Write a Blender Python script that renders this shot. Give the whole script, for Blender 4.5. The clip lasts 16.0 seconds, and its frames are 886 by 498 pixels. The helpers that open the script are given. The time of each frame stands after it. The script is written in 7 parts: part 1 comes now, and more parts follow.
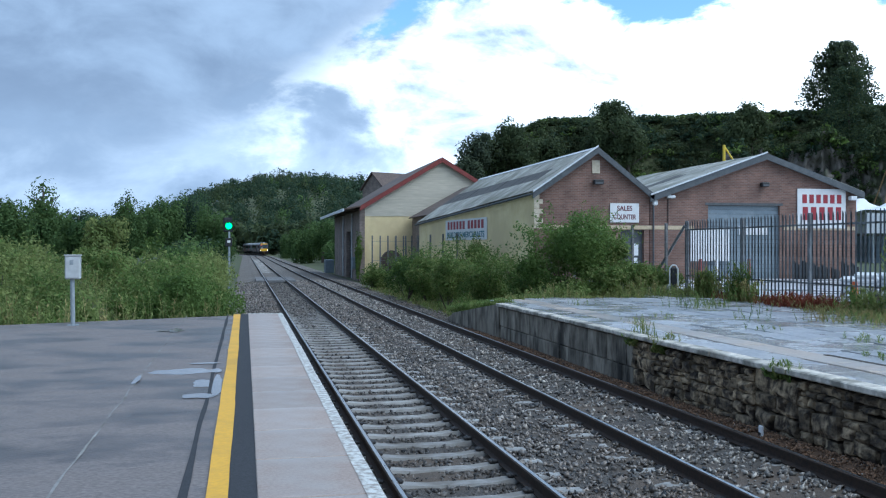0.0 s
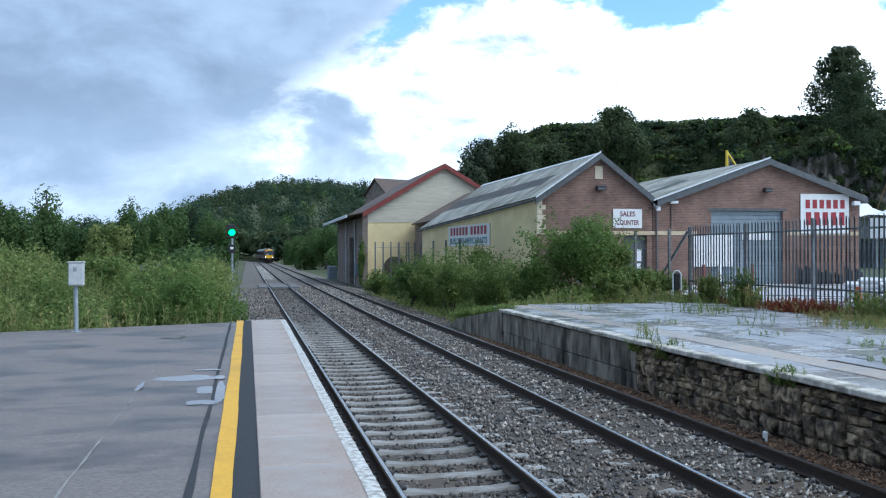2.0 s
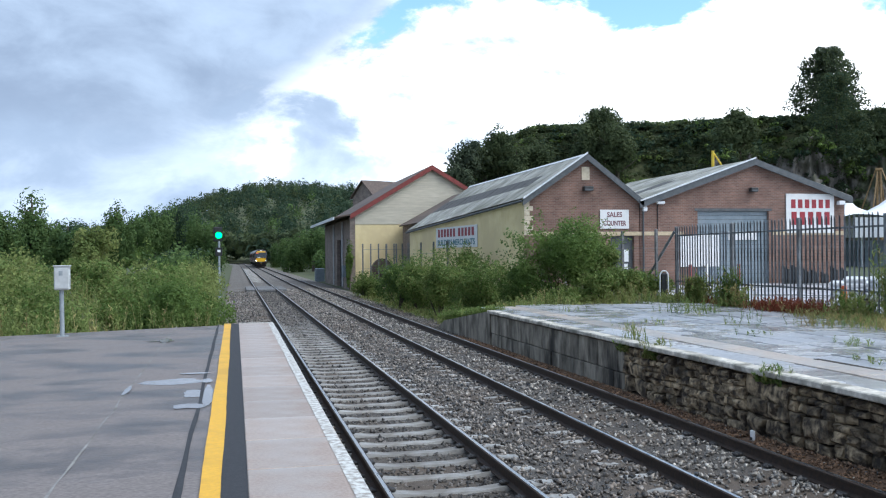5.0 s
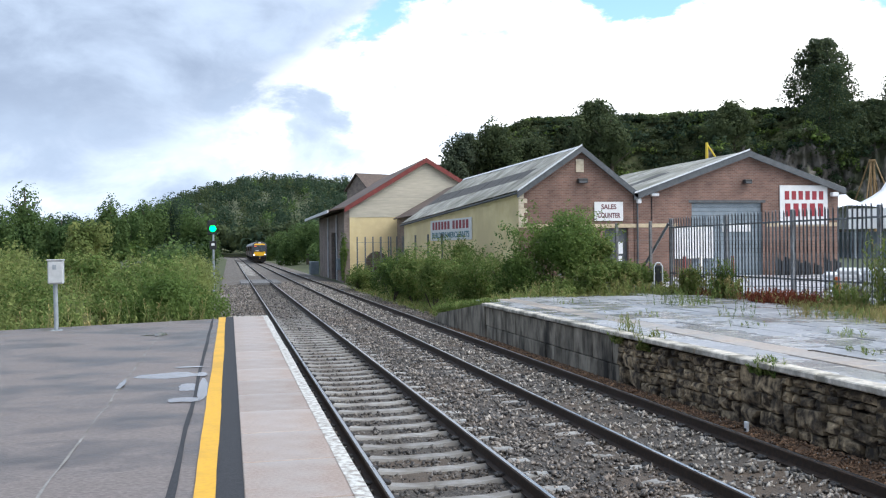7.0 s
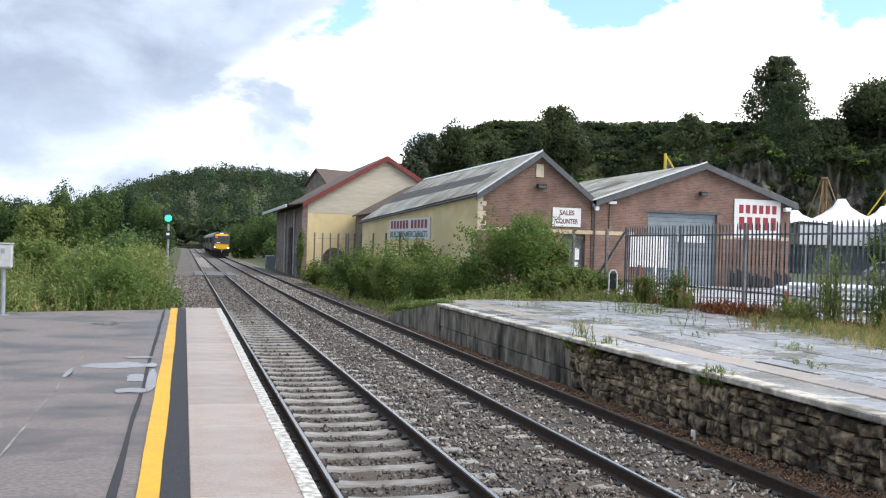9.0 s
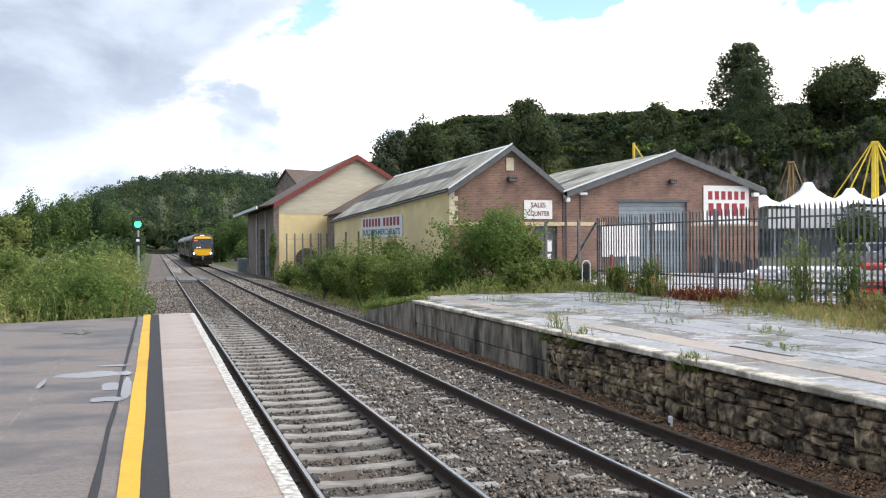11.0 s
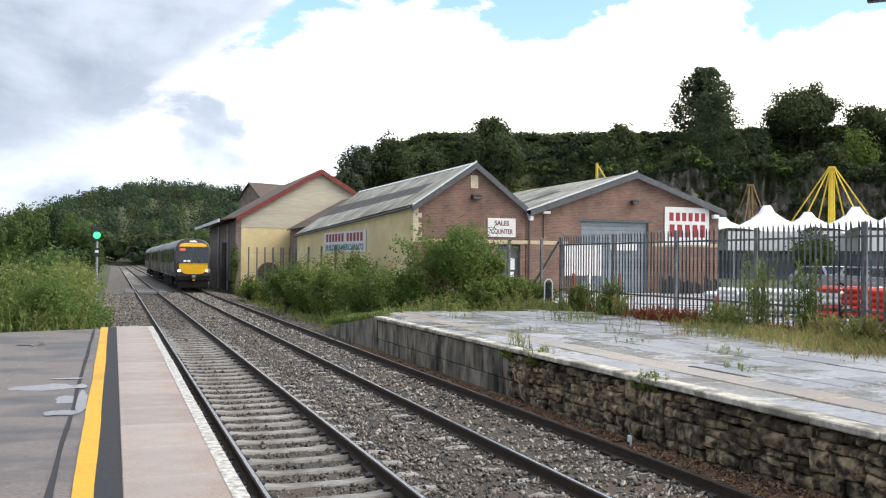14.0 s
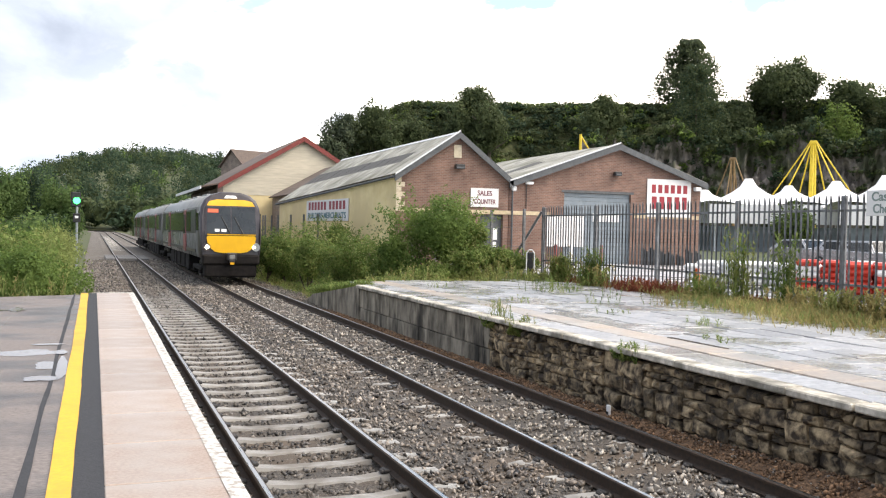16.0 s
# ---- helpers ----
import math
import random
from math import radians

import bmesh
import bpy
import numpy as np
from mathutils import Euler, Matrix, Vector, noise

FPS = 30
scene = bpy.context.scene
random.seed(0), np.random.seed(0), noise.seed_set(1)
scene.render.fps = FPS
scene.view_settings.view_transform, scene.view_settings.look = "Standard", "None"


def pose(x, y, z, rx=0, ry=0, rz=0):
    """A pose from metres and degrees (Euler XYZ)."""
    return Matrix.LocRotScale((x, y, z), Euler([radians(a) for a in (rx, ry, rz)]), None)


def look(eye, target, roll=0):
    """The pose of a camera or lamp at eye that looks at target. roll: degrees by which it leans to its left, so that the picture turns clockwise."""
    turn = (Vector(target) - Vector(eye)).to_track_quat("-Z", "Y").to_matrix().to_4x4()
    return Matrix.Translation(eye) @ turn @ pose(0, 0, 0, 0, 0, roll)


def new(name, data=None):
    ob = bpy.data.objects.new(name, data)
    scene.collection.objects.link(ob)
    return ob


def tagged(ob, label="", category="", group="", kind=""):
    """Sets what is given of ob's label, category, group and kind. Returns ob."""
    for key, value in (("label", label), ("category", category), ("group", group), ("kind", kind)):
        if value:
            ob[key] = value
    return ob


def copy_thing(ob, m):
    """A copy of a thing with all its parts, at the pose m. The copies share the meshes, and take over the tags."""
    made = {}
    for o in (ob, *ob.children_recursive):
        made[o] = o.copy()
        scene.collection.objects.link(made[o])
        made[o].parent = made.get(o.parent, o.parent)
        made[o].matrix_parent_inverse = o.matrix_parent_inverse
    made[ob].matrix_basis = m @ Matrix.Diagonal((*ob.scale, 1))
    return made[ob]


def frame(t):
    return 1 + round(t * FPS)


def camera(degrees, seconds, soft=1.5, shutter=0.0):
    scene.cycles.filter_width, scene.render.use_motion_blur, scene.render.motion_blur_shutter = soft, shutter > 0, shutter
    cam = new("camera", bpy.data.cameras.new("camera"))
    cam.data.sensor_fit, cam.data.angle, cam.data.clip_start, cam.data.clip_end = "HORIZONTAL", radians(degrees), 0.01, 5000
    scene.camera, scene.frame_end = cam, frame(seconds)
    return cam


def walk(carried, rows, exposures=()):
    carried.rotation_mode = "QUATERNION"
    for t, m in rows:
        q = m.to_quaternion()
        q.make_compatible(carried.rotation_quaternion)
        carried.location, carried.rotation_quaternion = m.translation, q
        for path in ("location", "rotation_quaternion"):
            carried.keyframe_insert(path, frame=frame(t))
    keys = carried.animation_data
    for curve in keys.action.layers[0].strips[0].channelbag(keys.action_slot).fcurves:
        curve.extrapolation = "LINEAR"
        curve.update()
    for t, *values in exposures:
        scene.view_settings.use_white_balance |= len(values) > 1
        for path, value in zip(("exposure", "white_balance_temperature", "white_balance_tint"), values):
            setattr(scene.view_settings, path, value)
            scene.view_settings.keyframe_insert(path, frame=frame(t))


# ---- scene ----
# camera: a hand-held pan from one spot on the platform
EYE = (0.0, 0.0, 2.43)
cam = camera(51.19, 16.0, soft=1.15)
# seconds, yaw, pitch, roll
PATH = [
    (0, -12.100, -0.100, 0.000),
    (0.5, -11.994, 0.113, 0.553),
    (1, -12.037, 0.132, 0.032),
    (1.5, -11.999, 0.129, -0.046),
    (2, -11.917, 0.275, 0.131),
    (2.5, -11.958, 0.130, 0.288),
    (3, -12.277, 0.039, 0.413),
    (3.5, -12.590, 0.305, 0.434),
    (4, -12.552, 0.465, 0.329),
    (6.5, -12.946, 0.004, 0.738),
    (7, -13.022, -0.085, 0.664),
    (7.5, -13.175, -0.022, 0.521),
    (8, -13.827, 0.583, -0.207),
    (8.5, -16.829, 0.803, -1.490),
    (9, -15.643, -0.069, -1.632),
    (9.5, -16.756, 0.101, -0.896),
    (12, -17.179, -0.439, 0.650),
    (12.5, -17.168, -0.210, 0.141),
    (13, -18.006, 0.068, 0.305),
    (13.5, -19.152, 0.499, -0.696),
    (14, -19.594, 0.741, -0.553),
    (14.5, -19.904, 0.797, -0.765),
    (15, -19.896, -0.053, -1.032),
    (15.5, -20.142, -0.696, -1.101),
    (16, -20.674, -1.131, -1.185),
]
EXPOSURES = [(0, 0.24, 5350, 3), (2.0, 0.40, 5550, 4), (3.0, 0.50, 5720, 5), (4, 0.54, 5850, 6), (6.5, 0.69, 6300, 9), (12.5, 0.86, 7150, 12), (13.5, 0.76, 7100, 12), (14.3, 0.78, 7150, 11), (15, 0.97, 7300, 12), (16, 1.18, 7550, 13)]
walk(cam, [(t, pose(*EYE, 90 + p, r, y)) for t, y, p, r in PATH], EXPOSURES)

# ---- light ----
def build_world():
    w = bpy.data.worlds.new("sky")
    scene.world = w
    w.use_nodes = True
    nt = w.node_tree
    nt.nodes.clear()
    N, L = nt.nodes.new, nt.links.new

    def maths(op, a, b=None, clamp=False):
        n = N("ShaderNodeMath")
        n.operation, n.use_clamp = op, clamp
        for i, v in enumerate((a, b)):
            if v is None:
                continue
            if isinstance(v, (int, float)):
                n.inputs[i].default_value = v
            else:
                L(v, n.inputs[i])
        return n.outputs[0]

    def ramp(v, lo, hi):
        n = N("ShaderNodeMapRange")
        n.interpolation_type = "SMOOTHSTEP"
        L(v, n.inputs[0])
        n.inputs[1].default_value, n.inputs[2].default_value = lo, hi
        return n.outputs[0]

    def mix(f, a, b):
        n = N("ShaderNodeMix")
        n.data_type = "RGBA"
        L(f, n.inputs[0])
        for sock, v in ((n.inputs[6], a), (n.inputs[7], b)):
            if isinstance(v, tuple):
                sock.default_value = (*v, 1)
            else:
                L(v, sock)
        return n.outputs[2]

    co = N("ShaderNodeTexCoord")
    sep = N("ShaderNodeSeparateXYZ")
    L(co.outputs["Generated"], sep.inputs[0])
    x, y, z = sep.outputs
    # clouds lie in flat-based heaps: the direction, squeezed upright
    comb = N("ShaderNodeCombineXYZ")
    L(x, comb.inputs[0])
    L(y, comb.inputs[1])
    L(maths("ADD", maths("MULTIPLY", z, 1.9), SKY_SEED), comb.inputs[2])

    def clouds(scale, detail, rough, warp):
        n = N("ShaderNodeTexNoise")
        n.inputs["Scale"].default_value, n.inputs["Detail"].default_value = scale, detail
        n.inputs["Roughness"].default_value, n.inputs["Distortion"].default_value = rough, warp
        L(comb.outputs[0], n.inputs["Vector"])
        return n.outputs[0]

    big, lumps, fine = clouds(3.4, 8.0, 0.55, 0.3), clouds(8.5, 10.0, 0.58, 0.4), clouds(19.0, 9.0, 0.6, 0.3)
    sky = N("ShaderNodeTexSky")
    sky.sky_type, sky.sun_disc = "NISHITA", False
    sky.sun_elevation, sky.sun_rotation = radians(SUN_EL), radians(SUN_AZ)
    blue = N("ShaderNodeVectorMath")
    blue.operation = "SCALE"
    tint = N("ShaderNodeVectorMath")
    tint.operation = "MULTIPLY"
    L(sky.outputs[0], tint.inputs[0])
    tint.inputs[1].default_value = (0.92, 1.06, 1.08)
    L(tint.outputs[0], blue.inputs[0])
    blue.inputs["Scale"].default_value = 0.16
    # bearing east of the line and height above the horizon, in degrees, ruffled by the noise
    az = maths("MULTIPLY", maths("ARCTANGENT", maths("DIVIDE", x, maths("ADD", maths("ABSOLUTE", y), 0.001))), 57.3)
    el = maths("MULTIPLY", maths("ARCSINE", z), 57.3)
    ruffle = maths("ADD", maths("MULTIPLY", maths("SUBTRACT", big, 0.5), 9.0), maths("ADD", maths("MULTIPLY", maths("SUBTRACT", lumps, 0.5), 7.0), maths("MULTIPLY", maths("SUBTRACT", fine, 0.5), 3.0)))
    # a grey rain cloud to the west, its foot climbing eastwards
    foot = maths("ADD", maths("MULTIPLY", maths("POWER", maths("MAXIMUM", maths("ADD", az, 8.0), 0.0), 2.0), 0.030), 5.6)
    depth = maths("ADD", maths("SUBTRACT", el, foot), ruffle)
    grey = ramp(depth, -1.6, 3.2)
    # bright heaps below and east of it
    heap = maths("ADD", maths("ADD", maths("MULTIPLY", lumps, 0.7), maths("MULTIPLY", fine, 0.3)), maths("ADD", maths("SUBTRACT", maths("MULTIPLY", maths("MINIMUM", az, 30.0), 0.0108), maths("ADD", maths("MULTIPLY", maths("SUBTRACT", 1.0, ramp(el, 3.5, 8.5)), 0.06), 0.085)), maths("MULTIPLY", ramp(depth, -5.0, -0.5), 0.04)))
    low = mix(ramp(maths("ADD", maths("MULTIPLY", big, 0.5), maths("MULTIPLY", lumps, 0.5)), 0.38, 0.62), (0.35, 0.43, 0.56), (0.64, 0.73, 0.87))
    bright = mix(ramp(heap, 0.43, 0.72), low, (1.60, 1.60, 1.60))
    dull = mix(ramp(maths("ADD", maths("MULTIPLY", big, 0.6), maths("MULTIPLY", lumps, 0.4)), 0.36, 0.62), (0.25, 0.31, 0.42), (0.44, 0.53, 0.67))
    cloud = mix(grey, bright, dull)
    # blue gaps high up between the heaps
    gap = maths("SUBTRACT", maths("ADD", el, maths("MULTIPLY", maths("COSINE", maths("MULTIPLY", maths("SUBTRACT", az, 25.0), 0.37)), 1.3)), 14.75)
    cover = maths("SUBTRACT", 1.0, ramp(maths("SUBTRACT", gap, maths("MULTIPLY", ruffle, 0.9)), -0.35, 0.75))
    cover = maths("MAXIMUM", cover, ramp(depth, -0.4, 0.8))
    out = N("ShaderNodeBackground")
    L(mix(cover, blue.outputs[0], cloud), out.inputs[0])
    out.inputs[1].default_value = SKY_STRENGTH
    o = N("ShaderNodeOutputWorld")
    L(out.outputs[0], o.inputs[0])
    sun = new("sun", bpy.data.lights.new("sun", "SUN"))
    sun.data.energy, sun.data.angle, sun.data.color = SUN_STRENGTH, radians(60), (1.0, 0.95, 0.88)
    a, e = radians(SUN_AZ), radians(SUN_EL)
    way = Vector((math.sin(a) * math.cos(e), math.cos(a) * math.cos(e), math.sin(e)))
    sun.matrix_world = look(way * 50, (0, 0, 0))


SKY_SEED, SKY_STRENGTH = 3.7, 1.0
SUN_AZ, SUN_EL, SUN_STRENGTH = 128.0, 54.0, 2.0
build_world()


# ---- materials ----
def material(name, dark, light, scale=8.0, rough=0.8, bump=0.3, stain=None, stain_scale=0.6, metal=0.0, per="", vary=0.25, wet=None, stretch=(1, 1, 1), spec=0.5, lo=0.35, hi=0.65, stain_lo=0.47, world=False):
    """Two-scale mottled surface. per: 'object' or 'island' varies brightness piece by piece. wet: roughness in damp patches."""
    m = bpy.data.materials.new(name)
    m.use_nodes = True
    nt = m.node_tree
    N, L = nt.nodes.new, nt.links.new
    b = nt.nodes["Principled BSDF"]
    co = N("ShaderNodeTexCoord")
    mp = N("ShaderNodeMapping")
    mp.inputs["Scale"].default_value = stretch
    L(N("ShaderNodeNewGeometry").outputs["Position"] if world else co.outputs["Object"], mp.inputs[0])

    def noise_of(s, detail=6.0):
        n = N("ShaderNodeTexNoise")
        n.inputs["Scale"].default_value, n.inputs["Detail"].default_value = s, detail
        n.inputs["Roughness"].default_value = 0.6
        L(mp.outputs[0], n.inputs["Vector"])
        return n.outputs[0]

    def span(v, a, z, to=(0, 1)):
        n = N("ShaderNodeMapRange")
        L(v, n.inputs[0])
        n.inputs[1].default_value, n.inputs[2].default_value = a, z
        n.inputs[3].default_value, n.inputs[4].default_value = to
        return n.outputs[0]

    def mix(f, a, z, kind="MIX"):
        n = N("ShaderNodeMix")
        n.data_type, n.blend_type = "RGBA", kind
        if isinstance(f, (int, float)):
            n.inputs[0].default_value = f
        else:
            L(f, n.inputs[0])
        for s, v in ((n.inputs[6], a), (n.inputs[7], z)):
            if isinstance(v, tuple):
                s.default_value = (*v, 1)
            else:
                L(v, s)
        return n.outputs[2]

    grain = noise_of(scale)
    col = mix(span(grain, lo, hi), dark, light)
    broad = noise_of(stain_scale, 4.0)
    if stain:
        col = mix(span(broad, stain_lo, stain_lo + 0.16), col, stain)
    if per:
        if per == "object":
            r = N("ShaderNodeObjectInfo").outputs["Random"]
        else:
            r = N("ShaderNodeNewGeometry").outputs["Random Per Island"]
        hsv = N("ShaderNodeHueSaturation")
        L(span(r, 0, 1, (1 - vary, 1 + vary)), hsv.inputs["Value"])
        L(col, hsv.inputs["Color"])
        col = hsv.outputs[0]
    L(col, b.inputs["Base Color"])
    if wet is not None:
        L(span(broad, 0.42, 0.6, (rough, wet)), b.inputs["Roughness"])
    else:
        L(span(grain, 0.2, 0.8, (max(rough - 0.1, 0.02), min(rough + 0.1, 1))), b.inputs["Roughness"])
    b.inputs["Metallic"].default_value = metal
    b.inputs["Specular IOR Level"].default_value = spec
    if bump:
        n = N("ShaderNodeBump")
        n.inputs["Strength"].default_value, n.inputs["Distance"].default_value = bump, 0.02
        L(grain, n.inputs["Height"])
        L(n.outputs[0], b.inputs["Normal"])
    return m


def brick_material(name, a, b2, mortar):
    m = material(name, a, b2, 3.0, 0.9, 0.0)
    nt = m.node_tree
    N, L = nt.nodes.new, nt.links.new
    b = nt.nodes["Principled BSDF"]
    co = N("ShaderNodeTexCoord")
    sep, comb = N("ShaderNodeSeparateXYZ"), N("ShaderNodeCombineXYZ")
    L(co.outputs["Object"], sep.inputs[0])
    add = N("ShaderNodeMath")
    L(sep.outputs[0], add.inputs[0])
    L(sep.outputs[1], add.inputs[1])
    L(add.outputs[0], comb.inputs[0])
    L(sep.outputs[2], comb.inputs[1])
    br = N("ShaderNodeTexBrick")
    L(comb.outputs[0], br.inputs["Vector"])
    br.inputs["Scale"].default_value = 1.0
    br.inputs["Brick Width"].default_value, br.inputs["Row Height"].default_value = 0.225, 0.075
    br.inputs["Mortar Size"].default_value = 0.008
    br.inputs["Color1"].default_value, br.inputs["Color2"].default_value = (*a, 1), (*b2, 1)
    br.inputs["Mortar"].default_value = (*mortar, 1)
    mx = N("ShaderNodeMix")
    mx.data_type, mx.blend_type = "RGBA", "MULTIPLY"
    mx.inputs[0].default_value = 0.75
    no = N("ShaderNodeTexNoise")
    no.inputs["Scale"].default_value, no.inputs["Detail"].default_value = 1.1, 8
    L(co.outputs["Object"], no.inputs["Vector"])
    rp = N("ShaderNodeMapRange")
    L(no.outputs[0], rp.inputs[0])
    rp.inputs[1].default_value, rp.inputs[2].default_value = 0.3, 0.7
    rp.inputs[3].default_value, rp.inputs[4].default_value = 0.6, 1.25
    L(br.outputs[0], mx.inputs[6])
    L(rp.outputs[0], mx.inputs[7])
    L(mx.outputs[2], b.inputs["Base Color"])
    bp = N("ShaderNodeBump")
    bp.inputs["Strength"].default_value, bp.inputs["Distance"].default_value = 0.6, 0.01
    bp.invert = True
    L(br.outputs["Fac"], bp.inputs["Height"])
    L(bp.outputs[0], b.inputs["Normal"])
    return m


def glow(name, colour, strength):
    m = bpy.data.materials.new(name)
    m.use_nodes = True
    b = m.node_tree.nodes["Principled BSDF"]
    b.inputs["Base Color"].default_value = (*colour, 1)
    b.inputs["Emission Color"].default_value = (*colour, 1)
    b.inputs["Emission Strength"].default_value = strength
    return m


def leaf_material(name, dark, light, tint=None, vary=0.32):
    """Leaves: colour varies leaf by leaf and over metres; light passes through a little."""
    m = material(name, dark, light, 0.35, 0.62, 0.0, per="island", vary=vary, stain=tint, stain_scale=0.22, spec=0.12, lo=0.4, hi=0.6)
    nt = m.node_tree
    b = nt.nodes["Principled BSDF"]
    tr = nt.nodes.new("ShaderNodeBsdfTranslucent")
    src = b.inputs["Base Color"].links[0].from_socket
    nt.links.new(src, tr.inputs[0])
    ms = nt.nodes.new("ShaderNodeMixShader")
    ms.inputs[0].default_value = 0.46
    nt.links.new(b.outputs[0], ms.inputs[1])
    nt.links.new(tr.outputs[0], ms.inputs[2])
    nt.links.new(ms.outputs[0], nt.nodes["Material Output"].inputs[0])
    return m


def glass_material(name, colour, rough=0.05):
    m = material(name, colour, tuple(c * 1.3 for c in colour), 2.0, rough, 0.0, spec=0.9)
    return m


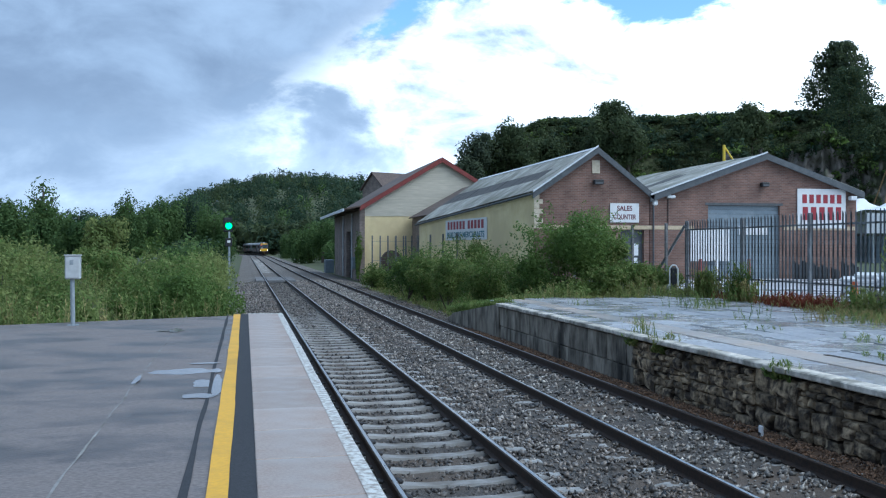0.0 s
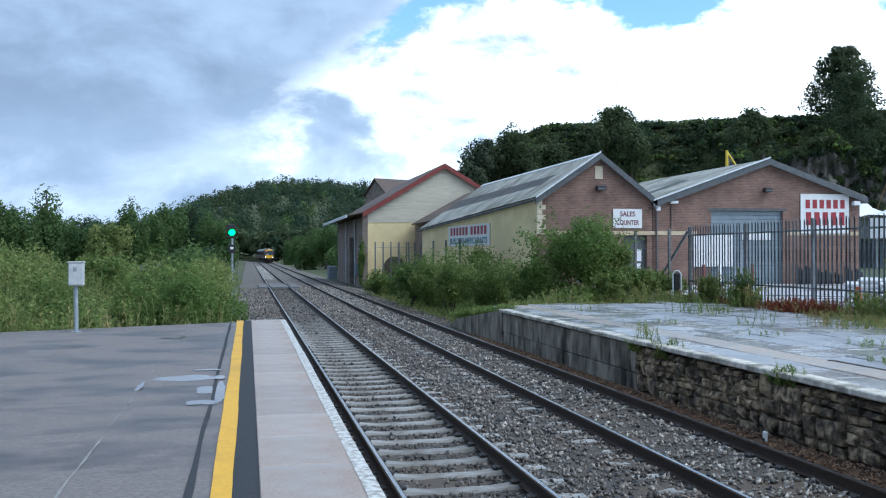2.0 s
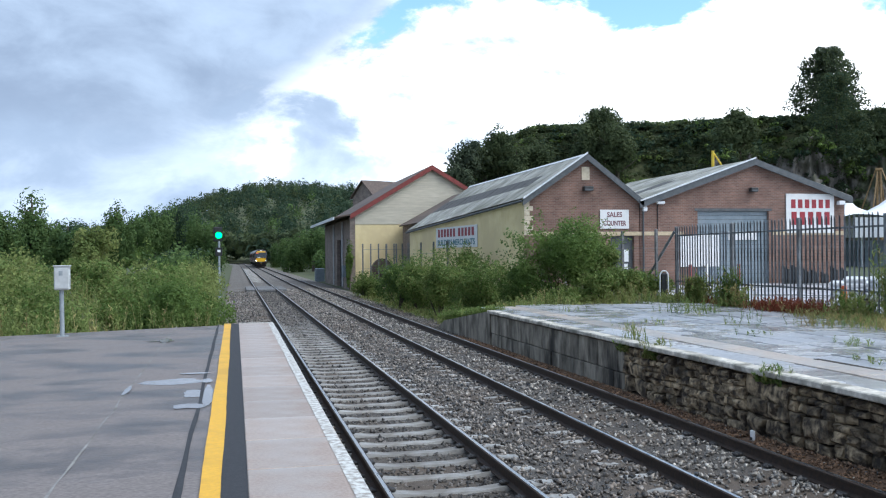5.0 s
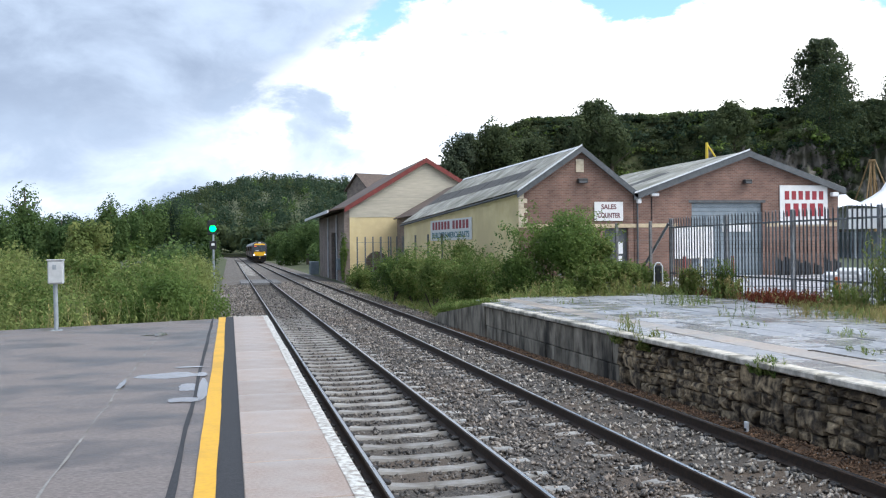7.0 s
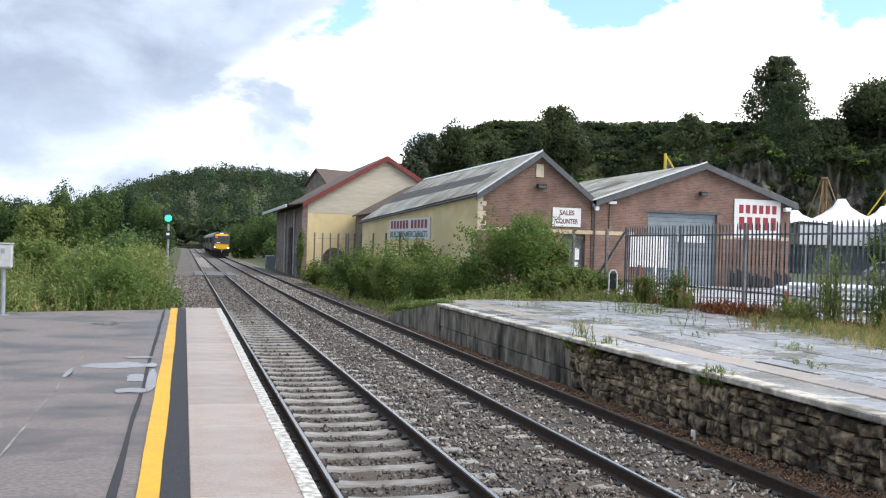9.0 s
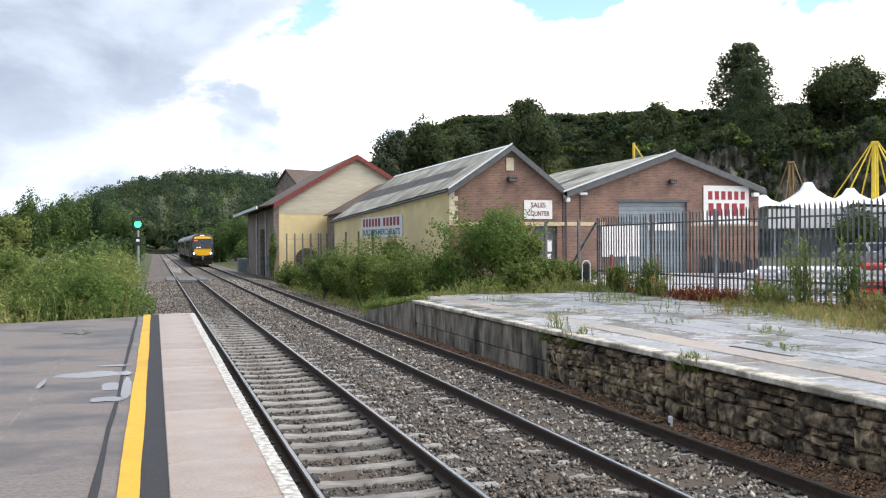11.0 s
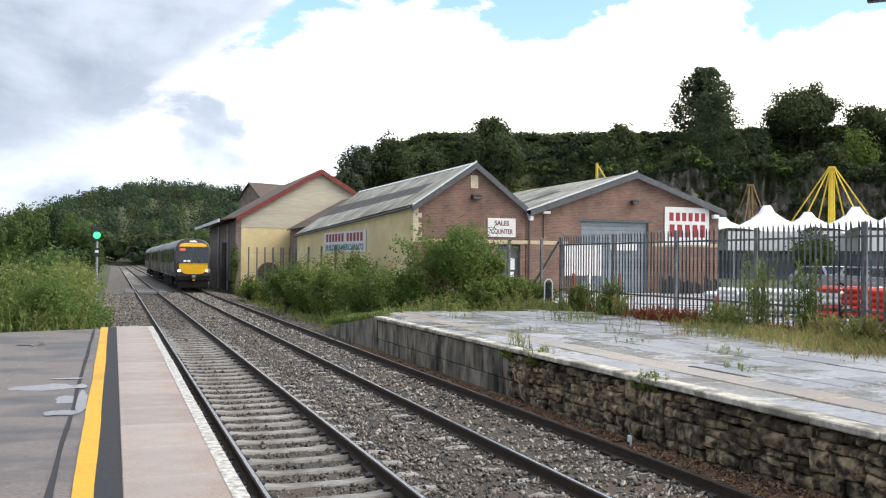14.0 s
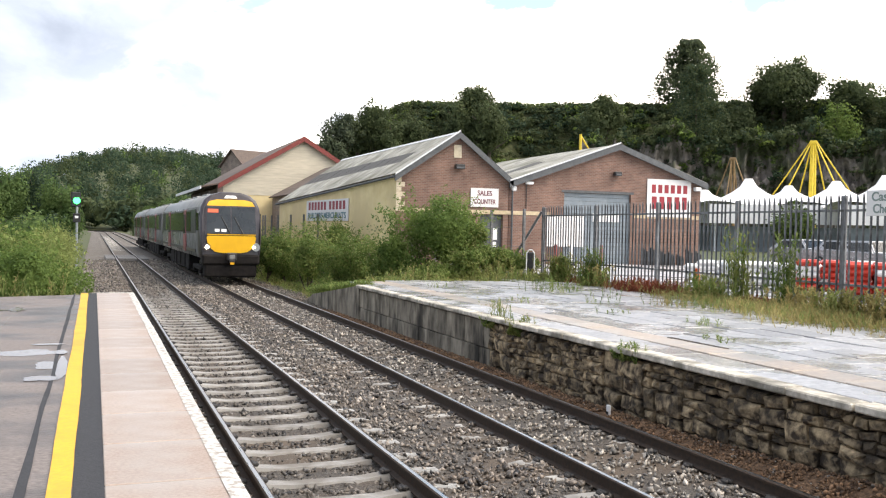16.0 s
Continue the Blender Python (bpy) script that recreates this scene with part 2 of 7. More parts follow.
M = {
    "asphalt": material("asphalt", (0.128, 0.107, 0.097), (0.225, 0.191, 0.175), 45, 0.66, 0.3, stain=(0.056, 0.042, 0.035), stain_scale=1.15, wet=0.32, stretch=(0.6, 1, 1), stain_lo=0.465, spec=0.45),
    "asphalt_dark": material("asphalt_dark", (0.026, 0.027, 0.030), (0.056, 0.057, 0.062), 70, 0.85, 0.3, spec=0.25),
    "yellow": material("yellow_paint", (0.60, 0.325, 0.024), (0.72, 0.40, 0.034), 30, 0.65, 0.15, stain=(0.54, 0.30, 0.032), stain_scale=1.6),
    "white_paint": material("worn_white_paint", (0.27, 0.235, 0.20), (0.60, 0.59, 0.55), 16, 0.6, 0.3, lo=0.40, hi=0.56),
    "slab": material("pink_grey_slab", (0.275, 0.205, 0.165), (0.385, 0.298, 0.245), 40, 0.55, 0.15, stain=(0.34, 0.305, 0.28), stain_scale=0.5, per="object", vary=0.10, wet=0.26),
    "flag": material("wet_flagstone", (0.245, 0.244, 0.252), (0.40, 0.396, 0.402), 12, 0.5, 0.15, stain=(0.28, 0.28, 0.275), stain_scale=0.7, per="object", vary=0.2, wet=0.14),
    "flag_warm": material("buff_paving_slab", (0.30, 0.245, 0.20), (0.44, 0.37, 0.31), 12, 0.55, 0.15, stain=(0.30, 0.27, 0.24), stain_scale=0.8, per="object", vary=0.12, wet=0.3),
    "coping": material("pale_coping", (0.34, 0.305, 0.25), (0.66, 0.61, 0.53), 9, 0.8, 0.6, stain=(0.20, 0.185, 0.15), stain_scale=2.2, per="object", vary=0.12),
    "rubble": material("rubble_stone", (0.034, 0.023, 0.014), (0.50, 0.38, 0.235), 7, 0.85, 2.4, stain=(0.032, 0.023, 0.014), stain_scale=1.2, per="object", vary=0.45, stain_lo=0.48, lo=0.41, hi=0.68, world=True),
    "mortar": material("dark_mortar", (0.016, 0.013, 0.010), (0.085, 0.068, 0.05), 6, 0.95, 0.8),
    "block": material("stained_concrete_block", (0.085, 0.072, 0.054), (0.36, 0.32, 0.255), 3.2, 0.9, 0.4, stain=(0.028, 0.024, 0.019), stain_scale=1.5, per="object", vary=0.28, stretch=(1, 1, 0.40), stain_lo=0.50, world=True),
    "ballast": material("ballast_bed", (0.015, 0.012, 0.010), (0.12, 0.105, 0.09), 34, 0.9, 1.0, stain=(0.10, 0.075, 0.055), stain_scale=0.5),
    "stone": material("ballast_stone", (0.042, 0.036, 0.031), (0.275, 0.24, 0.205), 9, 0.4, 0.3, per="island", vary=0.95, stain=(0.115, 0.092, 0.074), stain_scale=0.35),
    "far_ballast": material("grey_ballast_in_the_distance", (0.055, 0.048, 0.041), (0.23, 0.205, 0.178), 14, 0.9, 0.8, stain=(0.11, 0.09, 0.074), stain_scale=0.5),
    "pale_stone": material("pale_ballast_stone", (0.085, 0.077, 0.068), (0.40, 0.365, 0.32), 9, 0.45, 0.3, per="island", vary=0.8),
    "stained_stone": material("oil_stained_stone", (0.028, 0.024, 0.021), (0.14, 0.123, 0.107), 9, 0.6, 0.3, per="island", vary=0.9),
    "cess": material("brown_cess_litter", (0.052, 0.029, 0.016), (0.19, 0.11, 0.062), 26, 0.95, 1.0),
    "cess_stone": material("brown_cess_stone", (0.08, 0.045, 0.025), (0.27, 0.158, 0.09), 9, 0.8, 0.3, per="island", vary=0.6),
    "sleeper": material("concrete_sleeper", (0.235, 0.226, 0.212), (0.40, 0.39, 0.37), 16, 0.8, 0.4, stain=(0.19, 0.172, 0.15), stain_scale=2.0, per="object", vary=0.18),
    "rail": material("rusty_rail_side", (0.02, 0.0125, 0.008), (0.055, 0.033, 0.021), 20, 0.8, 0.3),
    "railhead": material("polished_rail_head", (0.30, 0.305, 0.31), (0.46, 0.465, 0.47), 30, 0.3, 0.0, metal=1.0, stretch=(1, 0.05, 1)),
    "clip": material("dark_rail_clip", (0.015, 0.014, 0.014), (0.04, 0.036, 0.034), 30, 0.7, 0.2),
    "earth": material("ground_earth", (0.045, 0.055, 0.022), (0.10, 0.11, 0.045), 1.2, 0.95, 0.6, stain=(0.065, 0.08, 0.034), stain_scale=0.15),
    "yard": material("wet_yard_concrete", (0.38, 0.38, 0.39), (0.54, 0.54, 0.55), 3, 0.45, 0.1, wet=0.2, stain=(0.34, 0.33, 0.33)),
    "brick": brick_material("red_brick", (0.165, 0.090, 0.068), (0.245, 0.135, 0.102), (0.24, 0.195, 0.165)),
    "old_brick": brick_material("weathered_brick", (0.20, 0.15, 0.13), (0.30, 0.235, 0.20), (0.26, 0.23, 0.2)),
    "cream": material("cream_render", (0.72, 0.57, 0.29), (0.82, 0.68, 0.39), 1.5, 0.85, 0.1, stain=(0.68, 0.54, 0.30), stain_scale=0.35),
    "board": material("cream_weatherboard", (0.50, 0.45, 0.35), (0.62, 0.56, 0.45), 3, 0.75, 0.1, per="object", vary=0.05, stretch=(0.3, 1, 3)),
    "band": material("sandstone_band", (0.42, 0.33, 0.21), (0.58, 0.47, 0.32), 6, 0.85, 0.2),
    "quoin": material("pale_quoin", (0.50, 0.42, 0.30), (0.64, 0.56, 0.43), 6, 0.85, 0.2),
    "sheet": material("weathered_roof_sheet", (0.22, 0.215, 0.185), (0.46, 0.445, 0.39), 2.2, 0.75, 0.2, stain=(0.165, 0.16, 0.12), stain_scale=0.55, per="object", vary=0.12),
    "sheet_dark": material("dark_roof_light", (0.045, 0.042, 0.040), (0.10, 0.094, 0.086), 4, 0.75, 0.1),
    "tile": material("brown_roof_tile", (0.075, 0.055, 0.045), (0.15, 0.11, 0.09), 5, 0.85, 0.3, per="object", vary=0.2),
    "fascia": material("dark_grey_fascia", (0.06, 0.066, 0.072), (0.10, 0.106, 0.112), 5, 0.6, 0.05),
    "trim": material("pale_metal_trim", (0.55, 0.56, 0.57), (0.72, 0.73, 0.74), 6, 0.4, 0.05),
    "red_paint": material("dull_red_paint", (0.155, 0.032, 0.027), (0.235, 0.048, 0.04), 5, 0.7, 0.1),
    "shutter": material("grey_blue_shutter", (0.17, 0.21, 0.24), (0.23, 0.27, 0.30), 3, 0.5, 0.05),
    "dark": material("dark_void", (0.010, 0.010, 0.011), (0.022, 0.022, 0.024), 4, 0.8, 0.1),
    "sign_white": material("white_sign_board", (0.66, 0.65, 0.64), (0.74, 0.73, 0.72), 3, 0.45, 0.0),
    "sign_red": material("red_lettering", (0.24, 0.014, 0.024), (0.31, 0.02, 0.034), 3, 0.5, 0.0),
    "sign_dark": material("maroon_lettering", (0.13, 0.035, 0.045), (0.18, 0.05, 0.06), 3, 0.5, 0.0),
    "sign_teal": material("teal_lettering", (0.05, 0.15, 0.18), (0.08, 0.20, 0.23), 3, 0.5, 0.0),
    "sign_grey": material("grey_green_lettering", (0.17, 0.23, 0.21), (0.22, 0.28, 0.26), 3, 0.5, 0.0),
    "fence": material("galvanised_palisade", (0.15, 0.16, 0.17), (0.25, 0.26, 0.272), 7, 0.5, 0.1, metal=0.3, stain=(0.085, 0.08, 0.078), stain_scale=1.5),
    "grey_box": material("pale_grey_cabinet", (0.42, 0.43, 0.43), (0.55, 0.56, 0.56), 5, 0.5, 0.05),
    "grey_post": material("galvanised_post", (0.26, 0.29, 0.31), (0.36, 0.39, 0.41), 8, 0.5, 0.1, metal=0.3),
    "black": material("black_paint", (0.012, 0.012, 0.013), (0.03, 0.03, 0.032), 8, 0.5, 0.05),
    "tent": material("white_tent_fabric", (0.74, 0.74, 0.75), (0.82, 0.82, 0.83), 0.6, 0.6, 0.05),
    "mast": material("yellow_mast_paint", (0.62, 0.44, 0.03), (0.74, 0.54, 0.05), 2, 0.45, 0.05),
    "rock": material("quarry_rock", (0.085, 0.074, 0.066), (0.27, 0.237, 0.212), 0.8, 0.9, 0.8, stain=(0.065, 0.07, 0.04), stain_scale=0.13, stretch=(1, 1, 0.7)),
    "bark": material("bark", (0.05, 0.04, 0.03), (0.11, 0.09, 0.07), 9, 0.9, 0.6),
    "leaf": leaf_material("green_leaves", (0.086, 0.140, 0.036), (0.185, 0.262, 0.075), (0.16, 0.215, 0.058), 0.24),
    "leaf_weed": leaf_material("pale_weed_leaves", (0.138, 0.182, 0.056), (0.28, 0.322, 0.108), (0.25, 0.26, 0.092), 0.26),
    "leaf_dark": leaf_material("dark_wood_leaves", (0.052, 0.072, 0.036), (0.104, 0.132, 0.062), (0.09, 0.113, 0.05), 0.14),
    "leaf_mid": leaf_material("mid_green_leaves", (0.062, 0.108, 0.036), (0.13, 0.195, 0.066), (0.11, 0.16, 0.052), 0.2),
    # distance haze put into the leaf colour: bluer, with less variation
    "leaf_far": leaf_material("haze_tinted_leaves", (0.034, 0.060, 0.038), (0.068, 0.105, 0.060), (0.058, 0.086, 0.048), 0.13),
    "leaf_fir": leaf_material("fir_needles", (0.050, 0.066, 0.044), (0.088, 0.112, 0.066), None, 0.16),
    "dry": leaf_material("dry_grass", (0.25, 0.20, 0.08), (0.43, 0.365, 0.16), (0.20, 0.22, 0.08)),
    "dock": leaf_material("rust_red_weed", (0.13, 0.035, 0.02), (0.22, 0.07, 0.04)),
    "t_grey": material("silver_grey_bodyside", (0.155, 0.16, 0.16), (0.20, 0.205, 0.205), 1, 0.28, 0.0),
    "t_dark": material("dark_maroon_grey_cab", (0.026, 0.022, 0.029), (0.042, 0.036, 0.045), 2, 0.35, 0.0),
    "t_roof": material("pale_grey_train_roof", (0.22, 0.23, 0.235), (0.32, 0.33, 0.335), 2, 0.5, 0.0),
    "t_yellow": material("train_yellow", (0.72, 0.38, 0.01), (0.80, 0.44, 0.015), 2, 0.35, 0.0),
    "t_pink": material("rose_red_door", (0.26, 0.06, 0.075), (0.33, 0.08, 0.095), 2, 0.35, 0.0),
    "t_under": material("grimy_underframe", (0.008, 0.007, 0.007), (0.022, 0.019, 0.018), 5, 0.9, 0.3, spec=0.2),
    "t_steel": material("bare_wheel_steel", (0.25, 0.24, 0.23), (0.4, 0.39, 0.38), 5, 0.4, 0.1, metal=0.8),
    "puddle": material("standing_water", (0.17, 0.155, 0.15), (0.20, 0.182, 0.175), 8, 0.13, 0.0, spec=0.6),
    "glass": glass_material("dark_glass", (0.02, 0.024, 0.026)),
    "blue": material("blue_plastic", (0.03, 0.07, 0.22), (0.05, 0.10, 0.30), 3, 0.4, 0.0),
    "red_plastic": material("red_plastic", (0.42, 0.04, 0.03), (0.52, 0.06, 0.04), 3, 0.4, 0.0),
    "orange": material("orange_cone", (0.62, 0.12, 0.03), (0.72, 0.16, 0.04), 3, 0.5, 0.0),
    "white": material("white_plastic", (0.70, 0.70, 0.70), (0.78, 0.78, 0.78), 3, 0.45, 0.0),
    "red_sack": material("red_sack_film", (0.50, 0.035, 0.02), (0.62, 0.06, 0.035), 6, 0.35, 0.3, per="object", vary=0.15),
    "silver_sack": material("pale_grey_sack_film", (0.60, 0.63, 0.66), (0.76, 0.78, 0.80), 6, 0.35, 0.3, per="object", vary=0.15),
    "pallet": material("weathered_pallet_wood", (0.20, 0.16, 0.11), (0.32, 0.26, 0.19), 8, 0.85, 0.3, per="object", vary=0.2),
    # yellow mast dulled to brown: shadow and haze put into its colour
    "shaded_mast": material("shaded_mast_brown", (0.20, 0.125, 0.055), (0.30, 0.19, 0.085), 4, 0.6, 0.1),
    "silver": material("silver_car_paint", (0.32, 0.33, 0.35), (0.40, 0.41, 0.43), 3, 0.25, 0.0, metal=0.5),
    "timber": material("grey_timber", (0.10, 0.10, 0.102), (0.19, 0.187, 0.185), 12, 0.85, 0.3, per="object", vary=0.15, stretch=(1, 0.1, 1)),
    "green_light": glow("green_signal_glow", (0.0, 0.90, 0.16), 3.0),
    "lamp_glow": glow("headlight_glow", (1.0, 0.86, 0.6), 14.0),
    "amber_glow": glow("amber_display_glow", (0.75, 0.11, 0.04), 0.06),
    "white_glow": glow("marker_glow", (0.8, 0.8, 0.78), 0.25),
}



# ---- mesh tools ----
def link_mesh(name, bm, mat, parent=None, label=""):
    me = bpy.data.meshes.new(name)
    bm.to_mesh(me)
    bm.free()
    ob = new(name, me)
    for m in (mat if isinstance(mat, (list, tuple)) else [mat]):
        me.materials.append(m)
    if parent is not None:
        ob.parent = parent
    if label:
        ob["label"] = label
    return ob


part = link_mesh


def shared(name, me, parent, m):
    """Another object on the mesh me, at the pose m in its parent's space."""
    ob = new(name, me)
    ob.parent = parent
    ob.matrix_basis = m
    return ob


def raw_mesh(name, verts, faces, mats, parent=None, slots=None):
    """An object from numpy vertices and faces of one size."""
    me = bpy.data.meshes.new(name)
    verts, faces = np.asarray(verts, dtype=np.float32), np.asarray(faces, dtype=np.int32)
    k = faces.shape[1]
    me.vertices.add(len(verts))
    me.vertices.foreach_set("co", verts.ravel())
    me.loops.add(faces.size)
    me.loops.foreach_set("vertex_index", faces.ravel())
    me.polygons.add(len(faces))
    me.polygons.foreach_set("loop_start", np.arange(len(faces), dtype=np.int32) * k)
    for m in mats:
        me.materials.append(m)
    if slots is not None:
        me.polygons.foreach_set("material_index", np.asarray(slots, dtype=np.int32))
    me.update(calc_edges=True)
    ob = new(name, me)
    if parent is not None:
        ob.parent = parent
    return ob


def box(x0, x1, y0, y1, z0, z1, bevel=0.0, bm=None):
    b = bmesh.new()
    bmesh.ops.create_cube(b, size=1.0)
    for v in b.verts:
        v.co = ((x0 + x1) / 2 + v.co.x * (x1 - x0), (y0 + y1) / 2 + v.co.y * (y1 - y0), (z0 + z1) / 2 + v.co.z * (z1 - z0))
    if bevel:
        bmesh.ops.bevel(b, geom=b.edges[:], offset=bevel, segments=1, affect="EDGES")
    return join(bm, b)


def join(bm, b):
    if bm is None:
        return b
    me = bpy.data.meshes.new("tmp")
    b.to_mesh(me)
    b.free()
    bm.from_mesh(me)
    bpy.data.meshes.remove(me)
    return bm


def tube(a, z, r0, r1=None, n=8, bm=None):
    """A round bar from point a to point z."""
    a, z = Vector(a), Vector(z)
    b = bmesh.new()
    bmesh.ops.create_cone(b, cap_ends=True, segments=n, radius1=r0, radius2=r0 if r1 is None else r1, depth=(z - a).length)
    m = (z - a).to_track_quat("Z", "Y").to_matrix().to_4x4()
    m.translation = (a + z) / 2
    bmesh.ops.transform(b, matrix=m, verts=b.verts)
    return join(bm, b)


def prism(points, depth, axis="y", bm=None):
    """A polygon in the plane across the axis, pushed along it from depth[0] to depth[1]."""
    b = bmesh.new()
    def put(p, d):
        return {"y": (p[0], d, p[1]), "x": (d, p[0], p[1]), "z": (p[0], p[1], d)}[axis]
    lo, hi = [b.verts.new(put(p, depth[0])) for p in points], [b.verts.new(put(p, depth[1])) for p in points]
    b.faces.new(lo)
    b.faces.new(hi[::-1])
    for i in range(len(points)):
        j = (i + 1) % len(points)
        b.faces.new((lo[j], lo[i], hi[i], hi[j]))
    bmesh.ops.recalc_face_normals(b, faces=b.faces[:])
    return join(bm, b)


def sweep(path, profile, closed=True):
    """A profile (x, z) carried along a level path of (x, y, z)."""
    b = bmesh.new()
    rings = []
    for i, p in enumerate(path):
        q, r = Vector(path[max(i - 1, 0)]), Vector(path[min(i + 1, len(path) - 1)])
        t = (r - q).normalized()
        side = Vector((t.y, -t.x, 0)).normalized()
        rings.append([b.verts.new(Vector(p) + side * u + Vector((0, 0, w))) for u, w in profile])
    n = len(profile)
    for s, t in zip(rings, rings[1:]):
        for i in range(n if closed else n - 1):
            b.faces.new((s[i], s[(i + 1) % n], t[(i + 1) % n], t[i]))
    if closed:
        b.faces.new(rings[0])
        b.faces.new(rings[-1][::-1])
    bmesh.ops.recalc_face_normals(b, faces=b.faces[:])
    return b


def lettering(name, text, size, mat, parent, m, depth=0.01, width=None):
    cu = bpy.data.curves.new(name, "FONT")
    cu.body, cu.size, cu.extrude, cu.align_x, cu.align_y = text, size, depth / 2, "CENTER", "CENTER"
    cu.offset = 0.018 * size
    tmp = bpy.data.objects.new("tmp", cu)
    me = bpy.data.meshes.new_from_object(tmp)
    bpy.data.objects.remove(tmp)
    xs = [v.co.x for v in me.vertices]
    if width:
        k = width / (max(xs) - min(xs))
        for v in me.vertices:
            v.co.x *= k
    me.materials.clear()
    me.materials.append(mat)
    ob = new(name, me)
    ob.parent, ob.matrix_basis = parent, m
    return ob


def empty(name, m=None):
    ob = new(name)
    if m is not None:
        ob.matrix_basis = m
    return ob


# ---- leaves ----
RNG = np.random.default_rng(7)


def leaf_quads(centres, normals, size, slim=0.6):
    """Pointed four-cornered leaves at the centres, turned at random about their normals."""
    n = len(centres)
    normals = normals / (np.linalg.norm(normals, axis=1, keepdims=True) + 1e-9)
    ref = RNG.normal(size=(n, 3))
    u = np.cross(normals, ref)
    u /= np.linalg.norm(u, axis=1, keepdims=True) + 1e-9
    v = np.cross(normals, u)
    s = (np.broadcast_to(size, (n,)) * RNG.uniform(0.6, 1.35, n))[:, None]
    fold = normals * s * RNG.uniform(-0.25, 0.25, (n, 1))
    pts = np.stack([centres - u * s, centres + v * s * slim + fold, centres + u * s, centres - v * s * slim + fold], 1)
    return pts.reshape(-1, 3)


def crown_points(n, radii, lumps=9, shell=0.55, wild=0.55):
    """Points and outward normals of an uneven crown: many overlapping lumps with gaps between."""
    a = RNG.normal(size=(lumps, 3))
    a /= np.linalg.norm(a, axis=1, keepdims=True)
    mid = a * RNG.uniform(0.25, 0.72, (lumps, 1))
    mid[:, 2] = mid[:, 2] * 0.9
    rad = RNG.uniform(0.20, 0.5, lumps)
    k = RNG.integers(0, lumps, n)
    d = RNG.normal(size=(n, 3))
    d /= np.linalg.norm(d, axis=1, keepdims=True)
    r = rad[k] * (shell + (1 - shell) * RNG.random(n) ** 0.5) * RNG.uniform(0.9, 1.15, n)
    p = mid[k] + d * r[:, None]
    radii = np.asarray(radii)
    return p * radii, d / radii * radii.max() + RNG.normal(size=(n, 3)) * wild


def quads_object(name, pts, mats, parent=None, slots=None):
    pts = np.asarray(pts)
    return raw_mesh(name, pts, np.arange(len(pts)).reshape(-1, 4), mats, parent, slots)



# ---- ground, line and platforms ----
def smooth(v, a, b):
    t = np.clip((np.asarray(v, dtype=float) - a) / (b - a), 0, 1)
    return t * t * (3 - 2 * t)


def ground_height(x, y):
    """Height of the land: the cutting floor, the yard, the quarry bank and the valley side."""
    x, y = np.asarray(x, dtype=float), np.asarray(y, dtype=float)
    r, az = np.hypot(x, y), np.degrees(np.arctan2(x, np.maximum(y, 1e-3)))
    east = smooth(y, 26, 30)
    yard = smooth(x, 14.0 + (8.2 - 14.0) * east, 15.1 + (13.2 - 15.1) * east) * (0.87 - 0.75 * smooth(y, 60, 76) * (1 - smooth(x, 12, 24)))
    west = smooth(-x, 4.0, 14.0) * 0.9 * smooth(y, 16, 40)
    far = np.interp(az, [-60, -13.5, -9, -6, -2.7, 0.9, 4.6, 10, 16, 60], [8, 10, 8, 15, 33, 47, 43, 39, 44, 44]) * smooth(r, 330, 740)
    near = 28.3 * smooth(az, 7.5, 19.0) * smooth(r + 1.5 * np.sin(az * 0.9), 176, 203) * (y > 0)
    bank = smooth(x, 14, 60) * 3.0 * smooth(y, 100, 180)
    return -0.42 + yard * 1.45 * (yard > 0) + west + np.maximum(far, near) + bank * (near < 1)


def rock_point(a, q):
    """A point of the rock face at bearing a, q of the way up: upright ribs, clefts and ledges."""
    p = Vector((a * 1.5, q * 3.2, 3.0))
    rough = 1.9 * abs(noise.noise(p)) + 1.1 * noise.noise(p * 2.7) + 0.7 * abs(noise.noise(p * 6.1)) + 0.3 * noise.noise(p * 15)
    ledge = 2.0 * math.floor(q * 3 + 0.9 * noise.noise((a * 0.7, 1, 1)))
    r = 178 + 2.2 * noise.noise((a * 0.3, 5, 0)) + ledge * 0.9 + rough * 1.3
    top = 21.6 + 4.6 * noise.noise((a * 0.42, 9, 0)) + 2.0 * noise.noise((a * 2.3, 4, 0))
    return r * math.sin(math.radians(a)), r * math.cos(math.radians(a)), -1 + q * top


def build_quarry_face():
    """Broken rock face of the old quarry behind the tents."""
    az = np.linspace(29, 50, 260)
    h = np.linspace(0, 1, 46)
    pts = [rock_point(a, q) for q in h for a in az]
    n, m = len(h), len(az)
    i = np.arange(n * m).reshape(n, m)
    f = np.stack([i[:-1, :-1], i[:-1, 1:], i[1:, 1:], i[1:, :-1]], -1).reshape(-1, 4)
    g = raw_mesh("quarry_face", pts, f, [M["rock"]])
    tagged(g, "broken grey-brown rock face of an old quarry", "cliff", kind="structure")


def track_point(s, offset):
    """A point on the line at chainage s, offset to the east: straight, then a left-hand bend."""
    if s <= BEND:
        return Vector((offset, s, 0)), 0.0
    a = (s - BEND) / BEND_RADIUS
    r = BEND_RADIUS + offset
    return Vector((r * math.cos(a) - BEND_RADIUS, BEND + r * math.sin(a), 0)), math.degrees(a)


BEND, BEND_RADIUS = 292.0, 380.0
NEAR_LINE, FAR_LINE, GAUGE = 2.275, 5.62, 1.505
PLATFORM, OLD_PLATFORM, YARD = 0.915, 0.83, 0.93


def cess_rise(y):
    """How far the litter has piled up against the old platform's wall."""
    return np.interp(y, [6.6, 8.0, 9.7, 13.0, 24.0, 30.0], [0.27, 0.18, 0.10, 0.05, 0.04, 0.0])


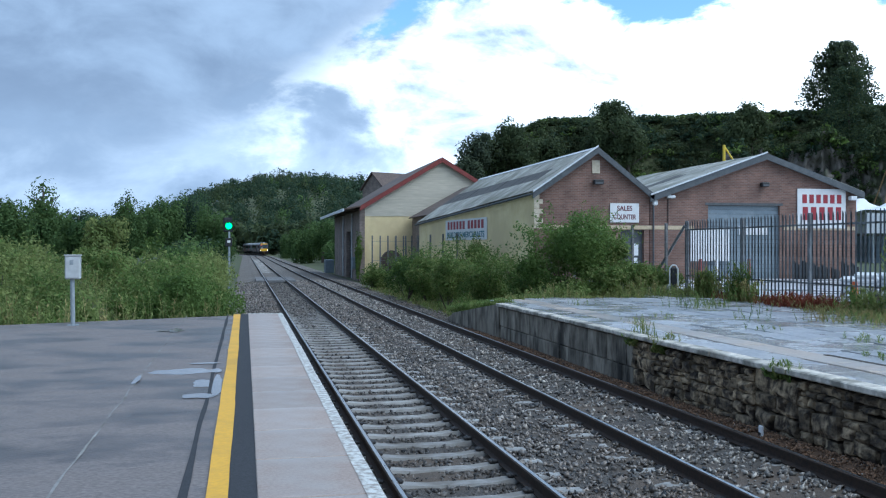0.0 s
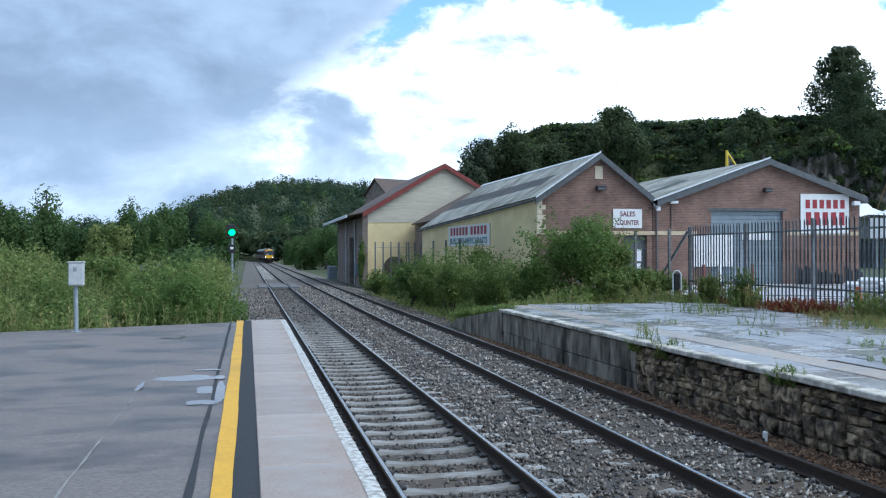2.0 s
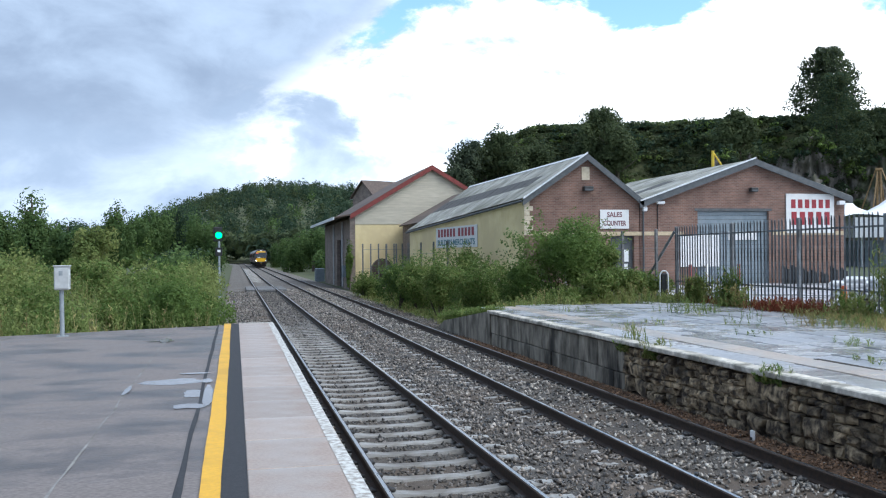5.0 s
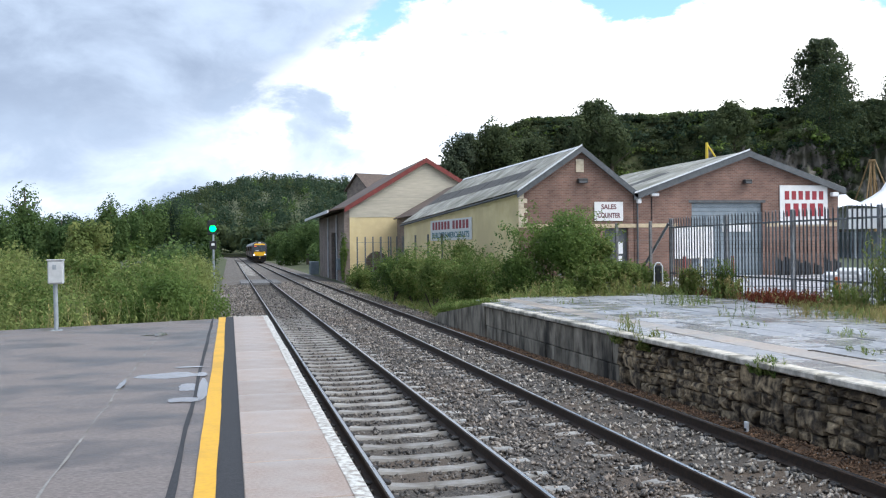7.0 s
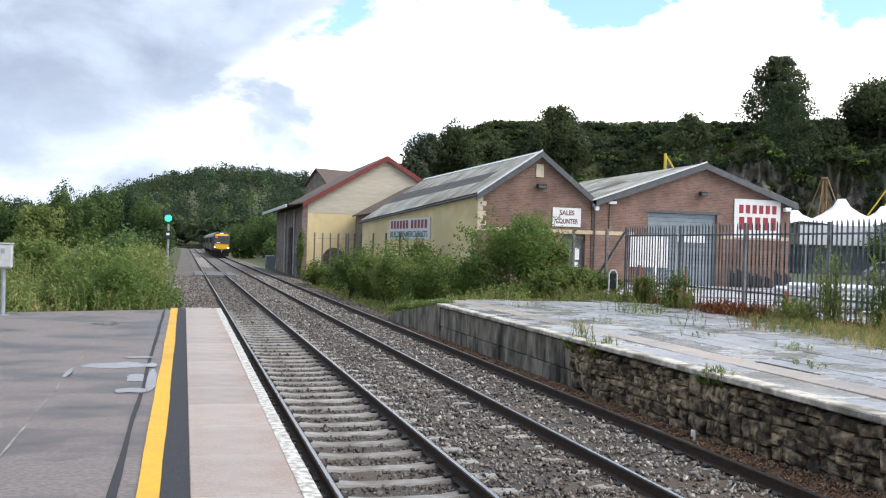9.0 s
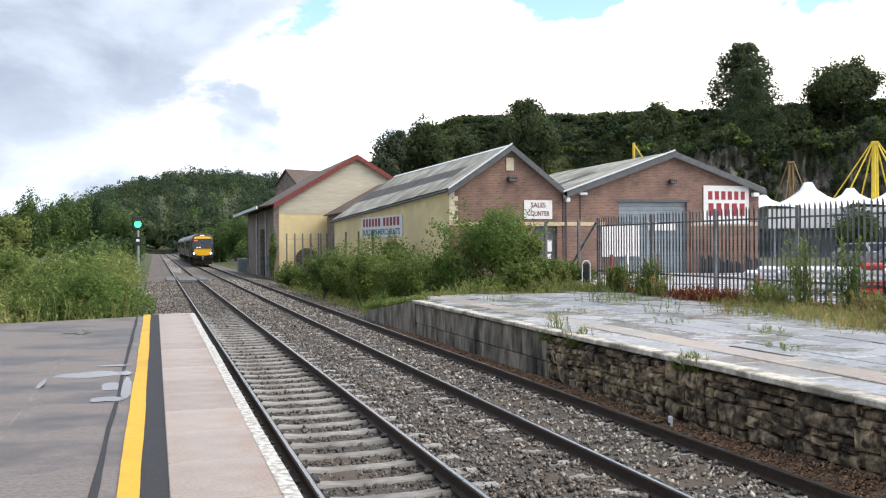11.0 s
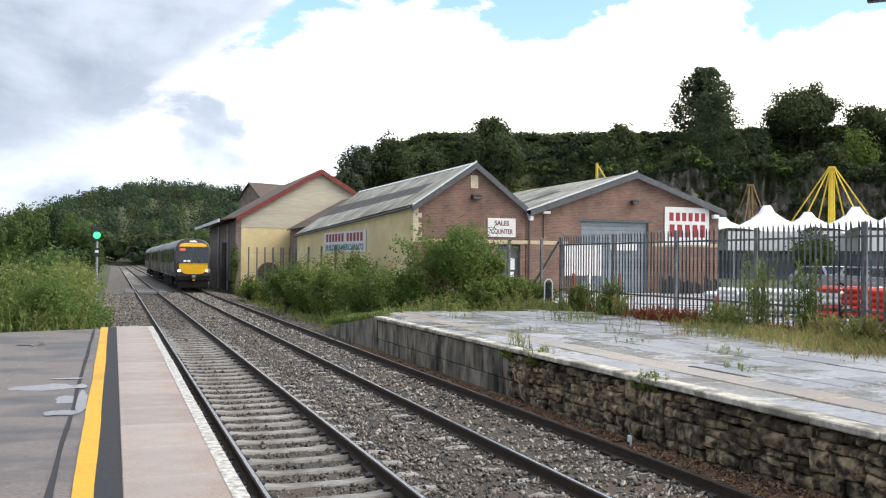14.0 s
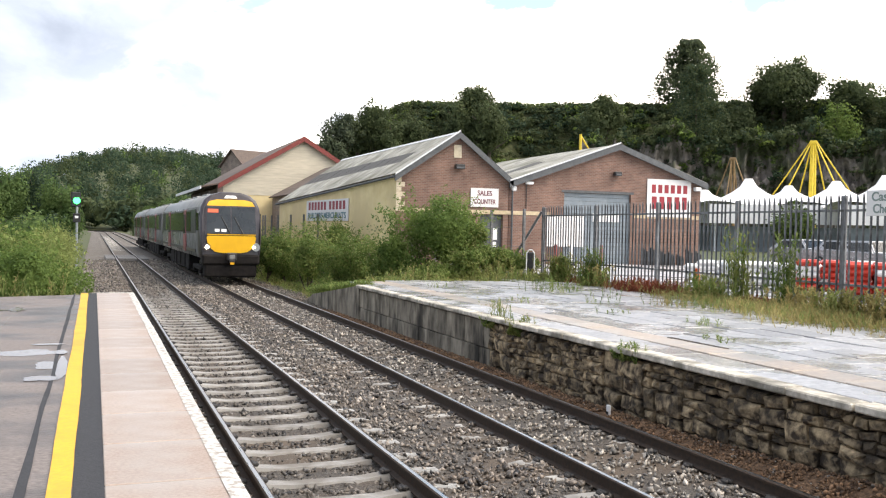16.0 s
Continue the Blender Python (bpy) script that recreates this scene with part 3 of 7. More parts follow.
def wall_x(y):
    """Face of the old platform's wall."""
    return 6.98 + 0.006 * y


def build_ground():
    a = np.concatenate([-np.geomspace(3500, 62, 34), np.arange(-60, 60.1, 1.5), np.arange(63, 170, 3.5), np.geomspace(172, 3500, 40)])
    b = np.concatenate([[-3500, -900, -200, -60, -30], np.arange(-15, 110, 1.5), np.arange(111, 230, 3.5), np.geomspace(233, 3500, 60)])
    xx, yy = np.meshgrid(a, b)
    zz = ground_height(xx, yy)
    rough = np.array([noise.noise((p / 11, q / 11, 0.3)) for p, q in zip(xx.ravel(), yy.ravel())]).reshape(xx.shape)
    away = smooth(np.hypot(xx, yy), 120, 260)
    zz = zz + rough * (0.06 + (0.7 + 1.5 * smooth(np.hypot(xx, yy), 240, 330)) * away) * (np.abs(xx - 4) > 6)
    v = np.stack([xx, yy, zz], -1).reshape(-1, 3)
    i = np.arange(len(v)).reshape(xx.shape)
    f = np.stack([i[:-1, :-1], i[:-1, 1:], i[1:, 1:], i[1:, :-1]], -1).reshape(-1, 4)
    g = raw_mesh("ground", v, f, [M["earth"]])
    g.data.polygons.foreach_set("use_smooth", np.ones(len(f), dtype=bool))
    tagged(g, "green valley floor rising to wooded hillsides", "ground", kind="structure")
    yard = link_mesh("yard", prism([(15.3, -6), (60, -6), (60, 48), (15.3, 48)], (YARD - 0.3, YARD), "z"), M["yard"])
    tagged(yard, "pale wet concrete yard behind the fence", "yard", kind="structure")


def build_track():
    def path(off):
        return [track_point(s, off)[0] for s in [-12, 60, 150, BEND] + [BEND + 8 * k for k in range(1, 26)]]
    bed_y = np.concatenate([np.arange(-6, 40, 0.14), np.arange(40, 120, 0.7), np.arange(121, 480, 6.0)])
    bed_x = np.arange(-0.65, 8.9, 0.12)
    pts = []
    for s in bed_y:
        for o in bed_x:
            if s < 26 and o > wall_x(s) + 0.25:
                o = wall_x(s) + 0.25
            p, _ = track_point(float(s), float(o))
            u1, u2 = abs(o - NEAR_LINE), abs(o - FAR_LINE)
            z = -0.212 if u1 < 0.72 else (-0.180 if u2 < 0.72 else (-0.168 if u1 < 1.5 else (-0.166 if u2 < 1.4 else -0.19)))
            z -= 0.22 * max(0.0, (o - 7.4) / 1.5) + 0.10 * max(0.0, 0.95 - o)
            z += float(cess_rise(s) * smooth(o, 6.44, 6.92))
            z += 0.022 * noise.noise((o * 3.1, s * 3.1, 0)) + 0.018 * noise.noise((o * 11, s * 11, 4))
            pts.append((p.x, p.y, z))
    n, m = len(bed_y), len(bed_x)
    i = np.arange(n * m).reshape(n, m)
    f = np.stack([i[:-1, :-1], i[:-1, 1:], i[1:, 1:], i[1:, :-1]], -1).reshape(-1, 4)
    mid = np.asarray(pts)[f].mean(1)
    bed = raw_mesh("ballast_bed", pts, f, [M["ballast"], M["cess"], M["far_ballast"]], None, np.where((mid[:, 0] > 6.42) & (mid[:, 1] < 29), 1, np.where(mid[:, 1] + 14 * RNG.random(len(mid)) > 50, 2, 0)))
    tagged(bed, "brown-grey stone ballast under two railway lines", "ballast", kind="structure")
    # rails
    foot = [(-0.07, -0.159), (0.07, -0.159), (0.07, -0.148), (0.012, -0.128), (0.012, -0.044), (-0.012, -0.044), (-0.012, -0.128), (-0.07, -0.148)]
    head = [(-0.036, -0.036), (0.0, -0.046), (0.036, -0.036), (0.036, -0.010), (0.021, 0.0), (-0.021, 0.0), (-0.036, -0.010)]
    for line, what in ((NEAR_LINE, "platform line"), (FAR_LINE, "far line")):
        for side in (-1, 1):
            r = link_mesh("rail", sweep(path(line + side * GAUGE / 2), foot), M["rail"])
            bm = sweep(path(line + side * GAUGE / 2), head)
            for fc in bm.faces:
                if fc.normal.z > 0.9:
                    fc.material_index = 1
            part("rail_head", bm, [M["rail"], M["railhead"]], r, "bright worn rail head")
            tagged(r, "rusty steel rail with a bright worn head, " + what, "rail", "rails of the two lines")
    # concrete sleepers, dished in the middle
    b = bmesh.new()
    prof = [(-1.25, -0.165), (-1.05, -0.155), (-0.72, -0.158), (-0.36, -0.196), (0.36, -0.196), (0.72, -0.158), (1.05, -0.155), (1.25, -0.165)]
    rings = []
    for x, z in prof:
        rings.append([b.verts.new((x, y, w)) for y, w in ((-0.135, -0.30), (-0.088, z), (0.088, z), (0.135, -0.30))])
    for s, t in zip(rings, rings[1:]):
        for k in range(3):
            b.faces.new((s[k], s[k + 1], t[k + 1], t[k]))
    b.faces.new(rings[0])
    b.faces.new(rings[-1])
    bmesh.ops.recalc_face_normals(b, faces=b.faces[:])
    first = link_mesh("sleeper", b, M["sleeper"])
    clip = box(-0.055, 0.055, -0.05, 0.05, -0.165, -0.125, 0.012)
    clip = box(-0.02, 0.02, -0.075, 0.075, -0.150, -0.118, 0.008, clip)
    clip_me = link_mesh("rail_clip", clip, M["clip"]).data
    bpy.data.objects.remove(bpy.data.objects["rail_clip"])
    rnd = random.Random(4)
    for line in (NEAR_LINE, FAR_LINE):
        for k in range(-5, 140):
            s = 1.2 + 0.68 * k
            p, a = track_point(s, line)
            drop = (0.010 if line == NEAR_LINE else -0.002) - 0.05 * float(smooth(s, 26, 46))
            m = Matrix.Translation((p.x + rnd.uniform(-0.02, 0.02), p.y, drop + rnd.uniform(-0.006, 0.004))) @ pose(0, 0, 0, 0, 0, rnd.uniform(-0.6, 0.6))
            if k == -5 and line == NEAR_LINE:
                ob = first
                ob.matrix_basis = m
            else:
                ob = new("sleeper", first.data)
                ob.matrix_basis = m
            tagged(ob, "grey concrete railway sleeper in the ballast", "sleeper", "sleepers of the two lines")
            if -2 < s < 26:
                for x in (-GAUGE / 2 - 0.105, -GAUGE / 2 + 0.105, GAUGE / 2 - 0.105, GAUGE / 2 + 0.105):
                    shared("rail_clip", clip_me, ob, Matrix.Translation((x, 0, 0)))
    # those far down the line, too small to tell apart
    v, f = [], []
    for line in (NEAR_LINE, FAR_LINE):
        for k in range(140, 300):
            p, a = track_point(1.2 + 0.68 * k, line)
            for dx, dy in ((-1.25, -0.1), (1.25, -0.1), (1.25, 0.1), (-1.25, 0.1)):
                v.append((p.x + dx, p.y + dy, -0.205))
            for dx, dy in ((-1.25, -0.14), (1.25, -0.14), (1.25, 0.14), (-1.25, 0.14)):
                v.append((p.x + dx, p.y + dy, -0.33))
            i = len(v) - 8
            f += [(i, i + 1, i + 2, i + 3), (i + 4, i + 5, i + 1, i), (i + 5, i + 6, i + 2, i + 1), (i + 6, i + 7, i + 3, i + 2), (i + 7, i + 4, i, i + 3)]
    far = raw_mesh("far_sleepers", v, f, [M["sleeper"]])
    tagged(far, "grey concrete sleepers far down the line", "sleepers", kind="stuff")
    # loose stones
    n = 72000
    y = 3.2 + 70 * RNG.random(n) ** 1.75
    x = RNG.uniform(-0.55, 7.75, n)
    x = np.where((y < 21.7) & (x < 0.9), RNG.uniform(0.9, 6.9, n), x)
    x = np.where((x > 6.98 + 0.006 * y - 0.03) & (y < 26), RNG.uniform(0.88, 6.9, n), x)
    x[-15000:] = RNG.uniform(6.46, 6.97, 15000)
    y[-15000:] = RNG.uniform(5.0, 27, 15000)
    for line in (NEAR_LINE, FAR_LINE):
        for side in (-1, 1):
            d = x - (line + side * GAUGE / 2)
            x = np.where(np.abs(d) < 0.10, x + np.sign(d) * 0.14, x)
    u1, u2 = np.abs(x - NEAR_LINE), np.abs(x - FAR_LINE)
    # fewer on the near line's sleepers
    ph = np.abs(((y - 1.2) / 0.68 + 0.5) % 1 - 0.5) * 0.68
    keep = ~((u1 < 0.9) & (ph < 0.135)) & ~((u1 < 1.3) & (ph < 0.10) & (RNG.random(n) < 0.25)) & ~((u2 < 1.28) & (ph < 0.12) & (RNG.random(n) < 0.78))
    x, y, u1, u2 = x[keep], y[keep], u1[keep], u2[keep]
    n = len(x)
    z = np.where(u1 < 0.72, -0.212, np.where(u2 < 0.72, -0.168, np.where(u1 < 1.5, -0.155, np.where(u2 < 1.4, -0.155, -0.178)))) - 0.10 * np.maximum(0, 0.9 - x) + cess_rise(y) * smooth(x, 6.44, 6.92) + RNG.uniform(-0.008, 0.012, n)
    base = np.array([(1.0, 0, 0), (-1.0, 0, 0), (0, 1.0, 0), (0, -1.0, 0), (0, 0, 1.0), (0, 0, -1.0)])
    tri = np.array([(0, 2, 4), (2, 1, 4), (1, 3, 4), (3, 0, 4), (2, 0, 5), (1, 2, 5), (3, 1, 5), (0, 3, 5)])
    size = RNG.uniform(0.018, 0.043, (n, 1, 1)) * np.where(x > 6.48, 0.62, 1.0)[:, None, None] * (1 + 0.6 * smooth(y, 20, 60))[:, None, None] * RNG.uniform(0.45, 1.45, (n, 1, 3))
    v = base[None] * size * RNG.uniform(0.55, 1.25, (n, 6, 1)) + RNG.normal(size=(n, 6, 3)) * size * 0.22
    ang = RNG.uniform(0, 6.28, (n, 3))
    for k in range(3):
        c, s = np.cos(ang[:, k])[:, None], np.sin(ang[:, k])[:, None]
        p, q = v[..., k].copy(), v[..., (k + 1) % 3].copy()
        v[..., k], v[..., (k + 1) % 3] = p * c - q * s, p * s + q * c
    v += np.stack([x, y, z], -1)[:, None, :]
    brown = (x > 6.46) & (y < 29) & (RNG.random(n) < 0.96)
    st = raw_mesh("ballast_stones", v.reshape(-1, 3), (np.arange(n)[:, None, None] * 6 + tri[None]).reshape(-1, 3), [M["stone"], M["cess_stone"], M["stained_stone"], M["pale_stone"]], None, np.repeat(np.where(brown, 1, np.where(u1 < 0.72, 2, np.where((u2 < 0.72) & (RNG.random(n) < 0.6), 3, 0))), 8))
    tagged(st, "loose angular ballast stones in mixed greys and browns", "ballast", kind="stuff")


def build_platforms():
    # the platform in use
    body = prism([(0.80, -14), (0.80, 21.45), (-4.9, 19.3), (-12, 17.5), (-12, -14)], (-0.5, PLATFORM), "z")
    p = link_mesh("platform", body, M["asphalt"])
    tagged(p, "grey worn asphalt station platform with damp patches", "platform", kind="structure")
    z = PLATFORM
    part("line", wavy_strip(-0.392, -0.35, 0.006, z, 5, wob=0.02), M["asphalt_dark"], p, "dark tarred joint")
    puddles(p)
    part("line", wavy_strip(-0.10, 0.085, 0.005, z, 6), M["asphalt_dark"], p, "dark asphalt strip")
    part("line", wavy_strip(-0.235, -0.095, 0.010, z, 9), M["yellow"], p, "yellow safety line")
    crack = bmesh.new()
    prev = None
    for k in range(60):
        y = 4 + k * 0.29
        x = -1.17 - 0.005 * (y - 6) + 0.03 * noise.noise((y * 1.3, 2, 0))
        w = 0.006 + 0.022 * max(0, noise.noise((y * 2.3, 7, 0)) + 0.05)
        cur = [crack.verts.new((x - w, y, z + 0.004)), crack.verts.new((x + w, y, z + 0.004))]
        if prev:
            crack.faces.new((prev[0], prev[1], cur[1], cur[0]))
        prev = cur
    part("joint", crack, M["sleeper"], p, "pale filled joint")
    me = None
    rnd = random.Random(2)
    for k in range(30):
        y0 = -10.2 + 1.055 * k
        if y0 + 1.05 > 21.5:
            break
        if me is None:
            ob = part("slab", box(0.075, 0.832, 0, 1.038, z - 0.06, z + 0.012, 0.006), M["slab"], p)
            me = ob.data
            ob.matrix_basis = Matrix.Translation((0, y0, 0))
            band = part("edge_line", wavy_strip(0.725, 0.833, 0.0165, z, 12, wob=0.012), M["white_paint"], p, "worn white edge line")
        else:
            shared("slab", me, p, pose(0, y0, rnd.uniform(-0.002, 0.002), 0, 0, 0))
    end = part("edge_line", box(0.075, 0.83, 21.30, 21.42, z + 0.004, z + 0.0175), M["white_paint"], p, "worn white end line")

    # the disused platform opposite
    b = prism([(wall_x(-14) + 0.2, -14), (15.4, -14), (15.4, 27.5), (wall_x(25.6) + 0.6, 27.5), (wall_x(25.6) + 0.16, 25.5)], (-0.5, OLD_PLATFORM - 0.05), "z")
    old = link_mesh("old_platform", b, M["mortar"])
    tagged(old, "disused stone platform with weeds between wet flagstones", "platform", kind="structure")
    ramp = prism([(25.6, -0.5), (25.6, OLD_PLATFORM - 0.02), (31.6, 0.14), (32.8, -0.3), (32.8, -0.5)], (wall_x(27) - 0.02, wall_x(27) + 0.22), "x")
    part("ramp_wall", ramp, M["block"], old, "dark mossy ramp wall")
    rnd = random.Random(11)
    # coping stones
    y = 3.0
    while y < 25.4:
        ln = min(rnd.uniform(0.85, 1.35), 25.6 - y)
        x0 = wall_x(y) - 0.085 + rnd.uniform(-0.016, 0.016)
        c = part("coping_stone", box(x0, x0 + 0.27, y + rnd.uniform(0.004, 0.014), y + ln - rnd.uniform(0.004, 0.014), OLD_PLATFORM - 0.085, OLD_PLATFORM + rnd.uniform(-0.004, 0.006), 0.016), M["coping"], old)
        y += ln
    # flagstones behind it
    for row in range(13):
        y = 3.0 + rnd.uniform(0, 0.8)
        x0 = 7.215 + row * 0.61
        while y < 27.2:
            ln = rnd.uniform(0.8, 1.5) if row != 1 else rnd.uniform(0.6, 0.95)
            sink = rnd.uniform(-0.016, 0.006)
            xa = x0 + 0.006 * y
            part("flagstone", box(xa, xa + 0.588, y, y + ln - 0.022, OLD_PLATFORM - 0.08, OLD_PLATFORM - 0.004 + sink, 0.008), M["flag_warm" if row == 1 else "flag"], old)
            y += ln
    # rubble face, then blockwork further along
    y_panel = 5.6
    while y_panel < 16.05:
        y_end = min(y_panel + rnd.uniform(0.5, 1.3), 16.1)
        if 16.1 - y_end < 0.5:
            y_end = 16.1
        z = -0.36 + rnd.uniform(-0.05, 0.03)
        while z < OLD_PLATFORM - 0.16:
            h = rnd.choice((0.09, 0.11, 0.13, 0.16, 0.22)) * rnd.uniform(0.85, 1.15) * (1.35 if z < 0.1 else 1.0)
            if z + h > OLD_PLATFORM - 0.22:
                h = OLD_PLATFORM - 0.135 - z
            y = y_panel
            while y < y_end - 0.01:
                ln = h * rnd.uniform(0.9, 2.3) + 0.06
                if y + ln > y_end - 0.1:
                    ln = y_end - y
                st = part("stone", rough_stone(0, -ln / 2, -h / 2, ln, h, rnd), M["rubble"], old)
                st.matrix_basis = pose(wall_x(y), y + ln / 2, z + h / 2, rnd.uniform(-9, 9), rnd.uniform(-6, 6), rnd.uniform(-9, 9))
                y += ln
            z += h
        y_panel = y_end
    for z0, z1, off in ((-0.32, 0.18, 0.0), (0.19, 0.71, 0.24)):
        y = 16.15 - off
        while y < 25.5:
            ya, yb = max(y + 0.008, 16.15), min(y + 0.512, 25.58)
            part("block", box(wall_x(y) + 0.01 + rnd.uniform(-0.012, 0.012), wall_x(y) + 0.3, ya, yb, z0 + 0.006, z1, 0.010), M["block"], old)
            y += 0.52
    part("gap", box(8.44, 8.53, 10.9, 12.3, OLD_PLATFORM - 0.02, OLD_PLATFORM + 0.003), M["mortar"], old, "dark slot between flagstones")
    mk = link_mesh("marker_post", box(6.75, 6.79, 11.19, 11.27, -0.25, 0.04, 0.01), M["white"])
    part("dark_band", box(6.744, 6.748, 11.20, 11.26, -0.09, -0.05), M["black"], mk)
    tagged(mk, "small white marker post at the foot of the platform wall", "marker")


def puddles(p):
    """Thin sheets of standing water in the hollows of the asphalt."""
    rnd = random.Random(9)
    for i, (cx, cy, rx, ry) in enumerate(((-0.72, 11.68, 0.40, 0.26), (-0.46, 10.62, 0.13, 0.30), (-0.30, 10.4, 0.055, 0.75), (-0.47, 9.72, 0.14, 0.16), (-0.52, 12.42, 0.19, 0.07), (-1.24, 17.5, 0.10, 0.42), (-1.32, 17.35, 0.22, 0.10), (-1.2, 11.0, 0.035, 0.35), (-0.34, 11.6, 0.07, 0.2))):
        b = bmesh.new()
        vs = []
        for k in range(60):
            a = 2 * math.pi * k / 60
            q = 1 + 0.4 * noise.noise((cx * 3 + math.cos(a) * 1.3, cy * 3 + math.sin(a) * 1.3, 2.0)) + 0.22 * noise.noise((cx * 3 + math.cos(a) * 5, cy * 3 + math.sin(a) * 5, 7.0))
            vs.append(b.verts.new((cx + math.cos(a) * rx * q, cy + math.sin(a) * ry * q, PLATFORM + 0.0025 + 0.0015 * i)))
        b.faces.new(vs)
        part("puddle", b, M["puddle"], p, "thin standing puddle")


def wavy_strip(x0, x1, lift, z, seed, wob=0.012):
    b = bmesh.new()
    prev = None
    for k in range(90):
        y = -8 + k * (29.4 / 89)
        e = [noise.noise((y * 0.45, seed + q * 3.3, 0)) * wob + noise.noise((y * 3.1, seed + q, 1)) * 0.004 for q in (0, 1)]
        cur = [b.verts.new((x0 + e[0], y, z + lift)), b.verts.new((x1 + e[1], y, z + lift))]
        if prev:
            b.faces.new((prev[0], prev[1], cur[1], cur[0]))
        prev = cur
    return b


def rough_stone(x, y, z, ln, h, rnd):
    d = rnd.uniform(-0.03, 0.045)
    b = bmesh.new()
    g = 0.011
    lo = [(x + 0.2, y, z), (x + 0.2, y + ln, z), (x + 0.2, y + ln, z + h), (x + 0.2, y, z + h)]
    j = lambda s: rnd.uniform(-s, s)
    mid = [(x + 0.015 + d, y + g + j(0.02), z + g * 0.7 + j(0.008)), (x + 0.015 + d, y + ln - g + j(0.02), z + g * 0.7 + j(0.008)), (x + 0.015 + d, y + ln - g + j(0.02), z + h - g * 0.7 + j(0.012)), (x + 0.015 + d, y + g + j(0.02), z + h - g * 0.7 + j(0.012))]
    rings = [[b.verts.new(p) for p in r] for r in (lo, mid)]
    for i in range(4):
        b.faces.new((rings[0][i], rings[0][(i + 1) % 4], rings[1][(i + 1) % 4], rings[1][i]))
    # broken face: a ring of chipped points round a lumpy middle
    ya, yb, za, zb = y + g, y + ln - g, z + g, z + h - g
    frame_pts = []
    for u, w in ((0.14, 0.18), (0.5, 0.13), (0.86, 0.18), (0.88, 0.5), (0.86, 0.84), (0.5, 0.88), (0.14, 0.84), (0.12, 0.5)):
        frame_pts.append(b.verts.new((x + d - 0.012 + j(0.018), ya + (yb - ya) * (u + j(0.07)), za + (zb - za) * (w + j(0.07)))))
    c = b.verts.new((x + d - 0.026 + j(0.018), y + ln / 2 + j(ln * 0.16), z + h / 2 + j(h * 0.16)))
    for i in range(8):
        b.faces.new((frame_pts[i], frame_pts[(i + 1) % 8], c))
    m = rings[1]
    for i in range(4):
        p = (2 * i) % 8
        b.faces.new((m[i], frame_pts[(p + 1) % 8], frame_pts[p]))
        b.faces.new((m[i], m[(i + 1) % 4], frame_pts[(p + 1) % 8]))
        b.faces.new((m[(i + 1) % 4], frame_pts[(p + 2) % 8], frame_pts[(p + 1) % 8]))
    bmesh.ops.recalc_face_normals(b, faces=b.faces[:])
    return b


build_ground()
build_quarry_face()
build_track()
build_platforms()



# ---- the yard's buildings ----
def wall_with_hole(outline, holes, y0, y1, mat_name, parent, name="wall"):
    """A wall across y, from pieces round rectangular openings (x0, x1, z1) that reach the ground."""
    b = bmesh.new()
    lo = [b.verts.new((x, y0, z)) for x, z in outline]
    b.faces.new(lo)
    r = bmesh.ops.extrude_face_region(b, geom=b.faces[:])
    for v in r["geom"]:
        if isinstance(v, bmesh.types.BMVert):
            v.co.y = y1
    bmesh.ops.recalc_face_normals(b, faces=b.faces[:])
    return link_mesh(name, b, M[mat_name], parent)


def gable_outline(xl, zl, xa, za, xr, zr, z0, holes):
    """Gable outline with notches for doors that stand on the ground."""
    pts = [(xl, z0), (xl, zl), (xa, za), (xr, zr), (xr, z0)]
    for x0, x1, zt in sorted(holes, reverse=True):
        pts += [(x1, z0), (x1, zt), (x0, zt), (x0, z0)]
    return pts


def slope(a, b, c, d, thick, mat, parent, name, label=""):
    """A sheet through four corners with thickness below it."""
    bm = bmesh.new()
    n = (Vector(b) - Vector(a)).cross(Vector(d) - Vector(a)).normalized()
    if n.z < 0:
        n = -n
    top = [bm.verts.new(p) for p in (a, b, c, d)]
    low = [bm.verts.new(Vector(p) - n * thick) for p in (a, b, c, d)]
    bm.faces.new(top)
    bm.faces.new(low[::-1])
    for i in range(4):
        bm.faces.new((top[i], low[i], low[(i + 1) % 4], top[(i + 1) % 4]))
    bmesh.ops.recalc_face_normals(bm, faces=bm.faces[:])
    return link_mesh(name, bm, mat, parent, label)


def lerp(a, b, t):
    return tuple(p + (q - p) * t for p, q in zip(a, b))


def sheeted_roof(ef, eb, rf, rb, n, mat, parent, dark_rows=(), rnd=random.Random(3)):
    """Roof slope between eave (front, back) and ridge (front, back), laid in sheets in two or three courses."""
    cuts = [0.0, 0.36, 0.62, 1.0]
    for c in range(3):
        for k in range(n):
            t0, t1 = k / n, (k + 1) / n
            def at(u, s):
                return Vector(lerp(lerp(ef, eb, u), lerp(rf, rb, u), s))
            lift = Vector((0, 0, 0.02 * (2 - c) + rnd.uniform(-0.006, 0.006)))
            s0, s1 = cuts[c], min(cuts[c + 1] + 0.015, 1)
            dark = (c, k) in dark_rows
            a, b, cc, d = at(t0 + 0.002, s0) + lift, at(t1 - 0.002, s0) + lift, at(t1 - 0.002, s1) + lift, at(t0 + 0.002, s1) + lift
            slope(a, b, cc, d, 0.03, M["sheet_dark"] if dark else mat, parent, "roof_sheet", "dark roof light" if dark else "")


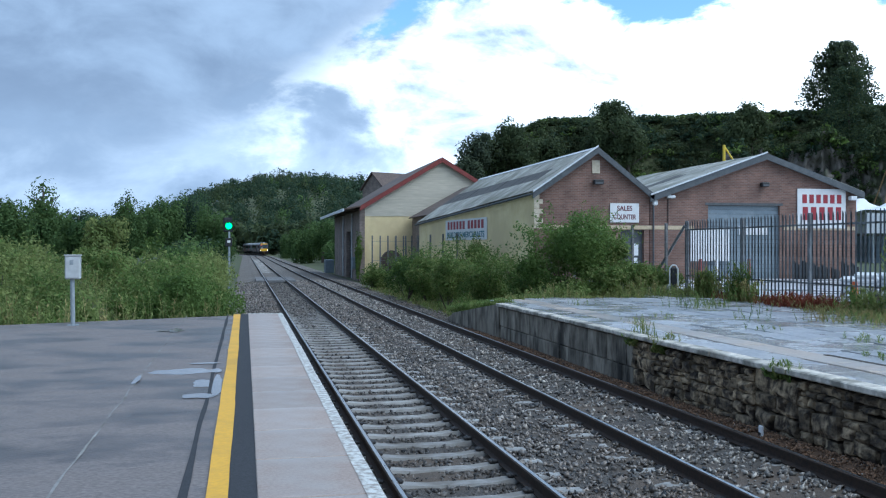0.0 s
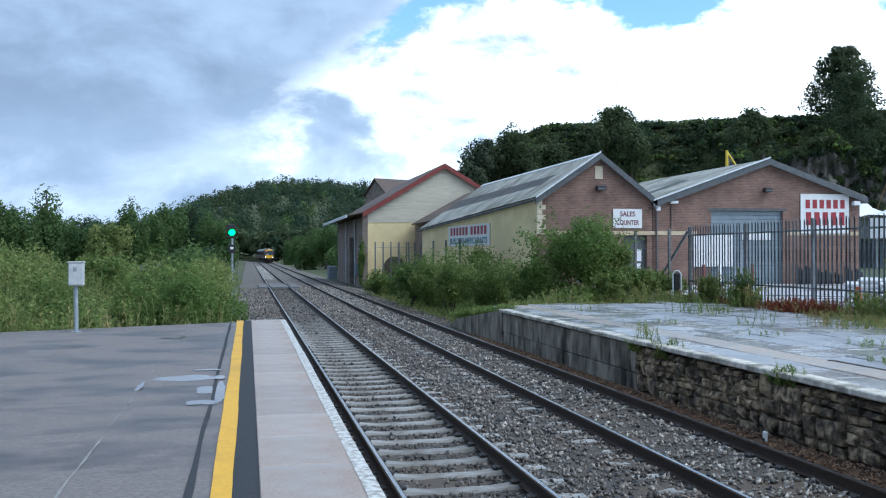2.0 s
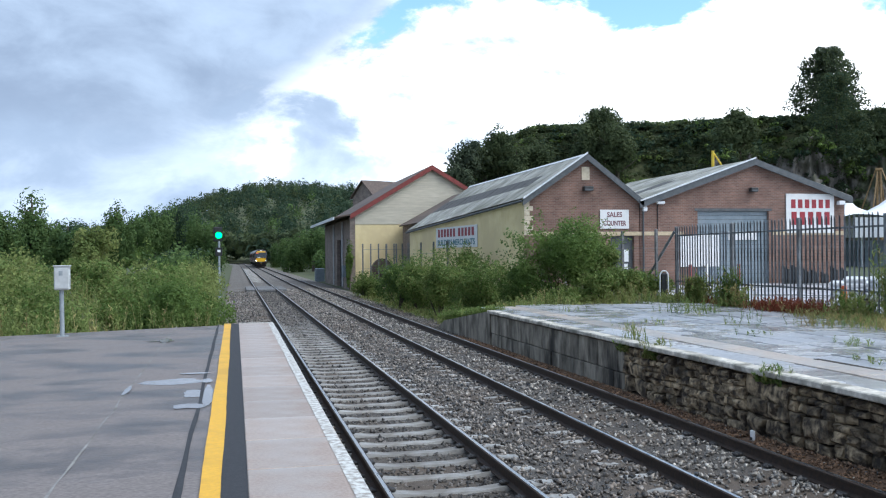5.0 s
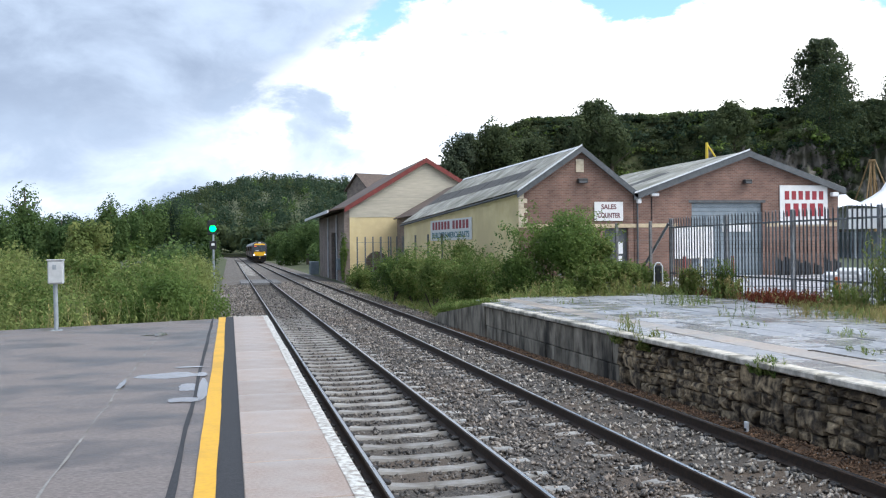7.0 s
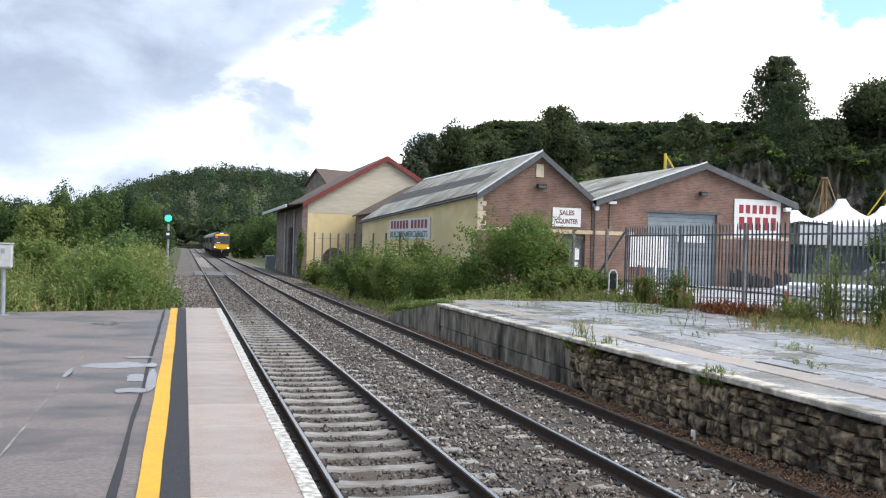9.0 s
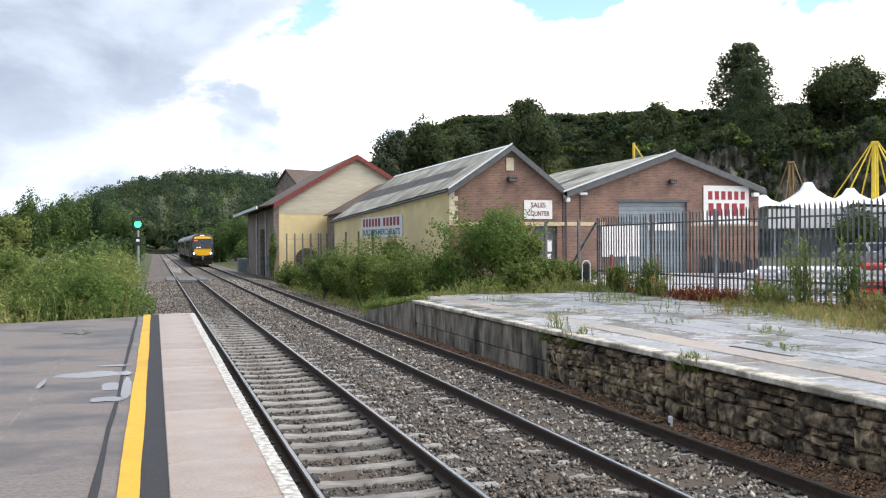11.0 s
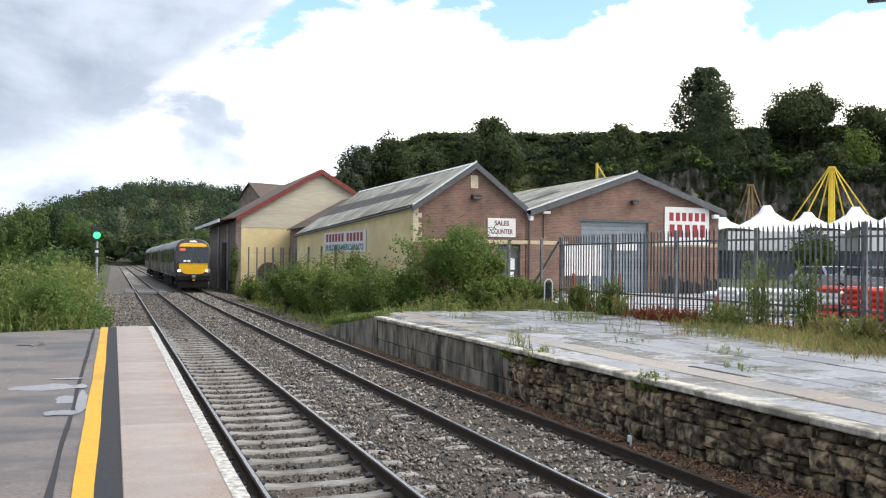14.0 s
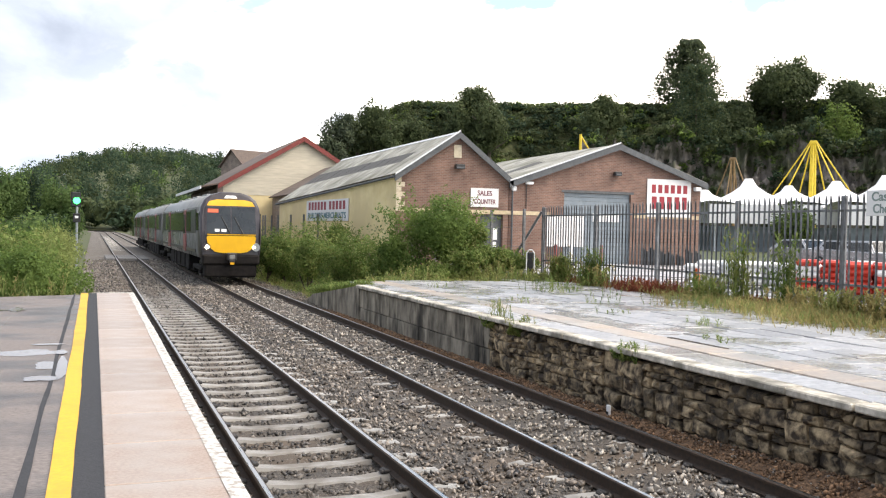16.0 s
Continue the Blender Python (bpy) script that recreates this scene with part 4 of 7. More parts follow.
def bars(parent, word_lengths, x0, x1, z0, z1, y, mat):
    """A row of letter-sized bars for a name that is not spelt out."""
    n = sum(word_lengths) + 0.6 * (len(word_lengths) - 1)
    w = (x1 - x0) / n
    x = x0
    for k in word_lengths:
        for i in range(k):
            part("letter_bar", box(x + 0.17 * w, x + 0.80 * w, y - 0.012, y, z0, z1), mat, parent)
            x += w
        x += 0.6 * w


FACE = 40.0
def build_sales_building():
    g = 0.55
    e = empty("sales_building")
    tagged(e, "red brick gabled sales building with cream side wall", "building")
    l, a, r = (12.78, 4.94), (15.72, 6.92), (18.38, 4.80)
    wall_with_hole(gable_outline(*l, *a, *r, g, [(16.95, 18.12, 3.24)]), 0, FACE, FACE + 0.3, "brick", e, "front_wall")
    # the door's dark grey stands in for shade inside the recess
    part("door", box(16.95, 18.12, FACE + 0.2, FACE + 0.28, g, 3.24), M["fascia"], e, "shutter door in recess-shade grey")
    part("notice", box(17.62, 17.9, FACE + 0.16, FACE + 0.195, 2.05, 2.6), M["white"], e, "white notice")
    part("notice", box(17.62, 17.86, FACE + 0.16, FACE + 0.195, 1.7, 1.95), M["white"], e, "white notice")
    part("stone_band", box(13.0, 20.6, FACE - 0.03, FACE - 0.002, 3.26, 3.44, 0.005), M["band"], e, "sandstone band")
    # skewed cream wall along the line
    bl, br = (11.15, 59.4), (15.25, 58.8)
    b = bmesh.new()
    q = [(12.78, FACE + 0.02, g), (11.15, 59.4, g), (11.15, 59.4, 4.02), (12.78, FACE + 0.02, 4.94)]
    v = [b.verts.new(p) for p in q] + [b.verts.new((p[0] + 0.3, p[1], p[2])) for p in q]
    for f in ((0, 1, 2, 3), (7, 6, 5, 4), (0, 4, 5, 1), (1, 5, 6, 2), (2, 6, 7, 3), (3, 7, 4, 0)):
        b.faces.new([v[i] for i in f])
    bmesh.ops.recalc_face_normals(b, faces=b.faces[:])
    link_mesh("side_wall", b, M["cream"], e, "cream rendered side wall")
    part("back_wall", prism([(11.2, g), (11.2, 4.0), (15.2, 6.85), (18.4, 4.8), (18.4, g)], (59.2, 59.4)), M["old_brick"], e)
    for k in range(7):
        z = 3.3 + 0.22 * k
        w = 0.42 if k % 2 else 0.26
        if z < 4.7:
            part("quoin", box(12.77, 12.77 + w, FACE - 0.022, FACE - 0.002, z, z + 0.21, 0.006), M["quoin"], e)
    ef, eb = (12.66, FACE - 0.25, 4.95), (10.98, 59.5, 4.01)
    rf, rb = (15.76, FACE - 0.25, 6.99), (15.25, 59.5, 6.95)
    dark = [(1, i) for i in range(2, 15)]
    sheeted_roof(ef, eb, rf, rb, 15, M["sheet"], e, dark)
    sheeted_roof((18.5, FACE - 0.25, 4.85), (18.5, 59.5, 4.85), rf, rb, 8, M["sheet"], e)
    slope((rf[0] - 0.14, rf[1], rf[2] - 0.06), (rb[0] - 0.14, rb[1], rb[2] - 0.06), (rb[0], rb[1], rb[2] + 0.05), (rf[0], rf[1], rf[2] + 0.05), 0.03, M["trim"], e, "ridge_cap")
    # barge boards
    for p, q in (((12.64, 4.80), (15.74, 6.90)), ((15.74, 6.90), (18.5, 4.78))):
        part("barge_board", prism([(p[0], p[1] - 0.18), (p[0], p[1] + 0.12), (q[0], q[1] + 0.12), (q[0], q[1] - 0.18)], (FACE - 0.30, FACE - 0.22)), M["fascia"], e)
    p, q = (12.64, 4.88), (15.74, 6.98)
    part("verge_trim", prism([(p[0], p[1] + 0.03), (p[0], p[1] + 0.11), (q[0], q[1] + 0.11), (q[0], q[1] + 0.03)], (FACE - 0.36, FACE - 0.301)), M["trim"], e)
    part("gutter", tube((12.60, FACE - 0.2, 4.83), (10.93, 59.5, 3.90), 0.06), M["fascia"], e)
    part("downpipe", tube((18.55, FACE - 0.08, 0.9), (18.55, FACE - 0.08, 4.7), 0.045), M["fascia"], e)
    part("vent", box(15.55, 15.93, FACE - 0.04, FACE - 0.002, 5.82, 6.42, 0.01), M["quoin"], e, "pale gable vent")
    fl = part("floodlight", box(15.55, 16.02, FACE - 0.32, FACE - 0.06, 5.30, 5.52, 0.03), M["black"], e)
    part("lens", box(15.6, 15.97, FACE - 0.335, FACE - 0.322, 5.32, 5.40), M["fascia"], fl)
    s = part("security_light", box(18.5, 18.72, FACE - 0.2, FACE - 0.02, 4.38, 4.62, 0.04), M["white"], e, "white alarm box")
    part("sign", box(16.42, 17.84, FACE - 0.06, FACE - 0.02, 3.58, 4.46, 0.006), M["sign_white"], e, "white sign board")
    sg = e.children[-1]
    lettering("lettering", "SALES", 0.32, M["sign_dark"], sg, pose(17.13, FACE - 0.066, 4.22, 90, 0, 0), width=0.74)
    lettering("lettering", "COUNTER", 0.32, M["sign_dark"], sg, pose(17.13, FACE - 0.066, 3.82, 90, 0, 0), width=1.12)
    # long sign on the cream wall
    ang = math.atan2(59.4 - FACE, 11.15 - 12.78)
    ob = part("sign", box(0, 7.2, -0.06, -0.015, 2.84, 4.0, 0.006), M["sign_white"], e, "white merchant sign board")
    px = 12.78 + (46.2 - FACE) * (11.15 - 12.78) / 19.4
    ob.matrix_basis = Matrix.Translation((px, 46.2, 0)) @ pose(0, 0, 0, 0, 0, math.degrees(ang) + 180) @ Matrix.Translation((-7.2, 0, 0))
    bars(ob, (6, 5), 0.35, 6.85, 3.45, 3.9, -0.06, M["sign_red"])
    lettering("lettering", "BUILDERS MERCHANTS", 0.45, M["sign_teal"], ob, pose(3.6, -0.068, 3.12, 90, 0, 0), width=6.5)


def build_warehouse():
    g = 0.55
    e = empty("warehouse")
    tagged(e, "wide red brick warehouse with a grey roller door", "building")
    l, a, r = (18.42, 4.74), (24.25, 6.78), (29.25, 5.08)
    wall_with_hole(gable_outline(*l, *a, *r, g, [(21.35, 25.1, 4.42)]), 0, FACE, FACE + 0.3, "brick", e, "front_wall")
    for k in range(18):
        z0 = 0.82 + k * 0.2
        part("shutter_slat", box(21.35, 25.1, FACE + 0.15, FACE + 0.2, z0, min(z0 + 0.188, 4.42), 0.004), M["shutter"], e)
    part("shutter_backing", box(21.3, 25.15, FACE + 0.21, FACE + 0.26, g, 4.45), M["fascia"], e)
    part("lintel", box(21.2, 25.25, FACE - 0.02, FACE - 0.002, 4.42, 4.54), M["fascia"], e)
    part("stone_band", box(25.3, 29.2, FACE - 0.03, FACE - 0.002, 3.26, 3.44, 0.005), M["band"], e, "sandstone band")
    part("side_wall", box(28.95, 29.25, FACE + 0.3, 53.8, g, 5.05), M["brick"], e)
    part("back_wall", prism([(18.5, g), (18.5, 4.7), (24.25, 6.7), (29.2, 5.0), (29.2, g)], (53.8, 54.0)), M["brick"], e)
    rf, rb = (24.25, FACE - 0.25, 6.9), (24.25, 54.1, 6.9)
    sheeted_roof((18.4, FACE - 0.25, 4.86), (18.4, 54.1, 4.86), rf, rb, 11, M["sheet"], e, [(0, 3), (1, 3), (1, 7)])
    sheeted_roof((29.5, FACE - 0.25, 5.12), (29.5, 54.1, 5.12), rf, rb, 6, M["sheet"], e)
    for p, q in (((18.3, 4.68), (24.25, 6.76)), ((24.25, 6.76), (29.5, 4.98))):
        part("barge_board", prism([(p[0], p[1] - 0.16), (p[0], p[1] + 0.14), (q[0], q[1] + 0.14), (q[0], q[1] - 0.16)], (FACE - 0.30, FACE - 0.22)), M["fascia"], e)
    p, q = (18.3, 4.80), (24.25, 6.88)
    part("verge_trim", prism([(p[0], p[1] + 0.03), (p[0], p[1] + 0.10), (q[0], q[1] + 0.10), (q[0], q[1] + 0.03)], (FACE - 0.36, FACE - 0.301)), M["trim"], e)
    fl = part("floodlight", box(24.0, 24.4, FACE - 0.3, FACE - 0.05, 5.32, 5.52, 0.03), M["black"], e)
    part("lens", box(24.05, 24.35, FACE - 0.315, FACE - 0.302, 5.34, 5.42), M["fascia"], fl)
    part("camera_housing", box(28.75, 29.1, FACE - 0.3, FACE - 0.05, 4.72, 4.92, 0.03), M["white"], e, "white camera housing")
    part("camera_housing", box(19.2, 19.6, FACE - 0.22, FACE - 0.05, 4.72, 4.86, 0.03), M["white"], e, "white camera housing")
    part("cable", tube((19.3, FACE - 0.03, 3.5), (19.3, FACE - 0.03, 4.75), 0.02), M["black"], e)
    s = part("sign", box(26.0, 28.62, FACE - 0.07, FACE - 0.02, 3.35, 5.26, 0.006), M["sign_white"], e, "white merchant sign board")
    bars(s, (6,), 26.2, 28.45, 4.56, 4.98, FACE - 0.07, M["sign_red"])
    bars(s, (5,), 26.2, 28.45, 3.75, 4.38, FACE - 0.07, M["sign_red"])
    part("sign", box(23.02, 24.54, FACE + 0.10, FACE + 0.14, 3.03, 3.43), M["sign_white"], e, "white notice board")
    part("sign", box(20.4, 22.42, FACE - 0.06, FACE - 0.02, 1.78, 3.28), M["sign_white"], e, "white notice board")


def build_goods_shed():
    e = empty("goods_shed")
    tagged(e, "old goods shed with cream boarded gable and red bargeboards", "building")
    Y, g = 75.7, -0.5
    l, a, r = (9.3, 5.7), (16.1, 9.75), (22.9, 5.7)
    part("front_wall", prism([(l[0], g), (l[0], 5.0), (r[0], 5.0), (r[0], g)], (Y, Y + 0.4)), M["cream"], e, "cream rendered wall")
    part("gable_backing", prism([(l[0], 5.0), l, a, r, (r[0], 5.0)], (Y + 0.08, Y + 0.4)), M["board"], e)
    z = 5.0
    k = (a[1] - l[1]) / (a[0] - l[0])
    while z < 9.6:
        x0 = l[0] if z < l[1] else l[0] + (z - l[1]) / k
        x1 = r[0] if z < l[1] else r[0] - (z - l[1]) / k
        bm = prism([(x0, z), (x1, z), (x1 - (0.16 / k if z > l[1] else 0), z + 0.2), (x0 + (0.16 / k if z > l[1] else 0), z + 0.2)], (Y - 0.03, Y + 0.075))
        part("weatherboard", bm, M["board"], e)
        z += 0.205
    part("corner_pier", box(l[0] - 0.08, l[0] + 0.35, Y - 0.06, Y + 0.7, g, 5.6), M["old_brick"], e, "dark brick corner pier")
    # side to the line, with a tall dark doorway
    y = Y + 0.7
    for y1, top in ((82.0, 0), (86.4, 3.9), (98.0, 0)):
        if top:
            part("side_wall", box(l[0], l[0] + 0.4, y, y1, top, 5.5), M["old_brick"], e, "weathered brick side wall")
            part("doorway", box(l[0] + 0.3, l[0] + 0.4, y, y1, g, top), M["dark"], e, "dark boarded doorway")
        else:
            part("side_wall", box(l[0], l[0] + 0.4, y, y1, g, 5.5), M["old_brick"], e, "weathered brick side wall")
        y = y1
    for yy in (81.2, 88.5):
        part("downpipe", tube((l[0] - 0.09, yy, -0.3), (l[0] - 0.09, yy, 5.4), 0.08), M["grey_box"], e, "pale downpipe")
    part("junction_box", box(l[0] - 0.3, l[0] - 0.01, 79.0, 80.0, 0.6, 1.6, 0.03), M["shutter"], e, "blue-grey box")
    part("back_wall", prism([(l[0], g), l, a, r, (r[0], g)], (97.8, 98.0)), M["old_brick"], e)
    for (x0, z0, x1, z1) in ((9.2, 5.83, 16.1, 9.95), (16.1, 9.95, 24.1, 5.15)):
        for c in range(6):
            s0, s1 = c / 6, (c + 1) / 6
            slope((x0 + (x1 - x0) * s0, Y - 0.35, z0 + (z1 - z0) * s0), (x0 + (x1 - x0) * s0, 98.4, z0 + (z1 - z0) * s0),
                  (x0 + (x1 - x0) * s1, 98.4, z0 + (z1 - z0) * s1), (x0 + (x1 - x0) * s1, Y - 0.35, z0 + (z1 - z0) * s1), 0.08, M["tile"], e, "roof_course")
        b0, b1 = (x0, z0), (x1, z1)
        part("barge_board", prism([(b0[0], b0[1] - 0.42), (b0[0], b0[1] - 0.02), (b1[0], b1[1] - 0.02), (b1[0], b1[1] - 0.42)], (Y - 0.42, Y - 0.34)), M["red_paint"], e, "red bargeboard")
    slope((7.9, Y - 0.45, 5.60), (7.9, 98.4, 5.60), (9.25, 98.4, 5.86), (9.25, Y - 0.45, 5.86), 0.10, M["tile"], e, "canopy", "flat eaves canopy")
    part("eaves_board", box(7.80, 7.90, Y - 0.45, 98.4, 5.36, 5.60), M["trim"], e, "pale eaves board")
    # lean-to between the two buildings
    w = empty("link_building")
    tagged(w, "low brown-roofed lean-to between shed and sales building", "building")
    part("wall", box(13.6, 22.5, 64.0, 75.6, g, 4.9), M["old_brick"], w, "weathered brick wall")
    part("gable", prism([(13.6, 4.9), (17.8, 7.2), (22.5, 4.9)], (64.0, 64.3)), M["dark"], w, "dark boarded gable")
    for (x0, z0, x1, z1) in ((13.2, 4.85, 17.8, 7.4), (17.8, 7.4, 22.9, 4.7)):
        for c in range(4):
            s0, s1 = c / 4, (c + 1) / 4
            slope((x0 + (x1 - x0) * s0, 63.6, z0 + (z1 - z0) * s0), (x0 + (x1 - x0) * s0, 75.2, z0 + (z1 - z0) * s0),
                  (x0 + (x1 - x0) * s1, 75.2, z0 + (z1 - z0) * s1), (x0 + (x1 - x0) * s1, 63.6, z0 + (z1 - z0) * s1), 0.08, M["tile"], w, "roof_course")
    part("downpipe", tube((13.4, 63.9, 0), (13.4, 63.9, 4.6), 0.08), M["black"], w)


def build_house():
    e = empty("house", pose(24.2, 149, 7.0, 0, 0, -65))
    tagged(e, "distant stone house with brown tiled roof", "house")
    part("wall", prism([(-3.2, -3), (-3.2, 5.0), (0, 7.3), (3.2, 5.0), (3.2, -3)], (-4.5, 4.5)), M["old_brick"], e)
    for s in (-1, 1):
        slope((s * 3.6, -4.9, 4.75), (s * 3.6, 4.9, 4.75), (0, 4.9, 7.5), (0, -4.9, 7.5), 0.12, M["tile"], e, "roof")
    w = part("window", box(-0.6, 0.6, -4.56, -4.5, 2.4, 3.8), M["white"], e)
    part("pane", box(-0.5, 0.5, -4.575, -4.561, 2.5, 3.7), M["glass"], w)


build_sales_building()
build_warehouse()
build_goods_shed()
build_house()



# ---- the train ----
CAR = 23.6
HALF = [(0.0, 3.72), (0.45, 3.70), (0.85, 3.58), (1.12, 3.36), (1.27, 3.05), (1.33, 2.6), (1.345, 2.0), (1.34, 1.5), (1.30, 1.0), (1.26, 0.82)]


def ring(y, scale_x=1.0, dz=0.0, lean=0.0):
    pts = [(x * scale_x, z + dz * (z - 0.82) / 2.9) for x, z in HALF]
    full = pts + [(-x, z) for x, z in pts[::-1][:-1]]
    return [(x, y + lean * max(0.0, z - 1.75), z) for x, z in full]


def loft(rings, bm=None, caps=(True, True)):
    b = bmesh.new()
    rr = [[b.verts.new(p) for p in r] for r in rings]
    n = len(rr[0])
    for s, t in zip(rr, rr[1:]):
        for i in range(n):
            b.faces.new((s[i], s[(i + 1) % n], t[(i + 1) % n], t[i]))
    if caps[0]:
        b.faces.new(rr[0])
    if caps[1]:
        b.faces.new(rr[-1][::-1])
    bmesh.ops.recalc_face_normals(b, faces=b.faces[:])
    return join(bm, b)


def carriage(cab):
    """One coach; its leading end at y = 0, its length behind it."""
    e = empty("railway_carriage")
    y0 = 0.9 if cab else 0.35
    y1 = CAR - 0.35
    bm = loft([ring(y0), ring(y1)])
    for f in bm.faces:
        c = f.calc_center_median()
        f.material_index = 1 if c.z > 3.0 else 0
        f.smooth = abs(f.normal.y) < 0.5
    body = part("body", bm, [M["t_grey"], M["t_roof"]], e, "silver-grey bodyshell with a pale roof")
    for s in (-1, 1):
        # dark window band with separate panes
        part("window_band", box(s * 1.335 if s > 0 else -1.365, 1.365 if s > 0 else -1.335, y0 + 0.9, y1 - 0.5, 1.86, 2.96, 0.01), M["t_dark"], body, "dark window band")
        y = y0 + 2.9
        while y < y1 - 3.4:
            part("window", box(1.36 if s > 0 else -1.374, 1.374 if s > 0 else -1.36, y, y + 1.5, 1.93, 2.88, 0.006), M["glass"], body)
            y += 1.62
        for yd in (CAR * 0.29, CAR * 0.71):
            d = part("door", box(1.33 if s > 0 else -1.385, 1.385 if s > 0 else -1.33, yd - 0.65, yd + 0.65, 0.95, 2.98, 0.02), M["t_pink"], body, "rose-red sliding door")
            for q in (-0.32, 0.32):
                part("door_window", box(1.38 if s > 0 else -1.392, 1.392 if s > 0 else -1.38, yd + q - 0.2, yd + q + 0.2, 1.8, 2.75, 0.02), M["glass"], d)
        part("skirt_stripe", box(1.30 if s > 0 else -1.352, 1.352 if s > 0 else -1.30, y0 + 0.9, y1 - 0.5, 1.02, 1.16), M["t_dark"], body, "dark lower stripe")
    for k in range(4):
        yy = y0 + 3.5 + k * (CAR - 8) / 3.5
        part("roof_unit", box(-0.6, 0.6, yy, yy + 2.2, 3.62, 3.745, 0.03), M["t_roof"], body)
    # underframe
    k = 0
    y = y0 + 5.4
    rnd = random.Random(5)
    while y < y1 - 6.5:
        w = rnd.uniform(1.0, 2.2)
        part("equipment_case", box(-1.2, 1.2, y, y + w, 0.28, 1.05, 0.04), M["t_under"], e, "grimy underfloor case")
        y += w + rnd.uniform(0.15, 0.7)
    for yb in (3.4, CAR - 3.4):
        fr = part("bogie", box(-1.12, 1.12, yb - 1.75, yb + 1.75, 0.42, 0.62, 0.04, box(-0.4, 0.4, yb - 0.5, yb + 0.5, 0.5, 0.82)), M["t_under"], e, "dark bogie frame")
        for yw in (yb - 1.3, yb + 1.3):
            for s in (-1, 1):
                part("wheel", tube((s * 0.68, yw, 0.42), (s * 0.82, yw, 0.42), 0.42, 0.42, 20), M["t_steel"], fr)
                part("axlebox", box(s * 1.0 - 0.14, s * 1.0 + 0.14, yw - 0.22, yw + 0.22, 0.28, 0.58, 0.04), M["t_under"], fr, "grimy axlebox")
            part("axle", tube((-0.7, yw, 0.42), (0.7, yw, 0.42), 0.08), M["t_under"], fr)
    if cab:
        nose(e)
    else:
        part("gangway", box(-0.6, 0.6, -0.02, 0.4, 0.95, 3.1, 0.05), M["t_under"], e, "black gangway bellows")
    part("gangway", box(-0.6, 0.6, CAR - 0.4, CAR + 0.02, 0.95, 3.1, 0.05), M["t_under"], e, "black gangway bellows")
    for ob in e.children:
        if ob.name.split(".")[0] in ("body", "cab", "gangway"):
            ob.location.z = 0.22
    return e


def front_y(z):
    """Forward face of the cab at height z on the centre line."""
    return -0.02 if z < 1.9 else -0.02 + (z - 1.9) * 0.30


